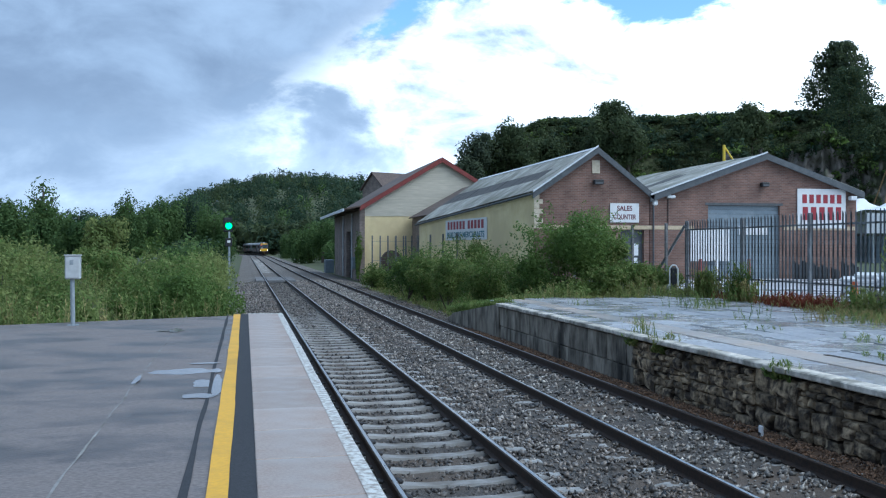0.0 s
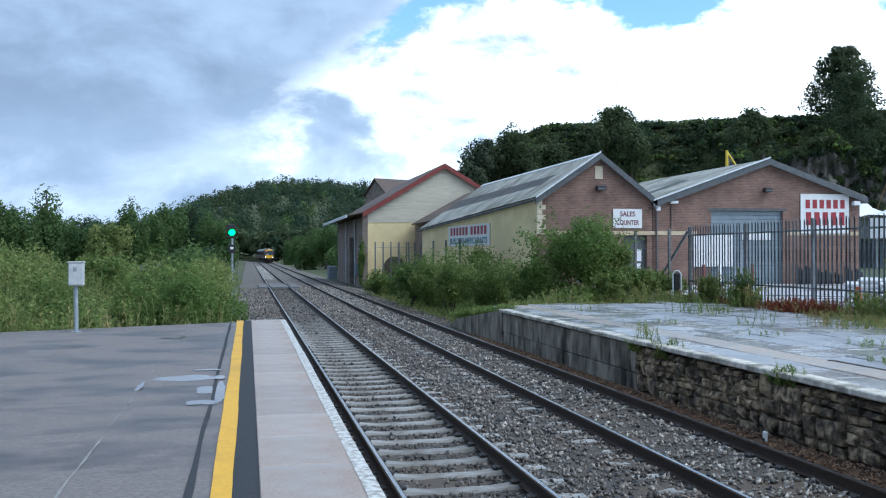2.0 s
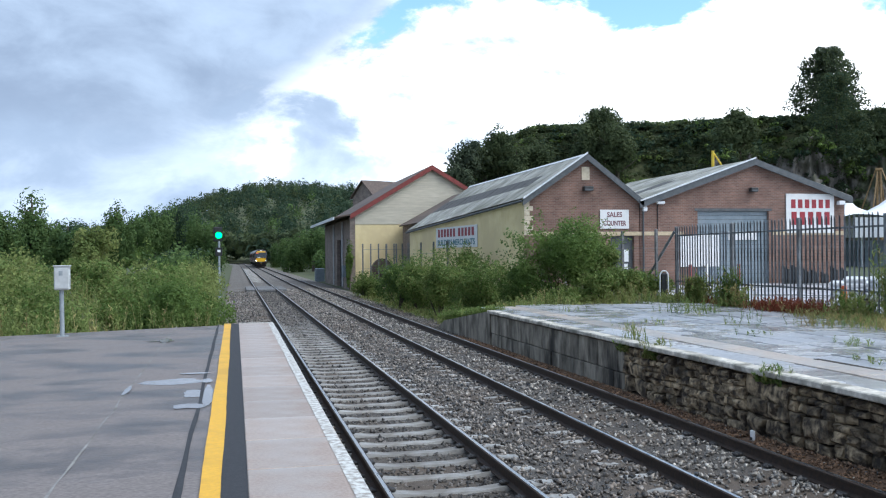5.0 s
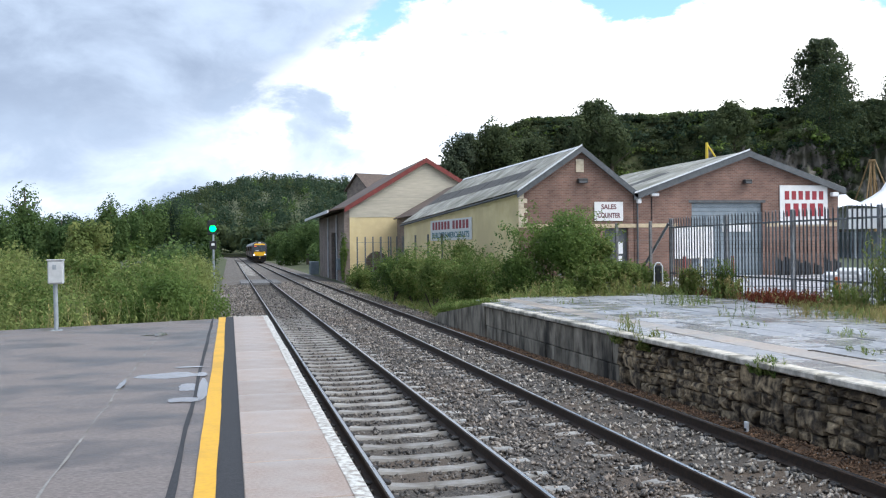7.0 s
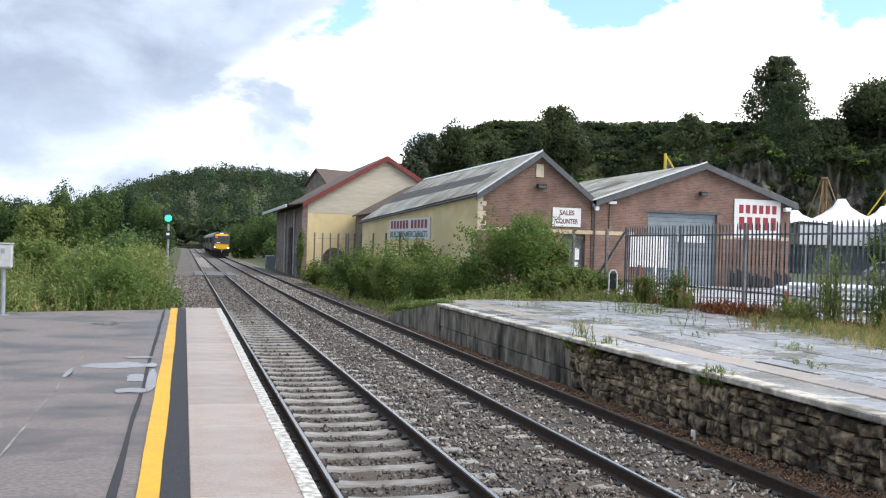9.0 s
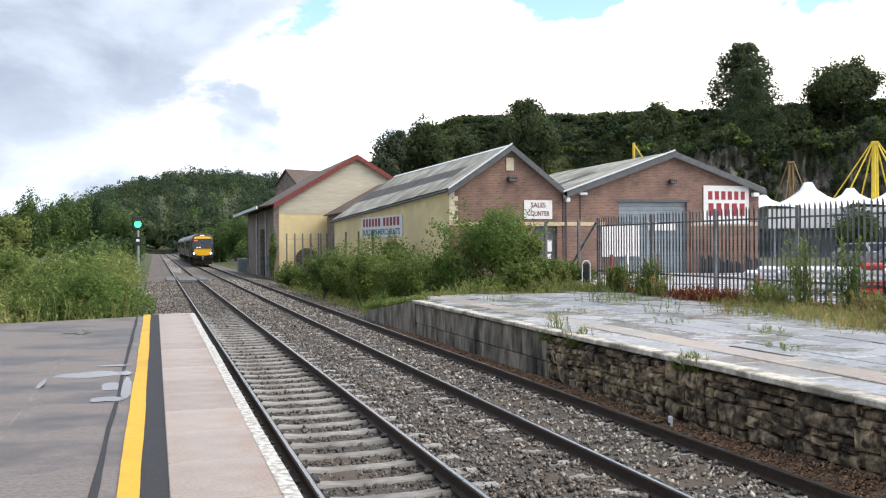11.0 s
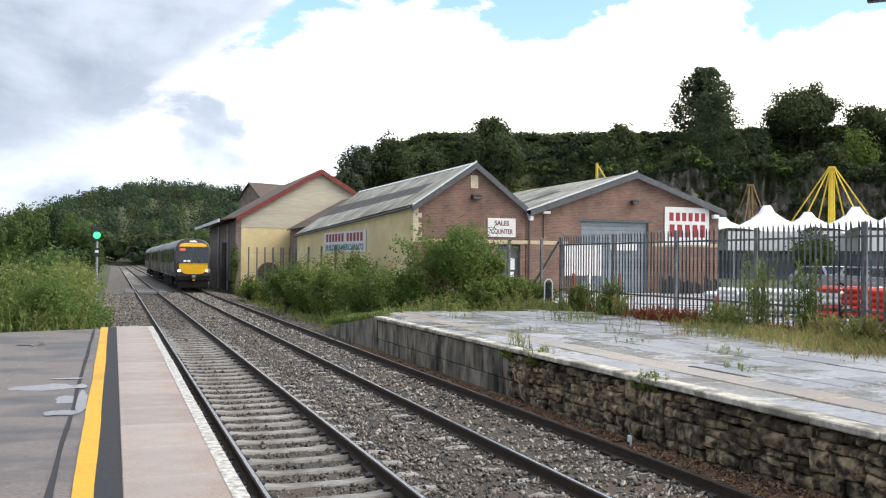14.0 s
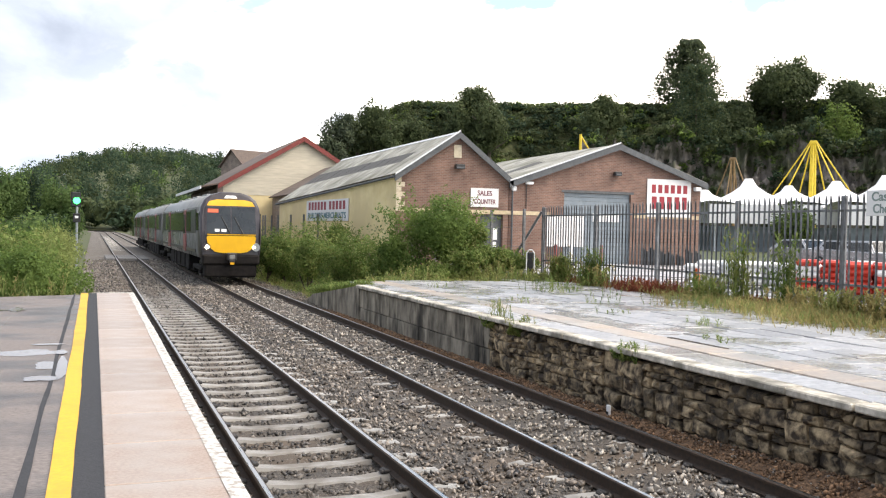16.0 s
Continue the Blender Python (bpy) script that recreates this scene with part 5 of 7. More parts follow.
def nose(e):
    bm = loft([ring(0.92, 1.004, 0.01), ring(0.55, 1.0, 0.0, 0.06), ring(0.22, 0.985, -0.02, 0.20), ring(0.02, 0.93, -0.10, 0.30)], caps=(True, True))
    for f in bm.faces:
        f.smooth = abs(f.normal.y) < 0.6
    c = part("cab", bm, M["t_dark"], e, "dark maroon-grey driving cab")
    def panel(name, pts, thick, mat, label="", parent=c):
        b = bmesh.new()
        fr = [b.verts.new((x, front_y(z) - thick, z)) for x, z in pts]
        bk = [b.verts.new((x, front_y(z) + 0.10, z)) for x, z in pts]
        b.faces.new(fr)
        b.faces.new(bk[::-1])
        for i in range(len(pts)):
            j = (i + 1) % len(pts)
            b.faces.new((fr[j], fr[i], bk[i], bk[j]))
        bmesh.ops.recalc_face_normals(b, faces=b.faces[:])
        return link_mesh(name, b, mat, parent, label)
    panel("front_panel", [(-0.86, 1.22), (-0.70, 1.10), (-0.45, 1.05), (0.45, 1.05), (0.70, 1.10), (0.86, 1.22), (1.02, 1.48), (1.06, 1.72), (1.0, 1.79), (-1.0, 1.79), (-1.06, 1.72), (-1.02, 1.48)], 0.02, M["t_yellow"], "yellow warning panel")
    panel("windscreen_surround", [(-1.12, 1.82), (1.12, 1.82), (1.09, 3.1), (0.95, 3.16), (-0.95, 3.16), (-1.09, 3.1)], 0.018, M["t_dark"])
    panel("sill_stripe", [(-1.04, 1.825), (1.04, 1.825), (1.04, 1.865), (-1.04, 1.865)], 0.026, M["t_yellow"], "thin yellow stripe")
    panel("windscreen", [(-1.06, 1.90), (-0.03, 1.90), (-0.03, 3.05), (-1.04, 3.05)], 0.03, M["glass"])
    panel("windscreen", [(0.03, 1.90), (1.06, 1.90), (1.04, 3.05), (0.03, 3.05)], 0.03, M["glass"])
    panel("top_panel", [(-1.04, 3.10), (1.04, 3.10), (0.92, 3.30), (0.6, 3.38), (-0.6, 3.38), (-0.92, 3.30)], 0.03, M["t_yellow"], "yellow upper panel")
    panel("roof_light", [(-0.28, 3.44), (0.28, 3.44), (0.2, 3.56), (-0.2, 3.56)], 0.05, M["white_glow"], "pale marker light")
    panel("destination_display", [(-1.0, 2.80), (-0.55, 2.80), (-0.55, 2.96), (-1.0, 2.96)], 0.036, M["amber_glow"], "amber destination display")
    panel("cab_notice", [(-0.72, 1.97), (-0.52, 1.97), (-0.52, 2.09), (-0.72, 2.09)], 0.036, M["white"])
    panel("cab_notice", [(-0.44, 1.97), (-0.22, 1.97), (-0.22, 2.09), (-0.44, 2.09)], 0.036, M["white"])
    for x0, x1 in ((-0.05, -0.42), (0.5, 0.12)):
        part("wiper", tube((x0, front_y(1.9) - 0.05, 1.88), (x1, front_y(2.7) - 0.05, 2.62), 0.03), M["black"], c)
    for s in (-1, 1):
        h = part("headlight_cluster", tube((s * 1.06, 0.10, 1.30), (s * 1.06, -0.05, 1.30), 0.19, 0.17, 16), M["grey_post"] if s > 0 else M["t_dark"], c)
        part("headlamp", tube((s * 1.06 - (0.10 if s > 0 else -0.02), -0.03, 1.30), (s * 1.06 - (0.10 if s > 0 else -0.02), -0.075, 1.30), 0.085 if s < 0 else 0.06, None, 14), M["lamp_glow"], h, "lit headlamp")
    part("valance", box(-1.24, 1.24, -0.06, 0.9, 0.52, 0.98, 0.08), M["t_under"], c, "dark front valance")
    part("obstacle_deflector", box(-1.12, 1.12, 0.0, 0.8, -0.02, 0.54, 0.08), M["t_under"], c)
    cp = part("coupler", box(-0.22, 0.22, -0.32, 0.2, 0.72, 1.06, 0.05, box(-0.12, 0.12, -0.38, -0.2, 0.62, 0.78, 0.03)), M["black"], c)
    part("coupler_face", box(-0.13, 0.13, -0.345, -0.322, 0.80, 0.98, 0.02), M["t_steel"], cp)
    part("coupler_hook", box(-0.09, 0.09, -0.40, -0.385, 0.56, 0.66, 0.02), M["t_yellow"], cp)
    for s in (-1, 1):
        part("cab_side_window", box(1.32 if s > 0 else -1.362, 1.362 if s > 0 else -1.32, 0.62, 1.5, 2.0, 2.8, 0.02), M["glass"], c)


lead = tagged(carriage(True), "leading diesel railcar, yellow front, silver sides, red doors", "train carriage", "carriages of the train")
second = tagged(carriage(False), "middle railcar with silver sides and red doors", "train carriage", "carriages of the train")
third = copy_thing(second, Matrix())
tagged(third, "rear railcar with silver sides and red doors", "train carriage", "carriages of the train")



# ---- fences, signal, cabinet and yard things ----
def at_bearing(az, r):
    return r * math.sin(radians(az)), r * math.cos(radians(az))


def height_at(el, r):
    """Height of what is seen at that elevation from the platform, r metres off."""
    return EYE[2] + r * math.tan(radians(el))


def palisade():
    e = empty("palisade_fence")
    tagged(e, "grey steel palisade fence with pointed pales behind weeds", "fence")
    X, z0, top = 15.15, 0.86, 3.38
    pale = bmesh.new()
    prof = [(-0.033, 0.0), (-0.013, -0.022), (0.013, -0.022), (0.033, 0.0)]
    rings = []
    for z, k in ((z0, 1.0), (top - 0.10, 1.0), (top, 0.18)):
        rings.append([pale.verts.new((y, u * k, z)) for u, y in prof])
    for s, t in zip(rings, rings[1:]):
        for i in range(3):
            pale.faces.new((s[i], s[i + 1], t[i + 1], t[i]))
    g = bmesh.ops.solidify(pale, geom=pale.faces[:], thickness=0.004)
    first = part("pale", pale, M["fence"], e)
    post = part("post", box(X + 0.03, X + 0.13, -0.055, 0.055, 0.5, top - 0.02, 0.008), M["fence"], e)
    rnd = random.Random(8)
    posts = [30.05, 26.35, 22.8, 19.27, 15.72, 12.2, 8.65, 5.1]
    for i, y in enumerate(posts):
        if i == 0:
            post.matrix_basis = pose(0, y, 0)
        else:
            shared("post", post.data, e, pose(0, y, rnd.uniform(-0.02, 0.02)))
    first.matrix_basis = pose(X, posts[0] - 0.06, 0)
    k = 0
    y = posts[0] - 0.22
    while y > posts[-1]:
        if min(abs(y - p) for p in posts) > 0.07:
            shared("pale", first.data, e, pose(X, y, rnd.uniform(-0.015, 0.015), rnd.uniform(-0.5, 0.5), 0, 0))
        y -= 0.182
    for z in (1.42, 3.02):
        part("rail", box(X + 0.002, X + 0.045, posts[-1], posts[0], z, z + 0.05, 0.004), M["fence"], e)
    part("stay", tube((X + 0.05, posts[0] + 0.1, 3.2), (X - 0.4, posts[0] + 2.2, 0.9), 0.05, None, 6), M["fence"], e, "sloping stay")
    # sign on the fence
    s = part("sign", box(X - 0.09, X - 0.04, 13.6, 14.95, 2.92, 3.45, 0.006), M["sign_white"], e, "white cycle and car park sign")
    lettering("lettering", "Cas", 0.26, M["sign_grey"], s, pose(X - 0.094, 14.6, 3.31, 90, 0, -90), width=0.40)
    lettering("lettering", "Che", 0.26, M["sign_grey"], s, pose(X - 0.094, 14.56, 3.06, 90, 0, -90), width=0.40)


def boundary_fence():
    e = empty("boundary_fence")
    tagged(e, "thin dark post and wire boundary fence along the yard", "fence")
    a, b = Vector((14.9, 31.0, 0)), Vector((10.0, 62, 0))
    n = 15
    first = None
    for k in range(n):
        p = a.lerp(b, k / (n - 1))
        top = 3.3 - 0.15 * k / n
        if first is None:
            first = part("post", box(-0.05, 0.05, -0.05, 0.05, -0.2, 3.3, 0.01), M["timber"], e)
            first.matrix_basis = pose(p.x, p.y, 0)
        else:
            shared("post", first.data, e, pose(p.x, p.y, -0.12 * k / n, 0.8 * math.sin(k * 2.1), 0.8 * math.cos(k * 1.7), 0))
    for z in (1.2, 1.9, 2.6):
        part("wire", tube((a.x, a.y, z), (b.x, b.y, z - 0.1), 0.006, None, 5), M["fence"], e)
    # fence before the goods shed
    f = empty("boundary_fence")
    tagged(f, "thin dark post fence in front of the goods shed", "fence")
    me = None
    for k in range(9):
        m = pose(9.7 + 0.62 * k, 71.5, 0, 0, 0.6 * math.sin(k * 3), 0)
        if me is None:
            ob = part("post", box(-0.05, 0.05, -0.05, 0.05, -0.3, 3.35, 0.01), M["timber"], f)
            ob.matrix_basis, me = m, ob.data
        else:
            shared("post", me, f, m)
    for z in (1.4, 2.9):
        part("wire", tube((9.7, 71.5, z), (14.7, 71.5, z), 0.012, None, 5), M["fence"], f)


def signal():
    x, y = at_bearing(-0.94, 62.0)
    z = height_at(1.30, 62.0)
    e = empty("railway_signal", pose(x, y, 0))
    tagged(e, "colour light railway signal showing green on a grey post", "signal")
    part("post", tube((0.02, 0.1, -0.5), (0.02, 0.1, z - 0.3), 0.075, None, 10), M["grey_post"], e)
    h = part("head", box(-0.34, 0.24, 0.02, 0.12, z - 0.42, z + 0.55, 0.06), M["black"], e, "black signal head")
    part("lens", tube((0, 0.0, z), (0, -0.06, z), 0.21, 0.20, 18), M["green_light"], h, "lit green lens")
    hood = bmesh.new()
    hood = tube((0, 0.02, z + 0.2), (0, -0.28, z + 0.2), 0.05, 0.03, 8, hood)
    part("hood", hood, M["black"], h)
    p = part("plate", box(-0.22, 0.22, 0.0, 0.06, z - 1.35, z - 0.80, 0.02), M["black"], e, "black identification plate")
    part("character_bar", box(-0.10, 0.10, -0.012, -0.002, z - 1.1, z - 0.95), M["white"], p)


def cabinet_on_post():
    e = empty("equipment_box", pose(*at_bearing(-9.70, 19.35), 0, 0, 0, 3))
    tagged(e, "pale grey metal equipment box on a slim post", "equipment box")
    z = PLATFORM
    part("post", tube((0, 0, z - 0.3), (-0.015, 0, z + 0.95), 0.042, None, 12), M["grey_post"], e)
    part("base_plate", box(-0.1, 0.1, -0.1, 0.1, z - 0.02, z + 0.015, 0.004), M["grey_post"], e)
    b = part("cabinet", box(-0.14, 0.14, -0.11, 0.10, z + 0.90, z + 1.355, 0.02), M["grey_box"], e)
    part("door", box(-0.125, 0.125, -0.122, -0.108, z + 0.925, z + 1.32, 0.006), M["grey_box"], b)
    part("label_plate", box(-0.05, 0.02, -0.127, -0.1225, z + 1.18, z + 1.27), M["grey_post"], b, "faded grey label")
    part("cap", box(-0.155, 0.155, -0.125, 0.115, z + 1.35, z + 1.375, 0.006), M["grey_box"], b)


def crossing():
    e = empty("track_crossing")
    tagged(e, "grey timber boarded foot crossing over the line", "crossing")
    k = 0
    for x0, x1 in ((0.80, 1.44), (1.64, 2.92), (3.12, 3.72)):
        for j in range(21):
            y = 69.0 + j * 0.36
            part("board", box(x0, x1, y, y + 0.345, -0.16, 0.01, 0.01), M["timber"], e)


def tents():
    def tent(x, y, w, base, top, mat="tent"):
        """One peaked membrane with scalloped edges."""
        b = bmesh.new()
        rings = []
        n = 24
        for k in range(7):
            t = k / 6
            rr = w * (1 - t) ** 1.0
            z = base + (top - base) * (0.25 * t + 0.75 * t ** 2.2)
            ring_ = []
            for i in range(n):
                a = 2 * math.pi * i / n
                sq = 1 / max(abs(math.cos(a)), abs(math.sin(a)))
                q = rr * (1 + (min(sq, 1.3) - 1) * (1 - t))
                sag = 0.5 * (1 - t) * (0.5 - 0.5 * math.cos(4 * a))
                ring_.append(b.verts.new((math.cos(a) * max(q, 0.4), math.sin(a) * max(q, 0.4), z + (sag if t < 0.9 else 0))))
            rings.append(ring_)
        for s, t in zip(rings, rings[1:]):
            for i in range(n):
                b.faces.new((s[i], s[(i + 1) % n], t[(i + 1) % n], t[i]))
        b.faces.new(rings[-1])
        for f in b.faces:
            f.smooth = True
        return b
    spec = [(38.88, 108, 3.42), (41.1, 114, 3.02), (43.63, 106, 3.28), (46.2, 100, 3.6), (36.4, 118, 2.75)]
    for az, r, el in spec:
        x, y = at_bearing(az, r)
        top, base = height_at(el, r), height_at(1.75, r)
        e = empty("tent", pose(x, y, 0, 0, 0, -az + 12))
        tagged(e, "white peaked tensile fabric tent roof", "tent", "row of white tents")
        part("canopy", tent(0, 0, 5.6, base, top), M["tent"], e)
        part("side_wall", box(-5.2, 5.2, -5.75, -5.68, height_at(0.75, r), base + 0.12), M["tent"], e, "white fabric side wall")
        part("lower_wall", box(-4.6, 4.6, -3.7, -3.6, 0.5, height_at(0.6, r)), M["shutter"], e, "grey glazed lower wall")
        for s in (-1, 1):
            part("post", tube((s * 4.2, -4.0, 0.4), (s * 4.2, -4.0, base + 0.3), 0.08), M["trim"], e)
    for az, r, el, legs in ((42.37, 120, 5.57, 7), (37.96, 138, 4.64, 4), (29.0, 92, 6.05, 1), (26.3, 100, 4.55, 1)):
        x, y = at_bearing(az, r)
        top = height_at(el, r)
        e = empty("yellow_mast", pose(x, y, 0, 0, 0, -az))
        tagged(e, "yellow steel mast with splayed guy struts", "mast", "yellow tent masts")
        if legs == 1:
            # one post with a raking strut
            part("pole", tube((0, 0, 0.4), (0, 0, top), 0.16, 0.14, 10), M["mast"], e)
            part("strut", tube((0, 0, top - 0.1), (1.9, 0.5, top - 3.2), 0.09, None, 8), M["mast"], e)
            continue
        # the farther mast takes the brown coat with shadow and haze painted in
        coat = M["mast"] if legs > 4 else M["shaded_mast"]
        part("pole", tube((-0.32, 0, 0.4), (-0.18, 0, top), 0.2, 0.16, 10), coat, e)
        part("pole", tube((0.32, 0, 0.4), (0.18, 0, top), 0.2, 0.16, 10), coat, e)
        part("head_plate", box(-0.42, 0.42, -0.25, 0.25, top - 0.3, top + 0.05, 0.05), coat, e)
        for k in range(legs):
            u = -1 + 2 * k / (legs - 1)
            yo = -2.2 if k % 2 else 2.0
            low = height_at(1.9, r) if legs > 4 else height_at(1.2, r)
            part("strut", tube((u * 0.35, 0, top - 0.1), (u * (5.4 if legs > 4 else 3.2), yo, low), 0.09, None, 8), coat, e)


def car(x, y, rz, paint, label, tall=1.42):
    e = empty("parked_car", pose(x, y, YARD + 0.0, 0, 0, rz))
    tagged(e, label, "car", "parked cars in the yard")
    prof = [(-2.05, 0.35), (-2.1, 0.72), (-1.9, 0.86), (-1.05, 0.94), (-0.45, tall), (1.1, tall), (1.85, 0.95), (2.05, 0.85), (2.08, 0.35)]
    b = prism([(p, z) for p, z in prof], (-0.85, 0.85), "y")
    for v in b.verts:
        if v.co.z > 1.0:
            v.co.y *= 0.82
    bmesh.ops.bevel(b, geom=b.edges[:], offset=0.05, segments=2, affect="EDGES")
    part("body", b, M[paint], e)
    for s in (-1, 1):
        for x0, x1, t0, t1 in ((-0.85, 0.1, -0.42, 0.1), (0.16, 1.4, 0.16, 1.0)):
            q = [(x0, 0.97), (x1, 0.97), (t1, tall - 0.07), (t0, tall - 0.07)]
            w = bmesh.new()
            vs = [w.verts.new((px, s * (0.865 - 0.15 * (pz - 0.97) / (tall - 1.0)), pz)) for px, pz in q]
            w.faces.new(vs)
            bmesh.ops.solidify(w, geom=w.faces[:], thickness=0.01)
            part("side_window", w, M["glass"], e)
        for xw in (-1.3, 1.3):
            t = part("wheel", tube((xw, s * 0.68, 0.31), (xw, s * 0.87, 0.31), 0.31, 0.30, 18), M["black"], e)
            part("hubcap", tube((xw, s * 0.865, 0.31), (xw, s * 0.885, 0.31), 0.19, 0.17, 12), M["silver"], t)
        part("headlight", box(-2.1, -1.98, s * 0.62 - 0.16, s * 0.62 + 0.16, 0.66, 0.80, 0.03), M["grey_box"], e)
        part("tail_light", box(1.98, 2.1, s * 0.66 - 0.12, s * 0.66 + 0.12, 0.68, 0.86, 0.03), M["red_plastic"], e)
    w = bmesh.new()
    vs = [w.verts.new(p) for p in ((-1.07, -0.74, 0.965), (-1.07, 0.74, 0.965), (-0.50, 0.62, tall - 0.03), (-0.50, -0.62, tall - 0.03))]
    w.faces.new(vs)
    bmesh.ops.solidify(w, geom=w.faces[:], thickness=-0.02)
    part("windscreen", w, M["glass"], e)


def sack_pallet(az, r, rz, rows, paints, label):
    """Full plastic sacks laid crosswise in layers on a wooden pallet."""
    e = empty("sack_pallet", pose(*at_bearing(az, r), YARD, 0, 0, rz))
    tagged(e, label, "pallet", "pallets of sacks in the yard")
    for k in range(5):
        part("pallet_board", box(-0.6, 0.6, -0.5 + 0.22 * k, -0.38 + 0.22 * k, 0.10, 0.125, 0.004), M["pallet"], e)
    for k in range(3):
        part("pallet_bearer", box(-0.6 + 0.55 * k, -0.5 + 0.55 * k, -0.5, 0.5, 0.0, 0.098, 0.004), M["pallet"], e)
    b = box(-0.30, 0.30, -0.25, 0.25, 0.0, 0.165, 0.06)
    for v in b.verts:
        v.co.z += 0.02 * math.cos(v.co.x * 5) * math.cos(v.co.y * 5) - 0.01
    first = part("sack", b, M[paints[0]], e)
    meshes = [first.data, first.data.copy()]
    meshes[1].materials[0] = M[paints[1]]
    rnd = random.Random(int(az * 10))
    bpy.data.objects.remove(first)
    for j in range(rows):
        for p in (-1, 1):
            for q in (-1, 1):
                shared("sack", meshes[(j // 2 + (p > 0)) % 2 if rnd.random() < 0.8 else 0], e, pose(p * 0.305 + rnd.uniform(-0.02, 0.02), q * 0.25 + rnd.uniform(-0.02, 0.02), 0.135 + 0.16 * j, 0, 0, rnd.uniform(-4, 4)))


def yard_things():
    cols = [("red_plastic", "red hatchback parked beyond the fence"), ("red_plastic", "red car parked beyond the fence"), ("white", "white car parked in the yard"),
            ("white", "white hatchback parked beyond the fence"), ("silver", "silver car parked in the yard"), ("silver", "silver hatchback parked in the far row")]
    spots = [(32.6, 31.6, 75, 4), (35.5, 36.0, 95, 5), (37.5, 41.5, 90, 4), (40.0, 44.0, 90, 3), (39.0, 37.5, 100, 4)]
    for az, r, rz, rows, paints, lab in (
        (45.6, 25.4, -40, 5, ("red_sack", "red_sack"), "pallet of red plastic sacks stacked beyond the fence"), (44.6, 26.6, -44, 5, ("red_sack", "white"), "pallet of red and white sacks stacked beyond the fence"),
        (42.9, 26.6, -42, 5, ("red_sack", "white"), "pallet of red and white sacks stacked beyond the fence"), (39.9, 28.4, -40, 4, ("white", "white"), "pallet of white plastic sacks stacked in the yard"),
        (38.7, 28.8, -38, 4, ("white", "silver_sack"), "pallet of white and grey sacks stacked in the yard"), (37.3, 29.2, -38, 4, ("white", "silver_sack"), "pallet of white and grey sacks stacked in the yard"), (36.5, 30.6, -37, 3, ("silver_sack", "white"), "low pallet of grey and white sacks in the yard"), (41.0, 28.6, -41, 4, ("silver_sack", "white"), "pallet of grey and white sacks stacked in the yard"), (41.9, 27.6, -42, 4, ("white", "silver_sack"), "pallet of white and grey sacks stacked in the yard"),
        (47.2, 25.0, -46, 5, ("red_sack", "white"), "pallet of red and white sacks stacked beyond the fence")):
        sack_pallet(az, r, rz, rows, paints, lab)
    for x, y, rz, k in spots:
        car(x, y, rz, *cols[k])
    c = empty("traffic_cone", pose(*at_bearing(36.1, 27.2), YARD))
    tagged(c, "orange traffic bollard standing in the yard", "bollard")
    part("body", tube((0, 0, 0.04), (0, 0, 0.58), 0.10, 0.06, 14), M["orange"], c)
    part("base", box(-0.2, 0.2, -0.2, 0.2, 0, 0.05, 0.02), M["black"], c)
    # dark stacks against the brick wall
    rnd = random.Random(6)
    for k in range(7):
        x = 25.4 + 0.52 * k
        p = empty("post_stack", pose(x, FACE - 0.9, YARD))
        tagged(p, "dark stacked posts leaning on the brick wall", "stack", "stacks by the warehouse wall")
        h = rnd.uniform(0.55, 0.95)
        for j in range(3):
            part("board", box(-0.2 + 0.14 * j, -0.09 + 0.14 * j, -0.06, 0.06, 0, h - 0.08 * j, 0.01), M["black"], p)
    for x, lab in ((20.7, "white"), (22.3, "red_paint"), (19.9, "red_paint")):
        p = empty("barrier", pose(x, FACE - 2.0, YARD, 0, 0, 20))
        tagged(p, "upright plastic barrier in the yard", "barrier", "barriers in the yard")
        part("panel", box(-0.08, 0.08, -0.04, 0.04, 0.1, 0.98, 0.02), M[lab], p)
        part("foot", box(-0.15, 0.15, -0.2, 0.2, 0, 0.1, 0.02), M["black"], p)
    w = empty("dark_bin", pose(*at_bearing(26.1, 33.2), 0.84, 0, 0, -20))
    tagged(w, "dark barrow frame with a white rim by the fence", "barrow")
    part("body", box(-0.12, 0.12, -0.06, 0.06, 0.0, 0.9, 0.05), M["black"], w)
    fr = bmesh.new()
    for a, z in (((-0.14, -0.08, 0.1), (-0.14, -0.08, 1.0)), ((0.14, -0.08, 0.1), (0.14, -0.08, 1.0)), ((-0.14, -0.08, 1.0), (-0.06, -0.08, 1.12)), ((0.14, -0.08, 1.0), (0.06, -0.08, 1.12)), ((-0.06, -0.08, 1.12), (0.06, -0.08, 1.12))):
        fr = tube(a, z, 0.024, None, 6, fr)
    part("rim", fr, M["white"], w, "white rim").location.z = -0.15
    d = empty("culvert_ring", pose(11.4, 72.8, 0.0))
    tagged(d, "dark brown arched pipe section by the shed", "pipe section")
    arch = [(math.cos(math.pi * k / 12) * 0.95, math.sin(math.pi * k / 12) * 1.3 + 0.9) for k in range(13)]
    part("shell", prism([(0.95, 0.0)] + arch + [(-0.95, 0.0)], (-0.3, 0.3)), M["tile"], d)
    for x, lab in ((11.9, "blue"), (12.5, "blue"), (12.9, "white")):
        b = empty("storage_drum", pose(x, 72.0, 0.0, 0, 0, 0))
        tagged(b, "plastic storage drum beside the shed", "drum", "drums by the shed")
        part("drum", tube((0, 0, 0), (0, 0, 1.55 if lab == "blue" else 1.0), 0.34, 0.30, 16), M[lab], b)
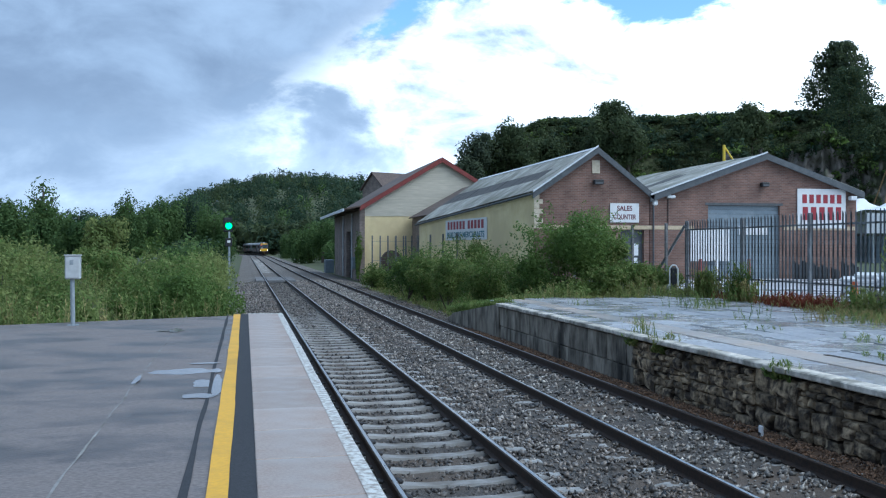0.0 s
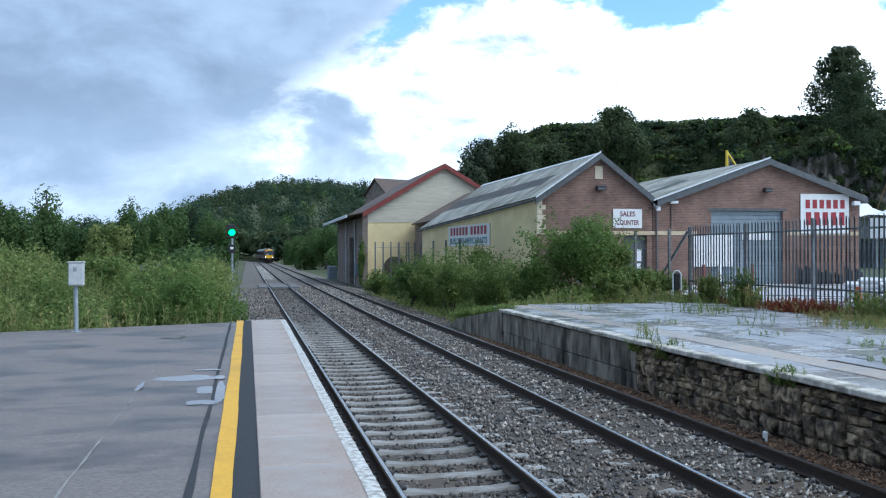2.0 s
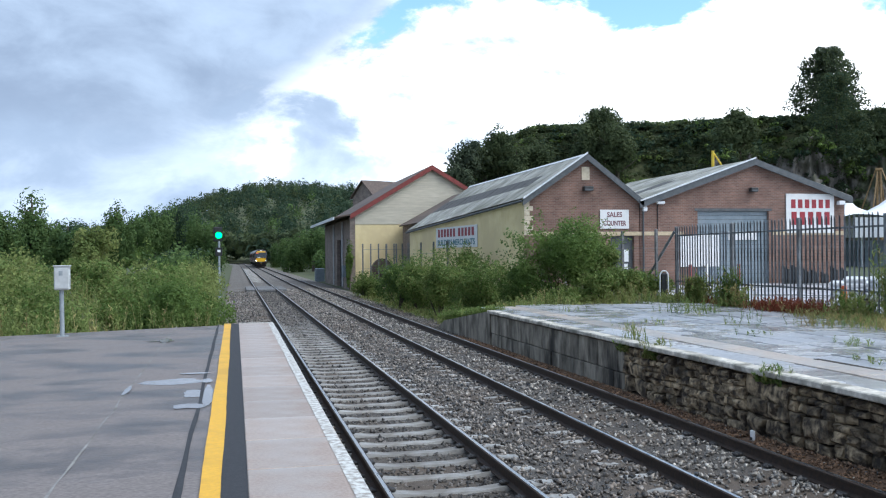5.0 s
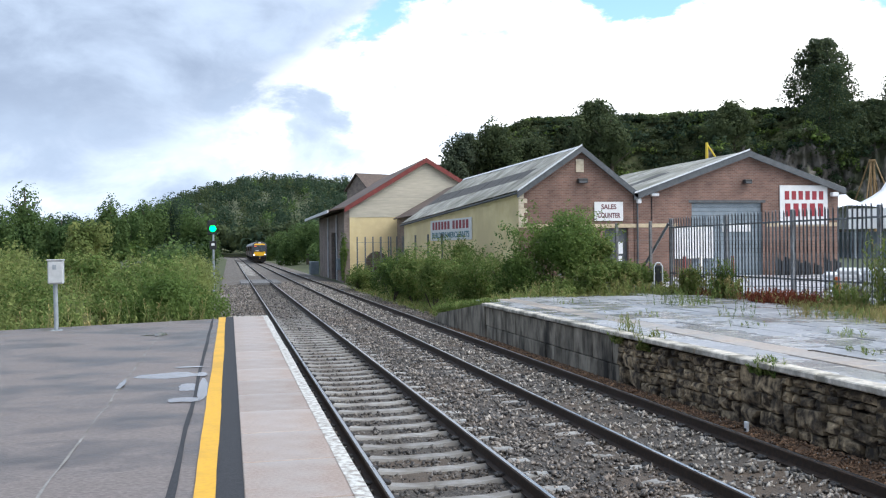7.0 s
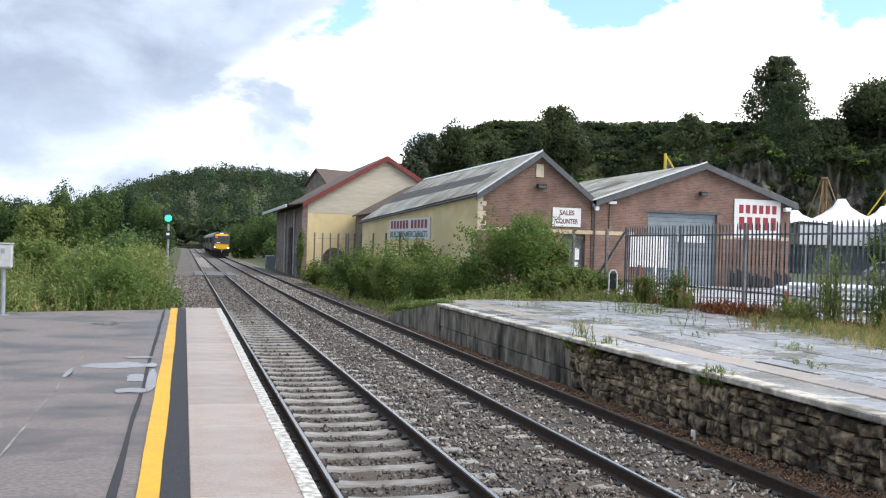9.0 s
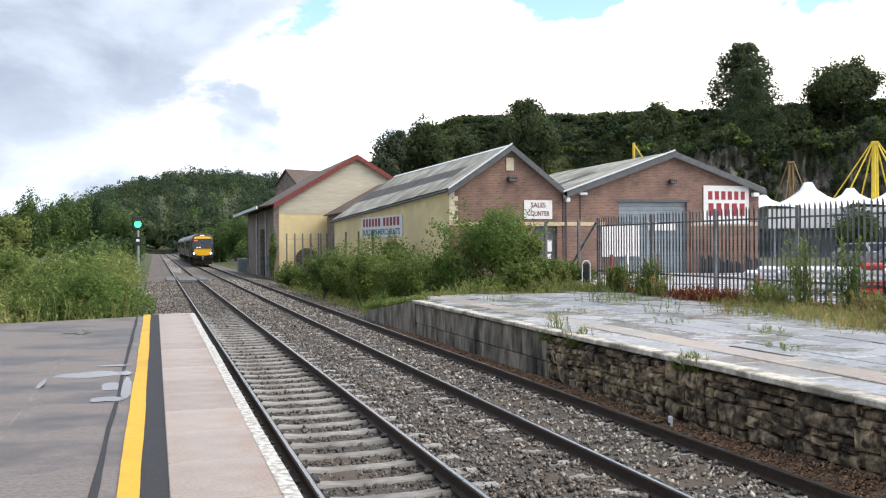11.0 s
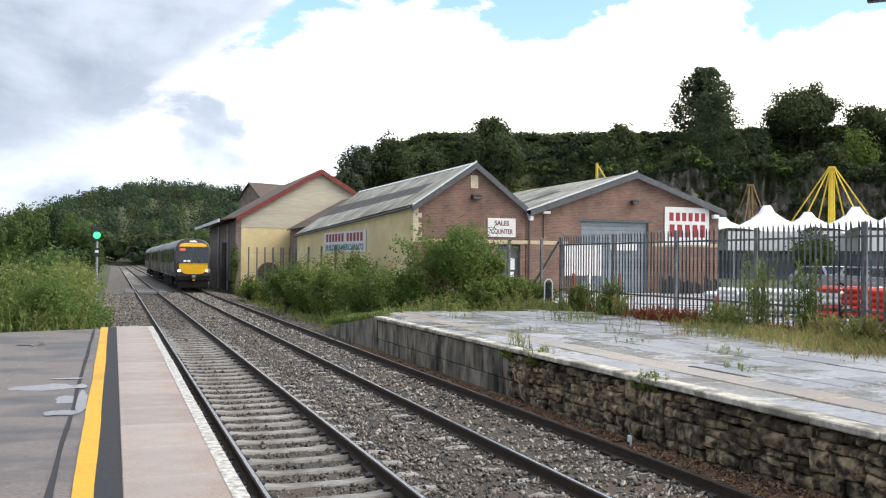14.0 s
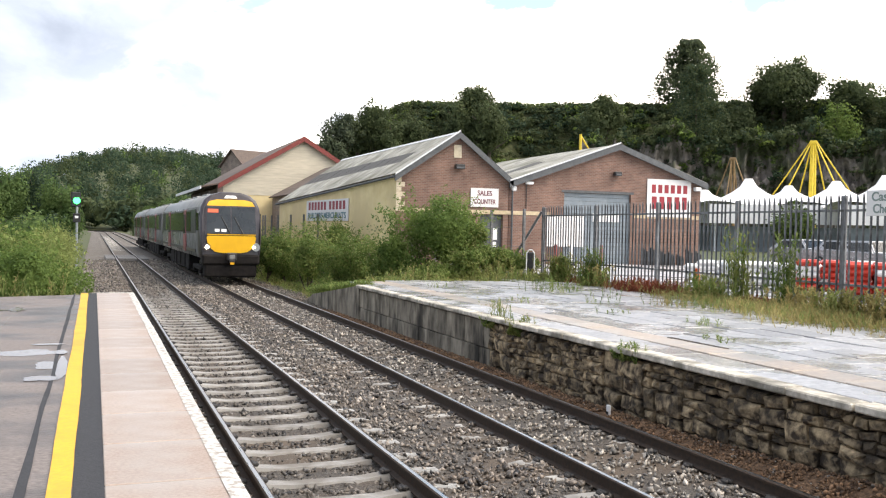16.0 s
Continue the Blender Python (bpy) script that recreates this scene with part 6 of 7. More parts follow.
        part("lid", tube((0, 0, 1.55 if lab == "blue" else 1.0), (0, 0, 1.6 if lab == "blue" else 1.05), 0.32, 0.28, 16), M["black"], b)
    for x, y in ((8.9, 99.5), (8.95, 101.5)):
        k = empty("relay_cabinet", pose(x, y, -0.3))
        tagged(k, "pale grey lineside relay cabinet beside the track", "cabinet", "lineside cabinets")
        part("body", box(-0.45, 0.45, -0.3, 0.3, 0, 1.4, 0.03), M["shutter"], k)
        part("door", box(-0.40, 0.40, -0.325, -0.302, 0.1, 1.3, 0.01), M["shutter"], k)
    # lamp above the yard, only its head in sight
    x, y = at_bearing(44.9, 23.5)
    z = height_at(14.65, 23.5)
    l = empty("street_lamp", pose(x, y, 0, 0, 0, -45))
    tagged(l, "tall grey yard lamp with a dark flat head", "street lamp")
    part("pole", tube((1.9, 0, 0.5), (1.7, 0, z + 0.1), 0.08, 0.05, 10), M["grey_post"], l)
    part("arm", tube((1.7, 0, z + 0.1), (0.3, 0, z + 0.04), 0.035), M["grey_post"], l)
    part("head", box(-0.30, 0.32, -0.12, 0.12, z - 0.06, z + 0.06, 0.03), M["black"], l)


palisade()
boundary_fence()
signal()
cabinet_on_post()
crossing()
tents()
yard_things()



# ---- plants ----
def limb_mesh(h, r, n_limbs, rnd):
    b = tube((0, 0, -0.4), (0.1, 0, h * 0.55), r, r * 0.55, 8)
    b = tube((0.1, 0, h * 0.55), (0.0, 0.1, h * 0.92), r * 0.55, r * 0.12, 6, b)
    for k in range(n_limbs):
        a, z = rnd.uniform(0, 6.28), h * rnd.uniform(0.3, 0.75)
        ln = h * rnd.uniform(0.10, 0.20)
        b = tube((0.05, 0, z), (math.cos(a) * ln, math.sin(a) * ln, z + ln * 0.7), r * 0.32, r * 0.06, 5, b)
    return b


def broad_tree(x, y, top, radius, leaf, label, n=2600, size=0.3, low=0.25, lumps=14):
    z0 = float(ground_height(x, y))
    h = top - z0
    e = empty("tree", pose(x, y, z0))
    tagged(e, label, "tree")
    rnd = random.Random(int(x * 31 + y * 17))
    part("trunk", limb_mesh(h, 0.05 * h * 0.6 + 0.06, 7, rnd), M["bark"], e)
    rz = h * (1 - low) / 2
    # many overlapping clumps of twigs round a darker heart
    p, nrm = crown_points(n, (radius * 0.9, radius * 0.9, rz), lumps, 0.6, 0.35)
    q, d = crown_points(n // 5, (radius * 0.6, radius * 0.6, rz * 0.75), 8, 0.3, 0.8)
    p, nrm = np.vstack([p, q]), np.vstack([nrm, d])
    p[:, 2] += h - p[:, 2].max()
    c = quads_object("crown", leaf_quads(p, nrm, size), [M[leaf]], e)
    return e


def fir_tree(x, y, top, base, radius, label, n=26000, size=0.27, leaf="leaf_fir", other="leaf_dark"):
    z0 = base
    h = top - z0
    e = empty("tree", pose(x, y, z0))
    tagged(e, label, "tree")
    part("trunk", tube((0, 0, -3), (0, 0, h * 0.95), 0.35, 0.05, 8), M["bark"], e)
    # clumps of twigs set round a cone, each hanging a little
    nb = 340
    u = RNG.random(nb) ** 1.3
    a = RNG.uniform(0, 6.283, nb)
    prof = np.interp(u, [0, 0.12, 0.3, 0.5, 0.7, 0.86, 1.0], [1.0, 1.0, 0.95, 0.84, 0.68, 0.50, 0.24])
    mid = radius * prof * RNG.uniform(0.15, 0.86, nb)
    rad = radius * RNG.uniform(0.12, 0.25, nb) * (0.6 + 0.4 * prof)
    k = RNG.integers(0, nb, n)
    d = RNG.normal(size=(n, 3))
    d /= np.linalg.norm(d, axis=1, keepdims=True)
    p = np.stack([np.cos(a[k]) * mid[k], np.sin(a[k]) * mid[k], u[k] * h * 0.93], -1) + d * (rad[k] * (0.6 + 0.4 * RNG.random(n) ** 0.5))[:, None] * np.array([1.0, 1.0, 0.85]) + RNG.normal(size=(n, 3)) * 0.14
    p[:, 2] += h - p[:, 2].max()
    nrm = d + RNG.normal(size=(n, 3)) * 0.45
    quads_object("crown", leaf_quads(p, nrm, size), [M[leaf], M[other]], e, (RNG.random(n) < 0.45).astype(int))


def shrub(x, y, radii, leaf, label, n=4200, size=0.085, z0=None, lumps=12, mix=None, name="shrub"):
    z0 = float(ground_height(x, y)) if z0 is None else z0
    e = empty(name, pose(x, y, z0))
    tagged(e, label, "shrub" if name == "shrub" else name)
    rnd = random.Random(int(x * 131 + y * 71))
    st = bmesh.new()
    for k in range(7):
        a, ln = rnd.uniform(0, 6.28), rnd.uniform(0.5, 1.0)
        st = tube((0, 0, -0.1), (math.cos(a) * radii[0] * 0.6 * ln, math.sin(a) * radii[1] * 0.6 * ln, radii[2] * 1.3 * ln), 0.03, 0.008, 5, st)
    part("stem", st, M["bark"], e)
    p, nrm = crown_points(n, radii, lumps, 0.45)
    p[:, 2] += radii[2] * 0.86
    # shoots that stick out of the outline
    m = n // 9
    sh = RNG.integers(0, 40, m)
    d = RNG.normal(size=(40, 3))
    d[:, 2] = np.abs(d[:, 2]) + 0.25
    d /= np.linalg.norm(d, axis=1, keepdims=True)
    q = d[sh] * np.asarray(radii) * RNG.uniform(0.6, 1.14, (m, 1)) + RNG.normal(size=(m, 3)) * 0.05
    q[:, 2] += radii[2] * 0.86
    p, nrm = np.vstack([p, q]), np.vstack([nrm, RNG.normal(size=(m, 3)) + (0, 0, 0.6)])
    keep = p[:, 2] > -0.05
    p, nrm = p[keep], nrm[keep]
    slots = (RNG.random(len(p)) < 0.42).astype(int) if mix else None
    quads_object("foliage", leaf_quads(p, nrm, size, 0.5), [M[leaf]] + ([M[mix]] if mix else []), e, slots)


def stalks(name, label, xs, ys, zs, heights, leaves, size, mats, weights, bend=0.12, slim=0.22, kind="stuff", parent=None):
    """Upright weeds: leaves set along many leaning stalks."""
    n = len(xs)
    k = np.repeat(np.arange(n), leaves)
    t = RNG.random(len(k)) ** 0.8
    lean = RNG.normal(size=(n, 2)) * bend
    a = RNG.uniform(0, 6.283, len(k))
    out = size * (0.5 + 0.8 * (1 - t))
    h = heights[k] * t
    p = np.stack([xs[k] + lean[k, 0] * h * t + np.cos(a) * out, ys[k] + lean[k, 1] * h * t + np.sin(a) * out, zs[k] + h], -1)
    # long axis outwards and up
    d = np.stack([np.cos(a), np.sin(a), RNG.uniform(0.2, 1.5, len(k))], -1)
    d /= np.linalg.norm(d, axis=1, keepdims=True)
    side = np.stack([-np.sin(a), np.cos(a), np.zeros(len(k))], -1)
    s = (size * RNG.uniform(0.6, 1.4, len(k)))[:, None]
    pts = np.stack([p - d * s, p + side * s * slim, p + d * s, p - side * s * slim], 1).reshape(-1, 3)
    # the stalks themselves
    f = np.stack([xs, ys, zs], -1)
    g = f + np.stack([lean[:, 0] * heights, lean[:, 1] * heights, heights], -1)
    w = np.stack([np.cos(a[:n] if len(a) >= n else np.zeros(n)), np.sin(a[:n] if len(a) >= n else np.zeros(n)), np.zeros(n)], -1) * 0.008
    st = np.stack([f - w, f + w, g + w * 0.4, g - w * 0.4], 1).reshape(-1, 3)
    per = RNG.choice(len(mats), n, p=weights)
    slots = np.concatenate([per[k], per])
    ob = quads_object(name, np.vstack([pts, st]), [M[m] for m in mats], parent, slots)
    if kind:
        tagged(ob, label, "weeds", kind=kind)
    return ob


def woods():
    """Woods on the valley side and over the quarry bank, as one mass of crowns."""
    def crowns(name, label, cx, cy, r, hgt, per, size, leaf_names, weights, lumps=8, lift=0.5, base=None):
        z = ground_height(cx, cy) if base is None else base
        pts, slots = [], []
        for x, y, zz, rr, hh in zip(cx, cy, z, r, hgt):
            p, nrm = crown_points(per, (rr, rr, hh * 0.5), lumps, wild=0.18)
            p += (x, y, zz + hh * lift)
            pts.append(leaf_quads(p, nrm, size * rr / r.mean()))
            slots.append(np.full(per, RNG.choice(len(leaf_names), p=weights)))
        ob = quads_object(name, np.vstack(pts), [M[l] for l in leaf_names], None, np.concatenate(slots))
        tagged(ob, label, "woodland", kind="stuff")
    n = 860
    az, r = RNG.uniform(-17, 13.5, n), 335 + 420 * RNG.random(n) ** 0.8
    r[:200] = RNG.uniform(690, 770, 200)
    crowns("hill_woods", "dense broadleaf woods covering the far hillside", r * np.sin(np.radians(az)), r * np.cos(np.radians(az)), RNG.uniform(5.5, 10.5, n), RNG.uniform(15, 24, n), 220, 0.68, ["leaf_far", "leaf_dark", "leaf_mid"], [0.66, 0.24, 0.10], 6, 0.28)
    n = 3500
    az = RNG.uniform(8.5, 49, n)
    r = np.where(np.arange(n) < 2100, 172 + 37 * RNG.random(n), RNG.uniform(190, 212, n))
    # the bare quarry face
    bare = (az > 31.5) & (r < 191) & (RNG.random(n) < 0.95)
    az, r = az[~bare], r[~bare]
    n = len(az)
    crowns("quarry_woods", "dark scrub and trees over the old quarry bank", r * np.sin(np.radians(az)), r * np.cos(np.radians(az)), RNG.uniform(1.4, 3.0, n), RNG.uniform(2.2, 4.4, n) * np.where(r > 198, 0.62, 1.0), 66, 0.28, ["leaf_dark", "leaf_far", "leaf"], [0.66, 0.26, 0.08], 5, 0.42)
    # bushes hanging over the broken edge and on the ledges of the rock
    n = 620
    az = RNG.uniform(29.5, 49.5, n)
    edge = np.arange(n) < 260
    # on the face they keep to a few overgrown clefts
    cleft = np.array([30.6, 35.4, 36.6, 39.4, 40.6, 42.4, 45.2, 46.6, 48.4])
    az = np.where(edge, az, cleft[RNG.integers(0, len(cleft), n)] + RNG.normal(size=n) * 0.55)
    e = [rock_point(a, RNG.uniform(0.9, 1.0) if q else RNG.uniform(0.25, 0.95)) for a, q in zip(az, edge)]
    crowns("ledge_scrub", "dark scrub hanging over the rock edge", np.array([p[0] for p in e]), np.array([p[1] for p in e]), np.where(edge, RNG.uniform(1.0, 2.6, n), RNG.uniform(0.7, 1.8, n)), np.where(edge, RNG.uniform(2.0, 5.0, n), RNG.uniform(1.2, 3.4, n)), 80, 0.23, ["leaf_dark", "leaf_far", "leaf"], [0.66, 0.24, 0.10], 6, 0.2, np.array([p[2] for p in e]))
    # trees both sides of the line beyond the shed
    n = 150
    y = RNG.uniform(112, 330, n)
    x = np.where(y < 292, 0, -((np.maximum(y, 292) - 292) ** 2) / 760) + RNG.uniform(12.5, 30, n) + 0.012 * (y - 110)
    crowns("lineside_trees", "green trees lining the railway cutting", x, y, RNG.uniform(2.5, 4.2, n), 4.0 + 6.5 * smooth(x, 11, 26) + RNG.uniform(0, 2, n), 400, 0.25, ["leaf_mid", "leaf_far"], [0.55, 0.45], 9, 0.4)
    n = 130
    y = RNG.uniform(80, 330, n)
    x = -((np.maximum(y, 292) - 292) ** 2) / 760 - RNG.uniform(5.5, 60, n) - 0.035 * (y - 80)
    crowns("west_trees", "green trees and scrub west of the railway", x, y, RNG.uniform(2.4, 4.2, n), RNG.uniform(3.2, 5.6, n) + 0.012 * (y - 80), 420, 0.22, ["leaf_mid", "leaf", "leaf_weed"], [0.6, 0.2, 0.2], 9, 0.42)
    # the wall of green close beside the line
    n = 85
    y = RNG.uniform(72, 300, n)
    x = -RNG.uniform(2.9, 6.5, n) - 0.008 * (y - 72) - ((np.maximum(y, 292) - 292) ** 2) / 760
    crowns("cutting_trees", "dark green trees and bushes close beside the line", x, y, RNG.uniform(1.8, 3.0, n), 2.6 + 0.016 * (y - 72) + RNG.uniform(0, 1.8, n) + 0.25 * (-x - 3.4), 300, 0.2, ["leaf_mid", "leaf_far"], [0.7, 0.3], 9, 0.42)
    n = 70
    x, y = RNG.uniform(-60, 24, n), RNG.uniform(350, 380, n)
    crowns("cutting_end_trees", "dark trees closing the bend of the line", x, y, RNG.uniform(4, 7, n), RNG.uniform(9, 15, n), 220, 0.9, ["leaf_dark", "leaf_far"], [0.7, 0.3])


def trees():
    x, y = at_bearing(35.35, 204)
    fir_tree(x, y, height_at(11.72, 204), height_at(6.4, 204), 9.3, "tall dark fir tree standing on the quarry edge")
    x, y = at_bearing(35.8, 188)
    fir_tree(x, y, height_at(10.2, 188), height_at(4.9, 188), 7.0, "broad green tree standing below the fir", 16000, 0.2, "leaf_dark", "leaf_far")
    for az, el, r, rad, leaf, lab, lo in (
        (22.6, 8.95, 188, 3.3, "leaf_dark", "upright dark tree on the bank top", -0.1), (23.4, 8.15, 182, 3.2, "leaf_dark", "dark tree on the bank", -0.2), (21.8, 8.2, 184, 3.0, "leaf_dark", "dark tree on the bank", -0.2),
        (16.35, 8.0, 186, 2.6, "leaf_dark", "thin-crowned tree on the skyline", 0.1), (15.3, 7.1, 186, 2.8, "leaf_dark", "dark tree on the skyline", 0.0), (14.3, 7.2, 184, 3.4, "leaf_fir", "flat dark spreading tree on the skyline", 0.1),
        (13.5, 6.2, 180, 3.0, "leaf_fir", "low dark spreading tree on the bank", 0.1), (17.3, 6.8, 184, 3.2, "leaf_dark", "broad dark tree on the bank", -0.2), (18.6, 6.9, 186, 3.0, "leaf_dark", "broad dark tree on the bank", -0.2),
        (30.5, 8.65, 186, 2.7, "leaf_dark", "rounded tree on the quarry edge", -0.1), (29.9, 8.0, 184, 2.4, "leaf_dark", "small tree on the quarry edge", -0.2), (40.75, 10.5, 188, 6.8, "leaf_dark", "round-headed dark tree on the quarry edge", 0.12),
        (44.4, 9.3, 186, 5.6, "leaf_dark", "spreading thin-crowned tree on the quarry", 0.1), (43.6, 7.9, 178, 4.0, "leaf", "bright green tree on the quarry bank", 0.0), (47.2, 9.0, 184, 5.0, "leaf_dark", "dark tree on the bank", 0.0),
        (38.3, 7.9, 184, 3.2, "leaf_dark", "dark tree on the bank", 0.0), (37.0, 8.0, 182, 3.2, "leaf_dark", "dark tree below the fir", 0.0)):
        broad_tree(*at_bearing(az, r + (2 if az < 33 else 9)), height_at(el, r + (2 if az < 33 else 9)), rad * (1.55 if az < 33 else 1.2), leaf, lab, 4600 if az < 33 else 6200, 0.30, 0.34 if az < 33 else lo - 0.2, 40)
    for az, el, r, rad, lab in ((40.1, 10.0, 198, 7.0, "dense dark tree on the quarry edge"), (41.4, 9.9, 199, 7.0, "dense dark tree on the quarry edge")):
        broad_tree(*at_bearing(az, r), height_at(el, r), rad, "leaf_dark", lab, 6000, 0.29, 0.15, 30)
    for az, el, r, rad, leaf, lab in (
        (-11.3, 4.0, 105, 3.4, "leaf_mid", "rounded green tree beyond the meadow"), (-12.9, 2.9, 100, 2.4, "leaf_mid", "green tree beyond the meadow"), (-6.75, 3.4, 112, 2.3, "leaf_mid", "upright green tree beyond the meadow"),
        (-4.6, 3.05, 122, 2.6, "leaf_mid", "light green tree by the meadow"), (-5.6, 2.8, 118, 3.0, "leaf_mid", "green tree beyond the meadow"), (-3.9, 3.25, 128, 3.2, "leaf_mid", "green tree by the line"), (-2.8, 3.1, 130, 3.2, "leaf_mid", "green tree by the line"), (-8.6, 2.3, 110, 3.0, "leaf_far", "dark green tree beyond the meadow"), (-10.0, 2.3, 112, 3.0, "leaf_mid", "green tree beyond the meadow"), (-13.6, 3.2, 100, 2.8, "leaf_mid", "green tree beyond the meadow"), (-3.3, 3.2, 126, 2.6, "leaf_far", "green tree by the line"), (-2.2, 2.7, 120, 2.4, "leaf_mid", "light green tree by the meadow"), (-9.4, 2.1, 95, 2.5, "leaf_mid", "low green tree in the meadow"),
        (-7.9, 2.0, 92, 2.3, "leaf_weed", "low light green tree"), (-1.3, 2.2, 118, 2.0, "leaf_mid", "light green tree by the line")):
        broad_tree(*at_bearing(az, r), height_at(el, r), rad * 1.12, leaf, lab, 4800, 0.16, -0.15, 22)
    for az, el, r, rad, lab in ((3.85, 1.5, 165, 3.0, "rounded bush beside the line"), (3.1, 1.2, 200, 2.8, "rounded green bush beside the line"), (2.5, 0.85, 240, 2.6, "low green bush beside the line"), (4.7, 2.0, 158, 3.4, "green tree behind the shed")):
        broad_tree(*at_bearing(az, r), height_at(el, r), rad * 1.2, "leaf_mid", lab, 4500, 0.17, -0.35, 22)


def shrubs():
    # by the end of the platform in use
    shrub(-1.75, 25.0, (1.5, 1.3, 1.30), "leaf", "dense green bush by the platform end", 12000, 0.046, mix="leaf")
    shrub(-0.75, 26.3, (0.95, 1.0, 0.95), "leaf", "dense green bush beside the track", 7500, 0.046, mix="leaf")
    shrub(-2.9, 27.0, (1.3, 1.3, 1.2), "leaf_weed", "light green bush in the weeds", 7000, 0.052, mix="leaf")
    for x, y, rr, hz, leaf, mx in ((-3.9, 22.6, 0.95, 0.95, "leaf_weed", "leaf"), (-5.3, 22.2, 1.1, 1.0, "leaf_weed", "leaf_weed"), (-6.9, 21.9, 1.2, 0.95, "leaf", "leaf"), (-8.6, 21.2, 1.1, 1.0, "leaf", "leaf_dark"), (-10.4, 20.9, 1.2, 1.05, "leaf", "leaf_dark"),
                                   (-4.6, 25.0, 1.3, 1.3, "leaf_weed", "leaf"), (-6.6, 25.2, 1.4, 1.4, "leaf_weed", "leaf_weed"), (-8.8, 25.0, 1.4, 1.45, "leaf", "leaf"), (-10.8, 24.8, 1.4, 1.5, "leaf", "leaf_weed"), (-5.5, 28.5, 1.5, 1.45, "leaf_weed", "leaf"), (-8.0, 29.0, 1.6, 1.5, "leaf_weed", "leaf_weed")):
        shrub(x, y, (rr, rr, hz), leaf, "pale leafy bush by the platform end", 4600, 0.051, mix=mx)
    rnd = random.Random(21)
    for k in range(26):
        az = rnd.uniform(-16, -1.2)
        r = rnd.uniform(30, 78)
        x, y = at_bearing(az, r)
        if x > -1.6 - 0.01 * r:
            continue
        el = -0.15 + 0.8 * smooth(-az, 4, 15) + rnd.uniform(-0.6, 0.1)
        top = height_at(float(el), r)
        z0 = float(ground_height(x, y))
        hz = max((top - z0) / 1.86, 0.6)
        rad = rnd.uniform(1.0, 1.9)
        shrub(x, y, (rad, rad, hz), rnd.choice(["leaf", "leaf_weed", "leaf_weed", "leaf_weed"]), "green bush in the overgrown meadow", 3000, 0.062 + r * 0.0005, mix=rnd.choice(["leaf", "leaf_weed"]))
    for x, y, rr, hz in ((-1.3, 29.5, 1.1, 1.25), (-1.6, 33.0, 1.3, 1.35), (-1.5, 37.0, 1.3, 1.3), (-1.8, 41.5, 1.4, 1.35), (-1.9, 46.5, 1.4, 1.35), (-2.0, 52.0, 1.5, 1.4), (-2.1, 57.5, 1.4, 1.45), (-2.3, 64.0, 1.5, 1.5)):
        shrub(x, y, (rr, rr, hz), "leaf_weed", "leafy green bush beside the track", 4400, 0.058, mix="leaf_weed")
    # by the old platform's end and in front of the yard
    for x, y, rr, hz, leaf, mx, lab in (
        (11.3, 31.6, 1.95, 1.92, "leaf", "leaf", "large green bush before the brick wall"), (12.8, 32.3, 1.5, 1.55, "leaf", "leaf_weed", "green bush before the brick wall"),
        (10.4, 33.6, 1.3, 1.15, "leaf", "leaf_weed", "green bush beside the ramp"), (9.5, 36.0, 1.4, 1.45, "leaf", "leaf_weed", "green bush beside the ramp"), (8.7, 39.6, 1.45, 1.52, "leaf_weed", "leaf", "light green bush by the line"),
        (8.6, 43.5, 1.5, 1.55, "leaf", "leaf_weed", "light green bush by the line"), (8.2, 47.0, 1.4, 1.5, "leaf", "leaf_mid", "green bush by the line"), (7.95, 57.5, 1.1, 0.95, "leaf", "leaf_weed", "low green bush by the line"),
        (8.6, 60.0, 1.2, 0.95, "leaf", "leaf_weed", "low green bush by the line"), (12.1, 29.9, 0.8, 0.62, "leaf_weed", "leaf", "low pale weed clump"), (13.4, 30.6, 0.9, 0.6, "leaf_weed", "leaf", "low pale weed clump"),
        (10.9, 29.6, 0.8, 0.55, "leaf_weed", "leaf", "low pale weed clump"), (9.7, 31.0, 0.9, 0.6, "leaf_weed", "leaf", "low pale weed clump"), (14.3, 30.4, 0.8, 0.5, "leaf_weed", "leaf", "low pale weed clump"), (9.0, 50.5, 1.3, 1.2, "leaf", "leaf_weed", "green bush by the line"), (10.6, 44.0, 1.5, 1.55, "leaf", "leaf_weed", "green bush below the cream wall"), (8.3, 34.0, 0.8, 0.5, "leaf_weed", "leaf", "low weeds on the ramp")):
        shrub(x, y, (rr, rr, hz), leaf, lab, int(3700 + 2100 * rr * hz), 0.058, mix=mx)
    shrub(*at_bearing(41.35, 80), (2.0, 1.9, 2.15), "leaf", "rounded green tree before the tents", 6000, 0.12, z0=1.2, mix="leaf_dark")
    shrub(9.1, 75.2, (0.35, 0.3, 2.2), "leaf", "dark ivy growing up the shed corner", 1500, 0.12)


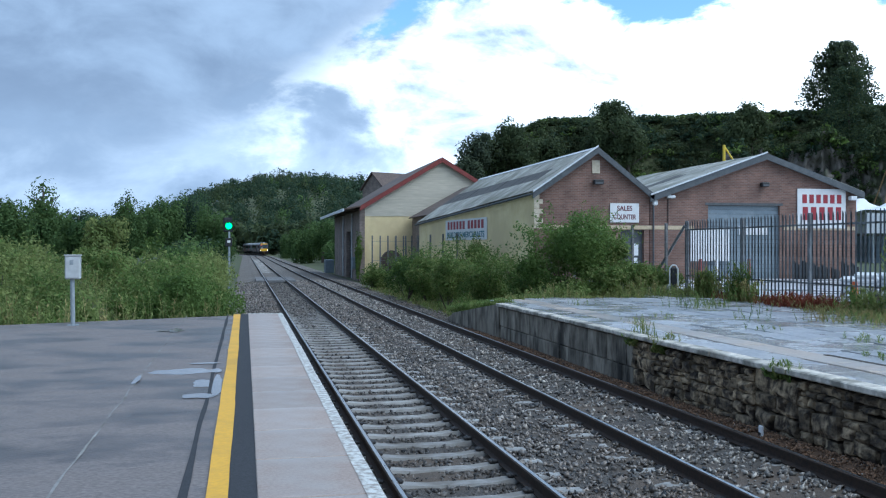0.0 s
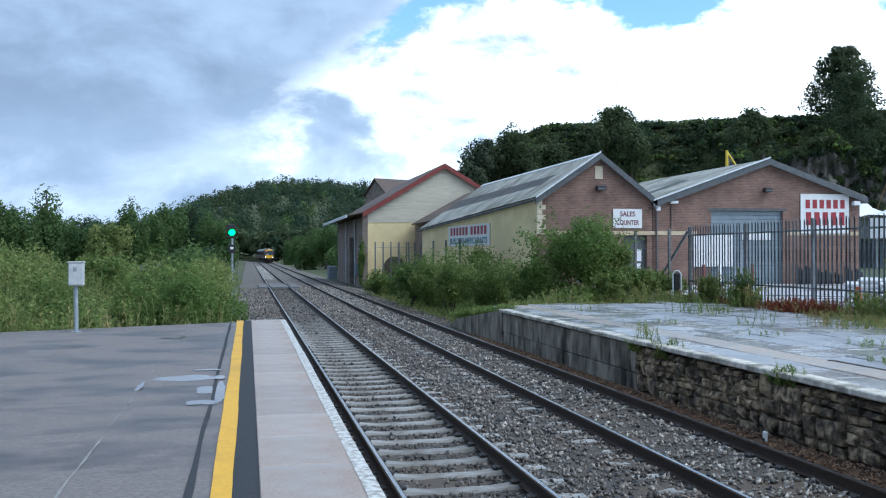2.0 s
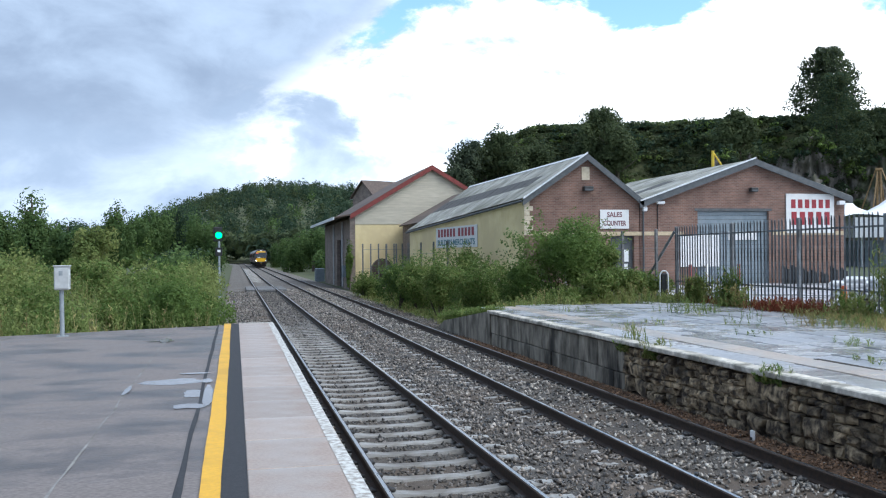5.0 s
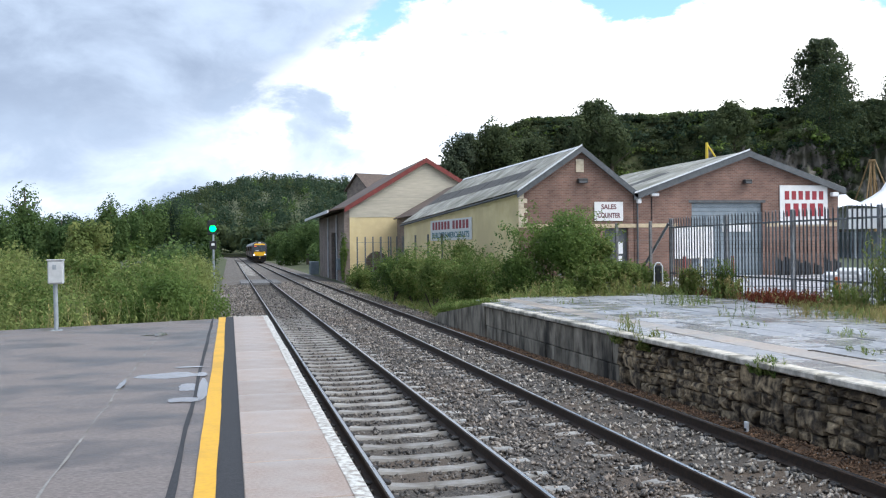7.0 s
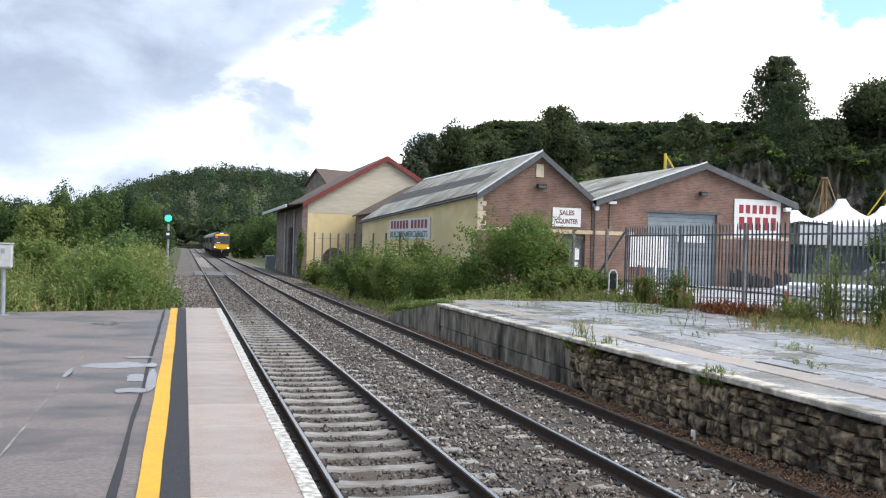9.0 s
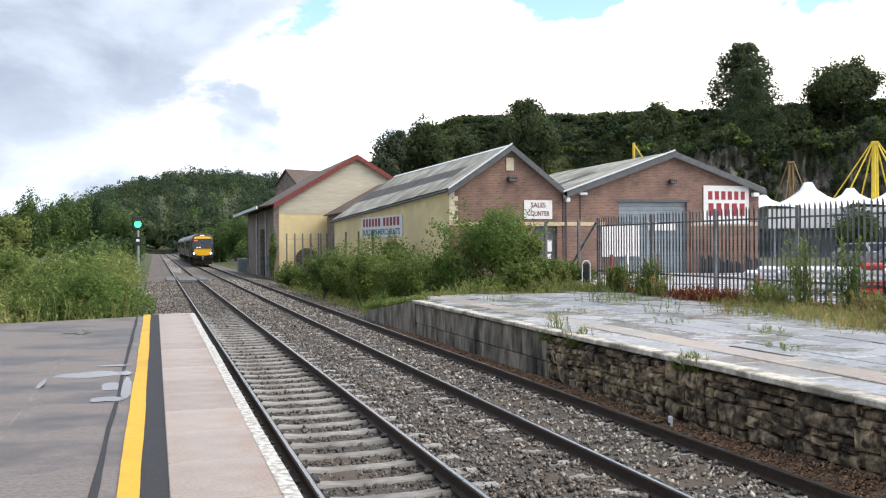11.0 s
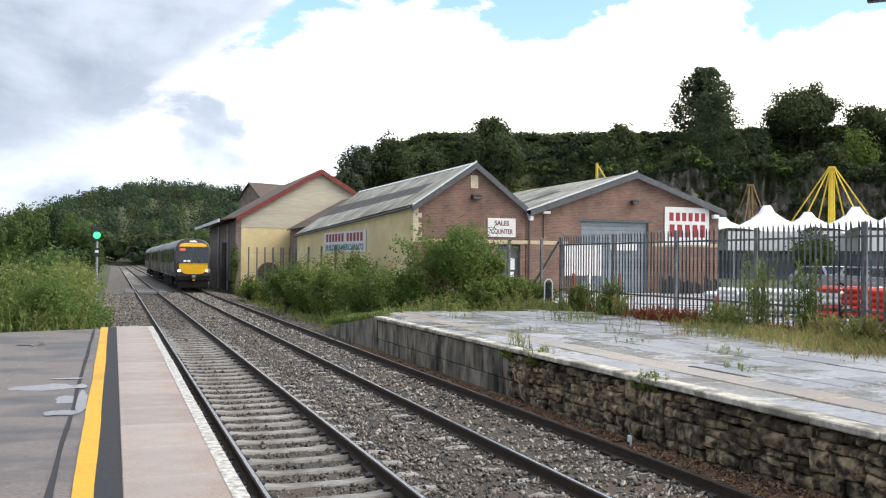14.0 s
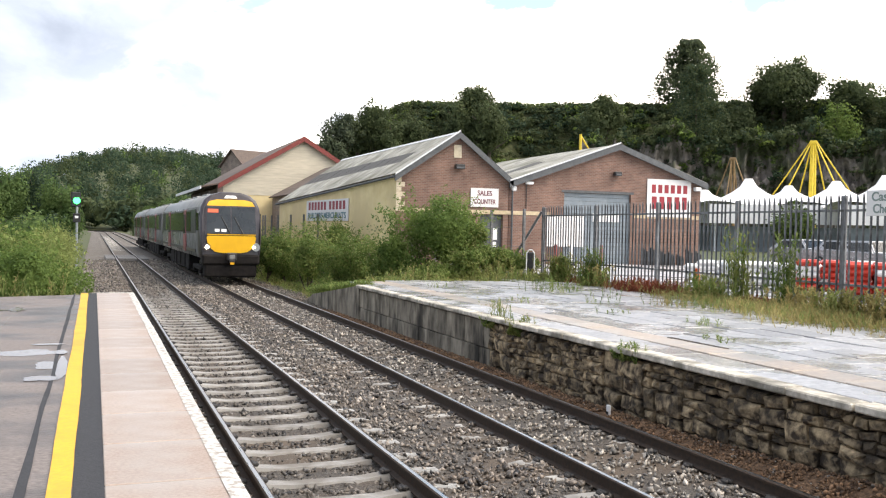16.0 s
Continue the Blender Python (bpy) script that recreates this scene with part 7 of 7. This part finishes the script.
def weeds():
    n = 4300
    y = 21.0 + 27 * RNG.random(n) ** 1.5
    x = -0.9 - RNG.random(n) * (2.5 + y * 0.42)
    lim = 21.3 + (x - 0.8) * 0.376
    keep = (y > lim + 0.3) & ~((x > -3.6) & (y < 29)) & (RNG.random(n) < 0.8)
    x, y = x[keep], y[keep]
    h = RNG.uniform(0.7, 1.45, len(x)) + 0.5 * smooth(-x, 3, 10)
    stalks("tall_weeds", "tall pale green weeds behind the platform", x, y, ground_height(x, y) + 0.2, h, 14, 0.06, ["leaf_weed", "leaf", "dry"], [0.72, 0.14, 0.14], slim=0.3)
    # edge weeds at platform height
    n = 380
    x = RNG.uniform(-11, -0.2, n)
    y = 21.35 + (x - 0.8) * 0.376 + RNG.uniform(0.05, 1.1, n)
    stalks("edge_weeds", "weeds pushing up along the platform end", x, y, np.full(n, 0.35), RNG.uniform(0.5, 1.15, n), 16, 0.05, ["leaf_weed", "leaf", "dry"], [0.65, 0.1, 0.25])
    n = 650
    x, y = RNG.uniform(8.2, 14.8, n), RNG.uniform(27.3, 29.6, n)
    stalks("back_weeds", "pale weeds along the back of the old platform", x, y, np.maximum(ground_height(x, y), 0.55), RNG.uniform(0.25, 0.8, n) * (0.7 + 0.3 * np.sin(x * 2.1)), 14, 0.05, ["leaf_weed", "leaf", "dry"], [0.68, 0.1, 0.22], 0.15, 0.26)
    # grass on the ramp and bank
    n = 6500
    y = RNG.uniform(26.5, 62, n)
    x = RNG.uniform(7.5, 13.5, n)
    x = np.where(y < 33, np.maximum(x, 7.35 + RNG.random(n) * 1.2), x)
    stalks("bank_grass", "rough green grass on the bank by the line", x, y, ground_height(x, y), RNG.uniform(0.12, 0.45, n), 5, 0.11, ["leaf_weed", "leaf", "dry"], [0.6, 0.25, 0.15], 0.25, 0.12)
    n = 1500
    y = RNG.uniform(25.8, 33, n)
    x = wall_x(27) + RNG.uniform(0.02, 0.5, n)
    z = np.interp(y, [25.6, 31.4, 37], [OLD_PLATFORM - 0.03, 0.28, -0.3])
    stalks("ramp_grass", "grass along the mossy ramp", x, y, z, RNG.uniform(0.05, 0.22, n), 4, 0.06, ["leaf_weed", "leaf"], [0.5, 0.5], 0.25, 0.12)

    def patch(cx, cy, rx, ry, n, hlo, hhi, leaves, size, mats, w, label, bend=0.18, slim=0.14, z=OLD_PLATFORM - 0.01):
        x, y = cx + RNG.normal(size=n) * rx, cy + RNG.normal(size=n) * ry
        y = np.minimum(y, 27.6)
        stalks("weed_clump", label, x, y, np.full(n, z), RNG.uniform(hlo, hhi, n), leaves, size, mats, w, bend, slim, kind="")
        tagged(bpy.data.objects[scene.collection.objects[-1].name], label, "weed clump", "weed clumps on the old platform", "stuff")
    green, dry = ["leaf_weed", "leaf", "dry"], ["dry", "leaf_weed"]
    # along the fence
    for cy, cx, n, lo, hi, mats, w, lab in (
        (27.6, 14.7, 60, 0.4, 1.0, green, [0.6, 0.3, 0.1], "pale green weeds by the fence"), (25.3, 14.5, 70, 0.5, 1.25, green, [0.7, 0.2, 0.1], "tall yellow-green weeds by the fence"),
        (24.7, 14.3, 40, 0.3, 0.7, green, [0.6, 0.1, 0.3], "yellowing weeds by the fence"), (18.3, 14.6, 44, 0.7, 1.9, green, [0.55, 0.4, 0.05], "tall willowherb before the fence"), (16.75, 14.55, 44, 0.6, 1.8, green, [0.45, 0.5, 0.05], "tall dark weeds before the fence"),
        (19.4, 14.4, 60, 0.25, 0.7, green, [0.6, 0.2, 0.2], "green weeds by the fence"), (15.6, 14.3, 60, 0.2, 0.6, ["leaf_weed", "dry"], [0.35, 0.65], "pale grassy weeds by the fence"),
        (14.4, 14.1, 70, 0.2, 0.65, ["leaf_weed", "dry"], [0.35, 0.65], "pale grassy weeds by the fence"), (13.2, 13.9, 70, 0.2, 0.7, ["leaf_weed", "dry"], [0.3, 0.7], "pale grassy weeds by the fence"), (28.9, 14.6, 70, 0.3, 0.9, green, [0.6, 0.3, 0.1], "green weeds by the fence end")):
        patch(cx, cy, 0.17, 0.17 if "tall" in lab else 0.42, n, lo, hi, 26, 0.07, mats, w, lab, 0.10, 0.24)
    for cy in (23.6, 22.6, 21.4, 20.6, 26.2, 18.0):
        big = cy in (22.6, 21.4)
        patch(14.75 - (0.25 if big else 0), cy, 0.22, 0.5, 320 if big else 160, 0.10, 0.42 if big else 0.25, 9, 0.04, ["dock", "dry"], [0.9, 0.1], "low rust-red weed under the fence", 0.3, 0.3)
    for cx, cy, rx, ry, n in ((13.6, 16.8, 0.40, 0.9, 420), (13.3, 15.0, 0.5, 0.9, 480), (13.0, 13.4, 0.6, 0.9, 520), (14.2, 18.4, 0.25, 0.8, 160), (13.9, 20.3, 0.2, 0.6, 60)):
        patch(cx, cy, rx, ry, n, 0.05, 0.30, 6, 0.06, dry, [0.7, 0.3], "dry straw-coloured grass on the platform", 0.35, 0.1)
    # tufts between flagstones
    for cx, cy, n, lo, hi, lab in ((11.9, 22.7, 40, 0.15, 0.55, "pale weeds rooted between flagstones"), (12.4, 22.9, 30, 0.12, 0.4, "green weeds rooted between flagstones"), (11.5, 23.2, 16, 0.2, 0.5, "thin weeds rooted between flagstones"),
                                   (12.35, 17.7, 45, 0.15, 0.38, "straw-coloured tuft between flagstones"), (12.75, 17.2, 28, 0.15, 0.36, "dark green tuft between flagstones"), (7.22, 16.05, 22, 0.15, 0.42, "green plant growing from the coping"),
                                   (7.15, 14.9, 16, 0.05, 0.2, "small plant in the coping joint"), (7.05, 11.2, 14, 0.04, 0.14, "small plant in the coping joint"), (11.9, 20.0, 8, 0.15, 0.35, "thin grass between flagstones"),
                                   (10.3, 14.0, 14, 0.05, 0.16, "small grass tuft between flagstones"), (9.8, 16.3, 8, 0.05, 0.14, "small grass tuft between flagstones"), (9.3, 19.6, 10, 0.05, 0.16, "small grass tuft between flagstones"), (10.9, 18.6, 9, 0.08, 0.25, "small grass tuft between flagstones"), (9.0, 11.7, 10, 0.04, 0.12, "small grass tuft between flagstones"), (9.2, 24.4, 12, 0.05, 0.2, "small grass tuft between flagstones")):
        patch(cx, cy, 0.12 if cx < 8 else 0.22, 0.14 if cx < 8 else 0.3, n, lo, hi, 10, 0.034, ["leaf_weed", "dry"] if "straw" in lab else ["leaf_weed", "leaf"], [0.5, 0.5], lab, 0.22, 0.2)
    # plants hanging on the wall's face
    for cy, z in ((16.0, 0.62), (14.9, 0.6), (11.2, 0.66)):
        x = np.full(26, wall_x(cy) - 0.05) + RNG.normal(size=26) * 0.03
        stalks("wall_plant", "", x, cy + RNG.normal(size=26) * 0.12, np.full(26, z), RNG.uniform(0.05, 0.22, 26), 8, 0.045, ["leaf_weed", "leaf"], [0.4, 0.6], 0.2, 0.35, kind="")
        tagged(scene.collection.objects[-1], "green plant rooted in the platform wall", "plant", "wall plants", "stuff")


woods()
trees()
shrubs()
weeds()



# ---- what moves ----
def train_nose(t):
    """Chainage of the train's nose: it runs in at an even speed."""
    return 284.2 - 15.2 * t


def motions():
    for ob, back in ((lead, 0.0), (second, CAR), (third, 2 * CAR)):
        rows = []
        for k in range(33):
            t = k * 0.5
            s = train_nose(t) + back
            p, a = track_point(s + 3.4, FAR_LINE)
            q, b = track_point(s + CAR - 3.4, FAR_LINE)
            d = (q - p).normalized()
            m = pose(0, 0, 0, 0, 0, math.degrees(math.atan2(-d.x, d.y)))
            rows.append((t, Matrix.Translation(p - d * 3.4) @ m))
        walk(ob, rows)


motions()
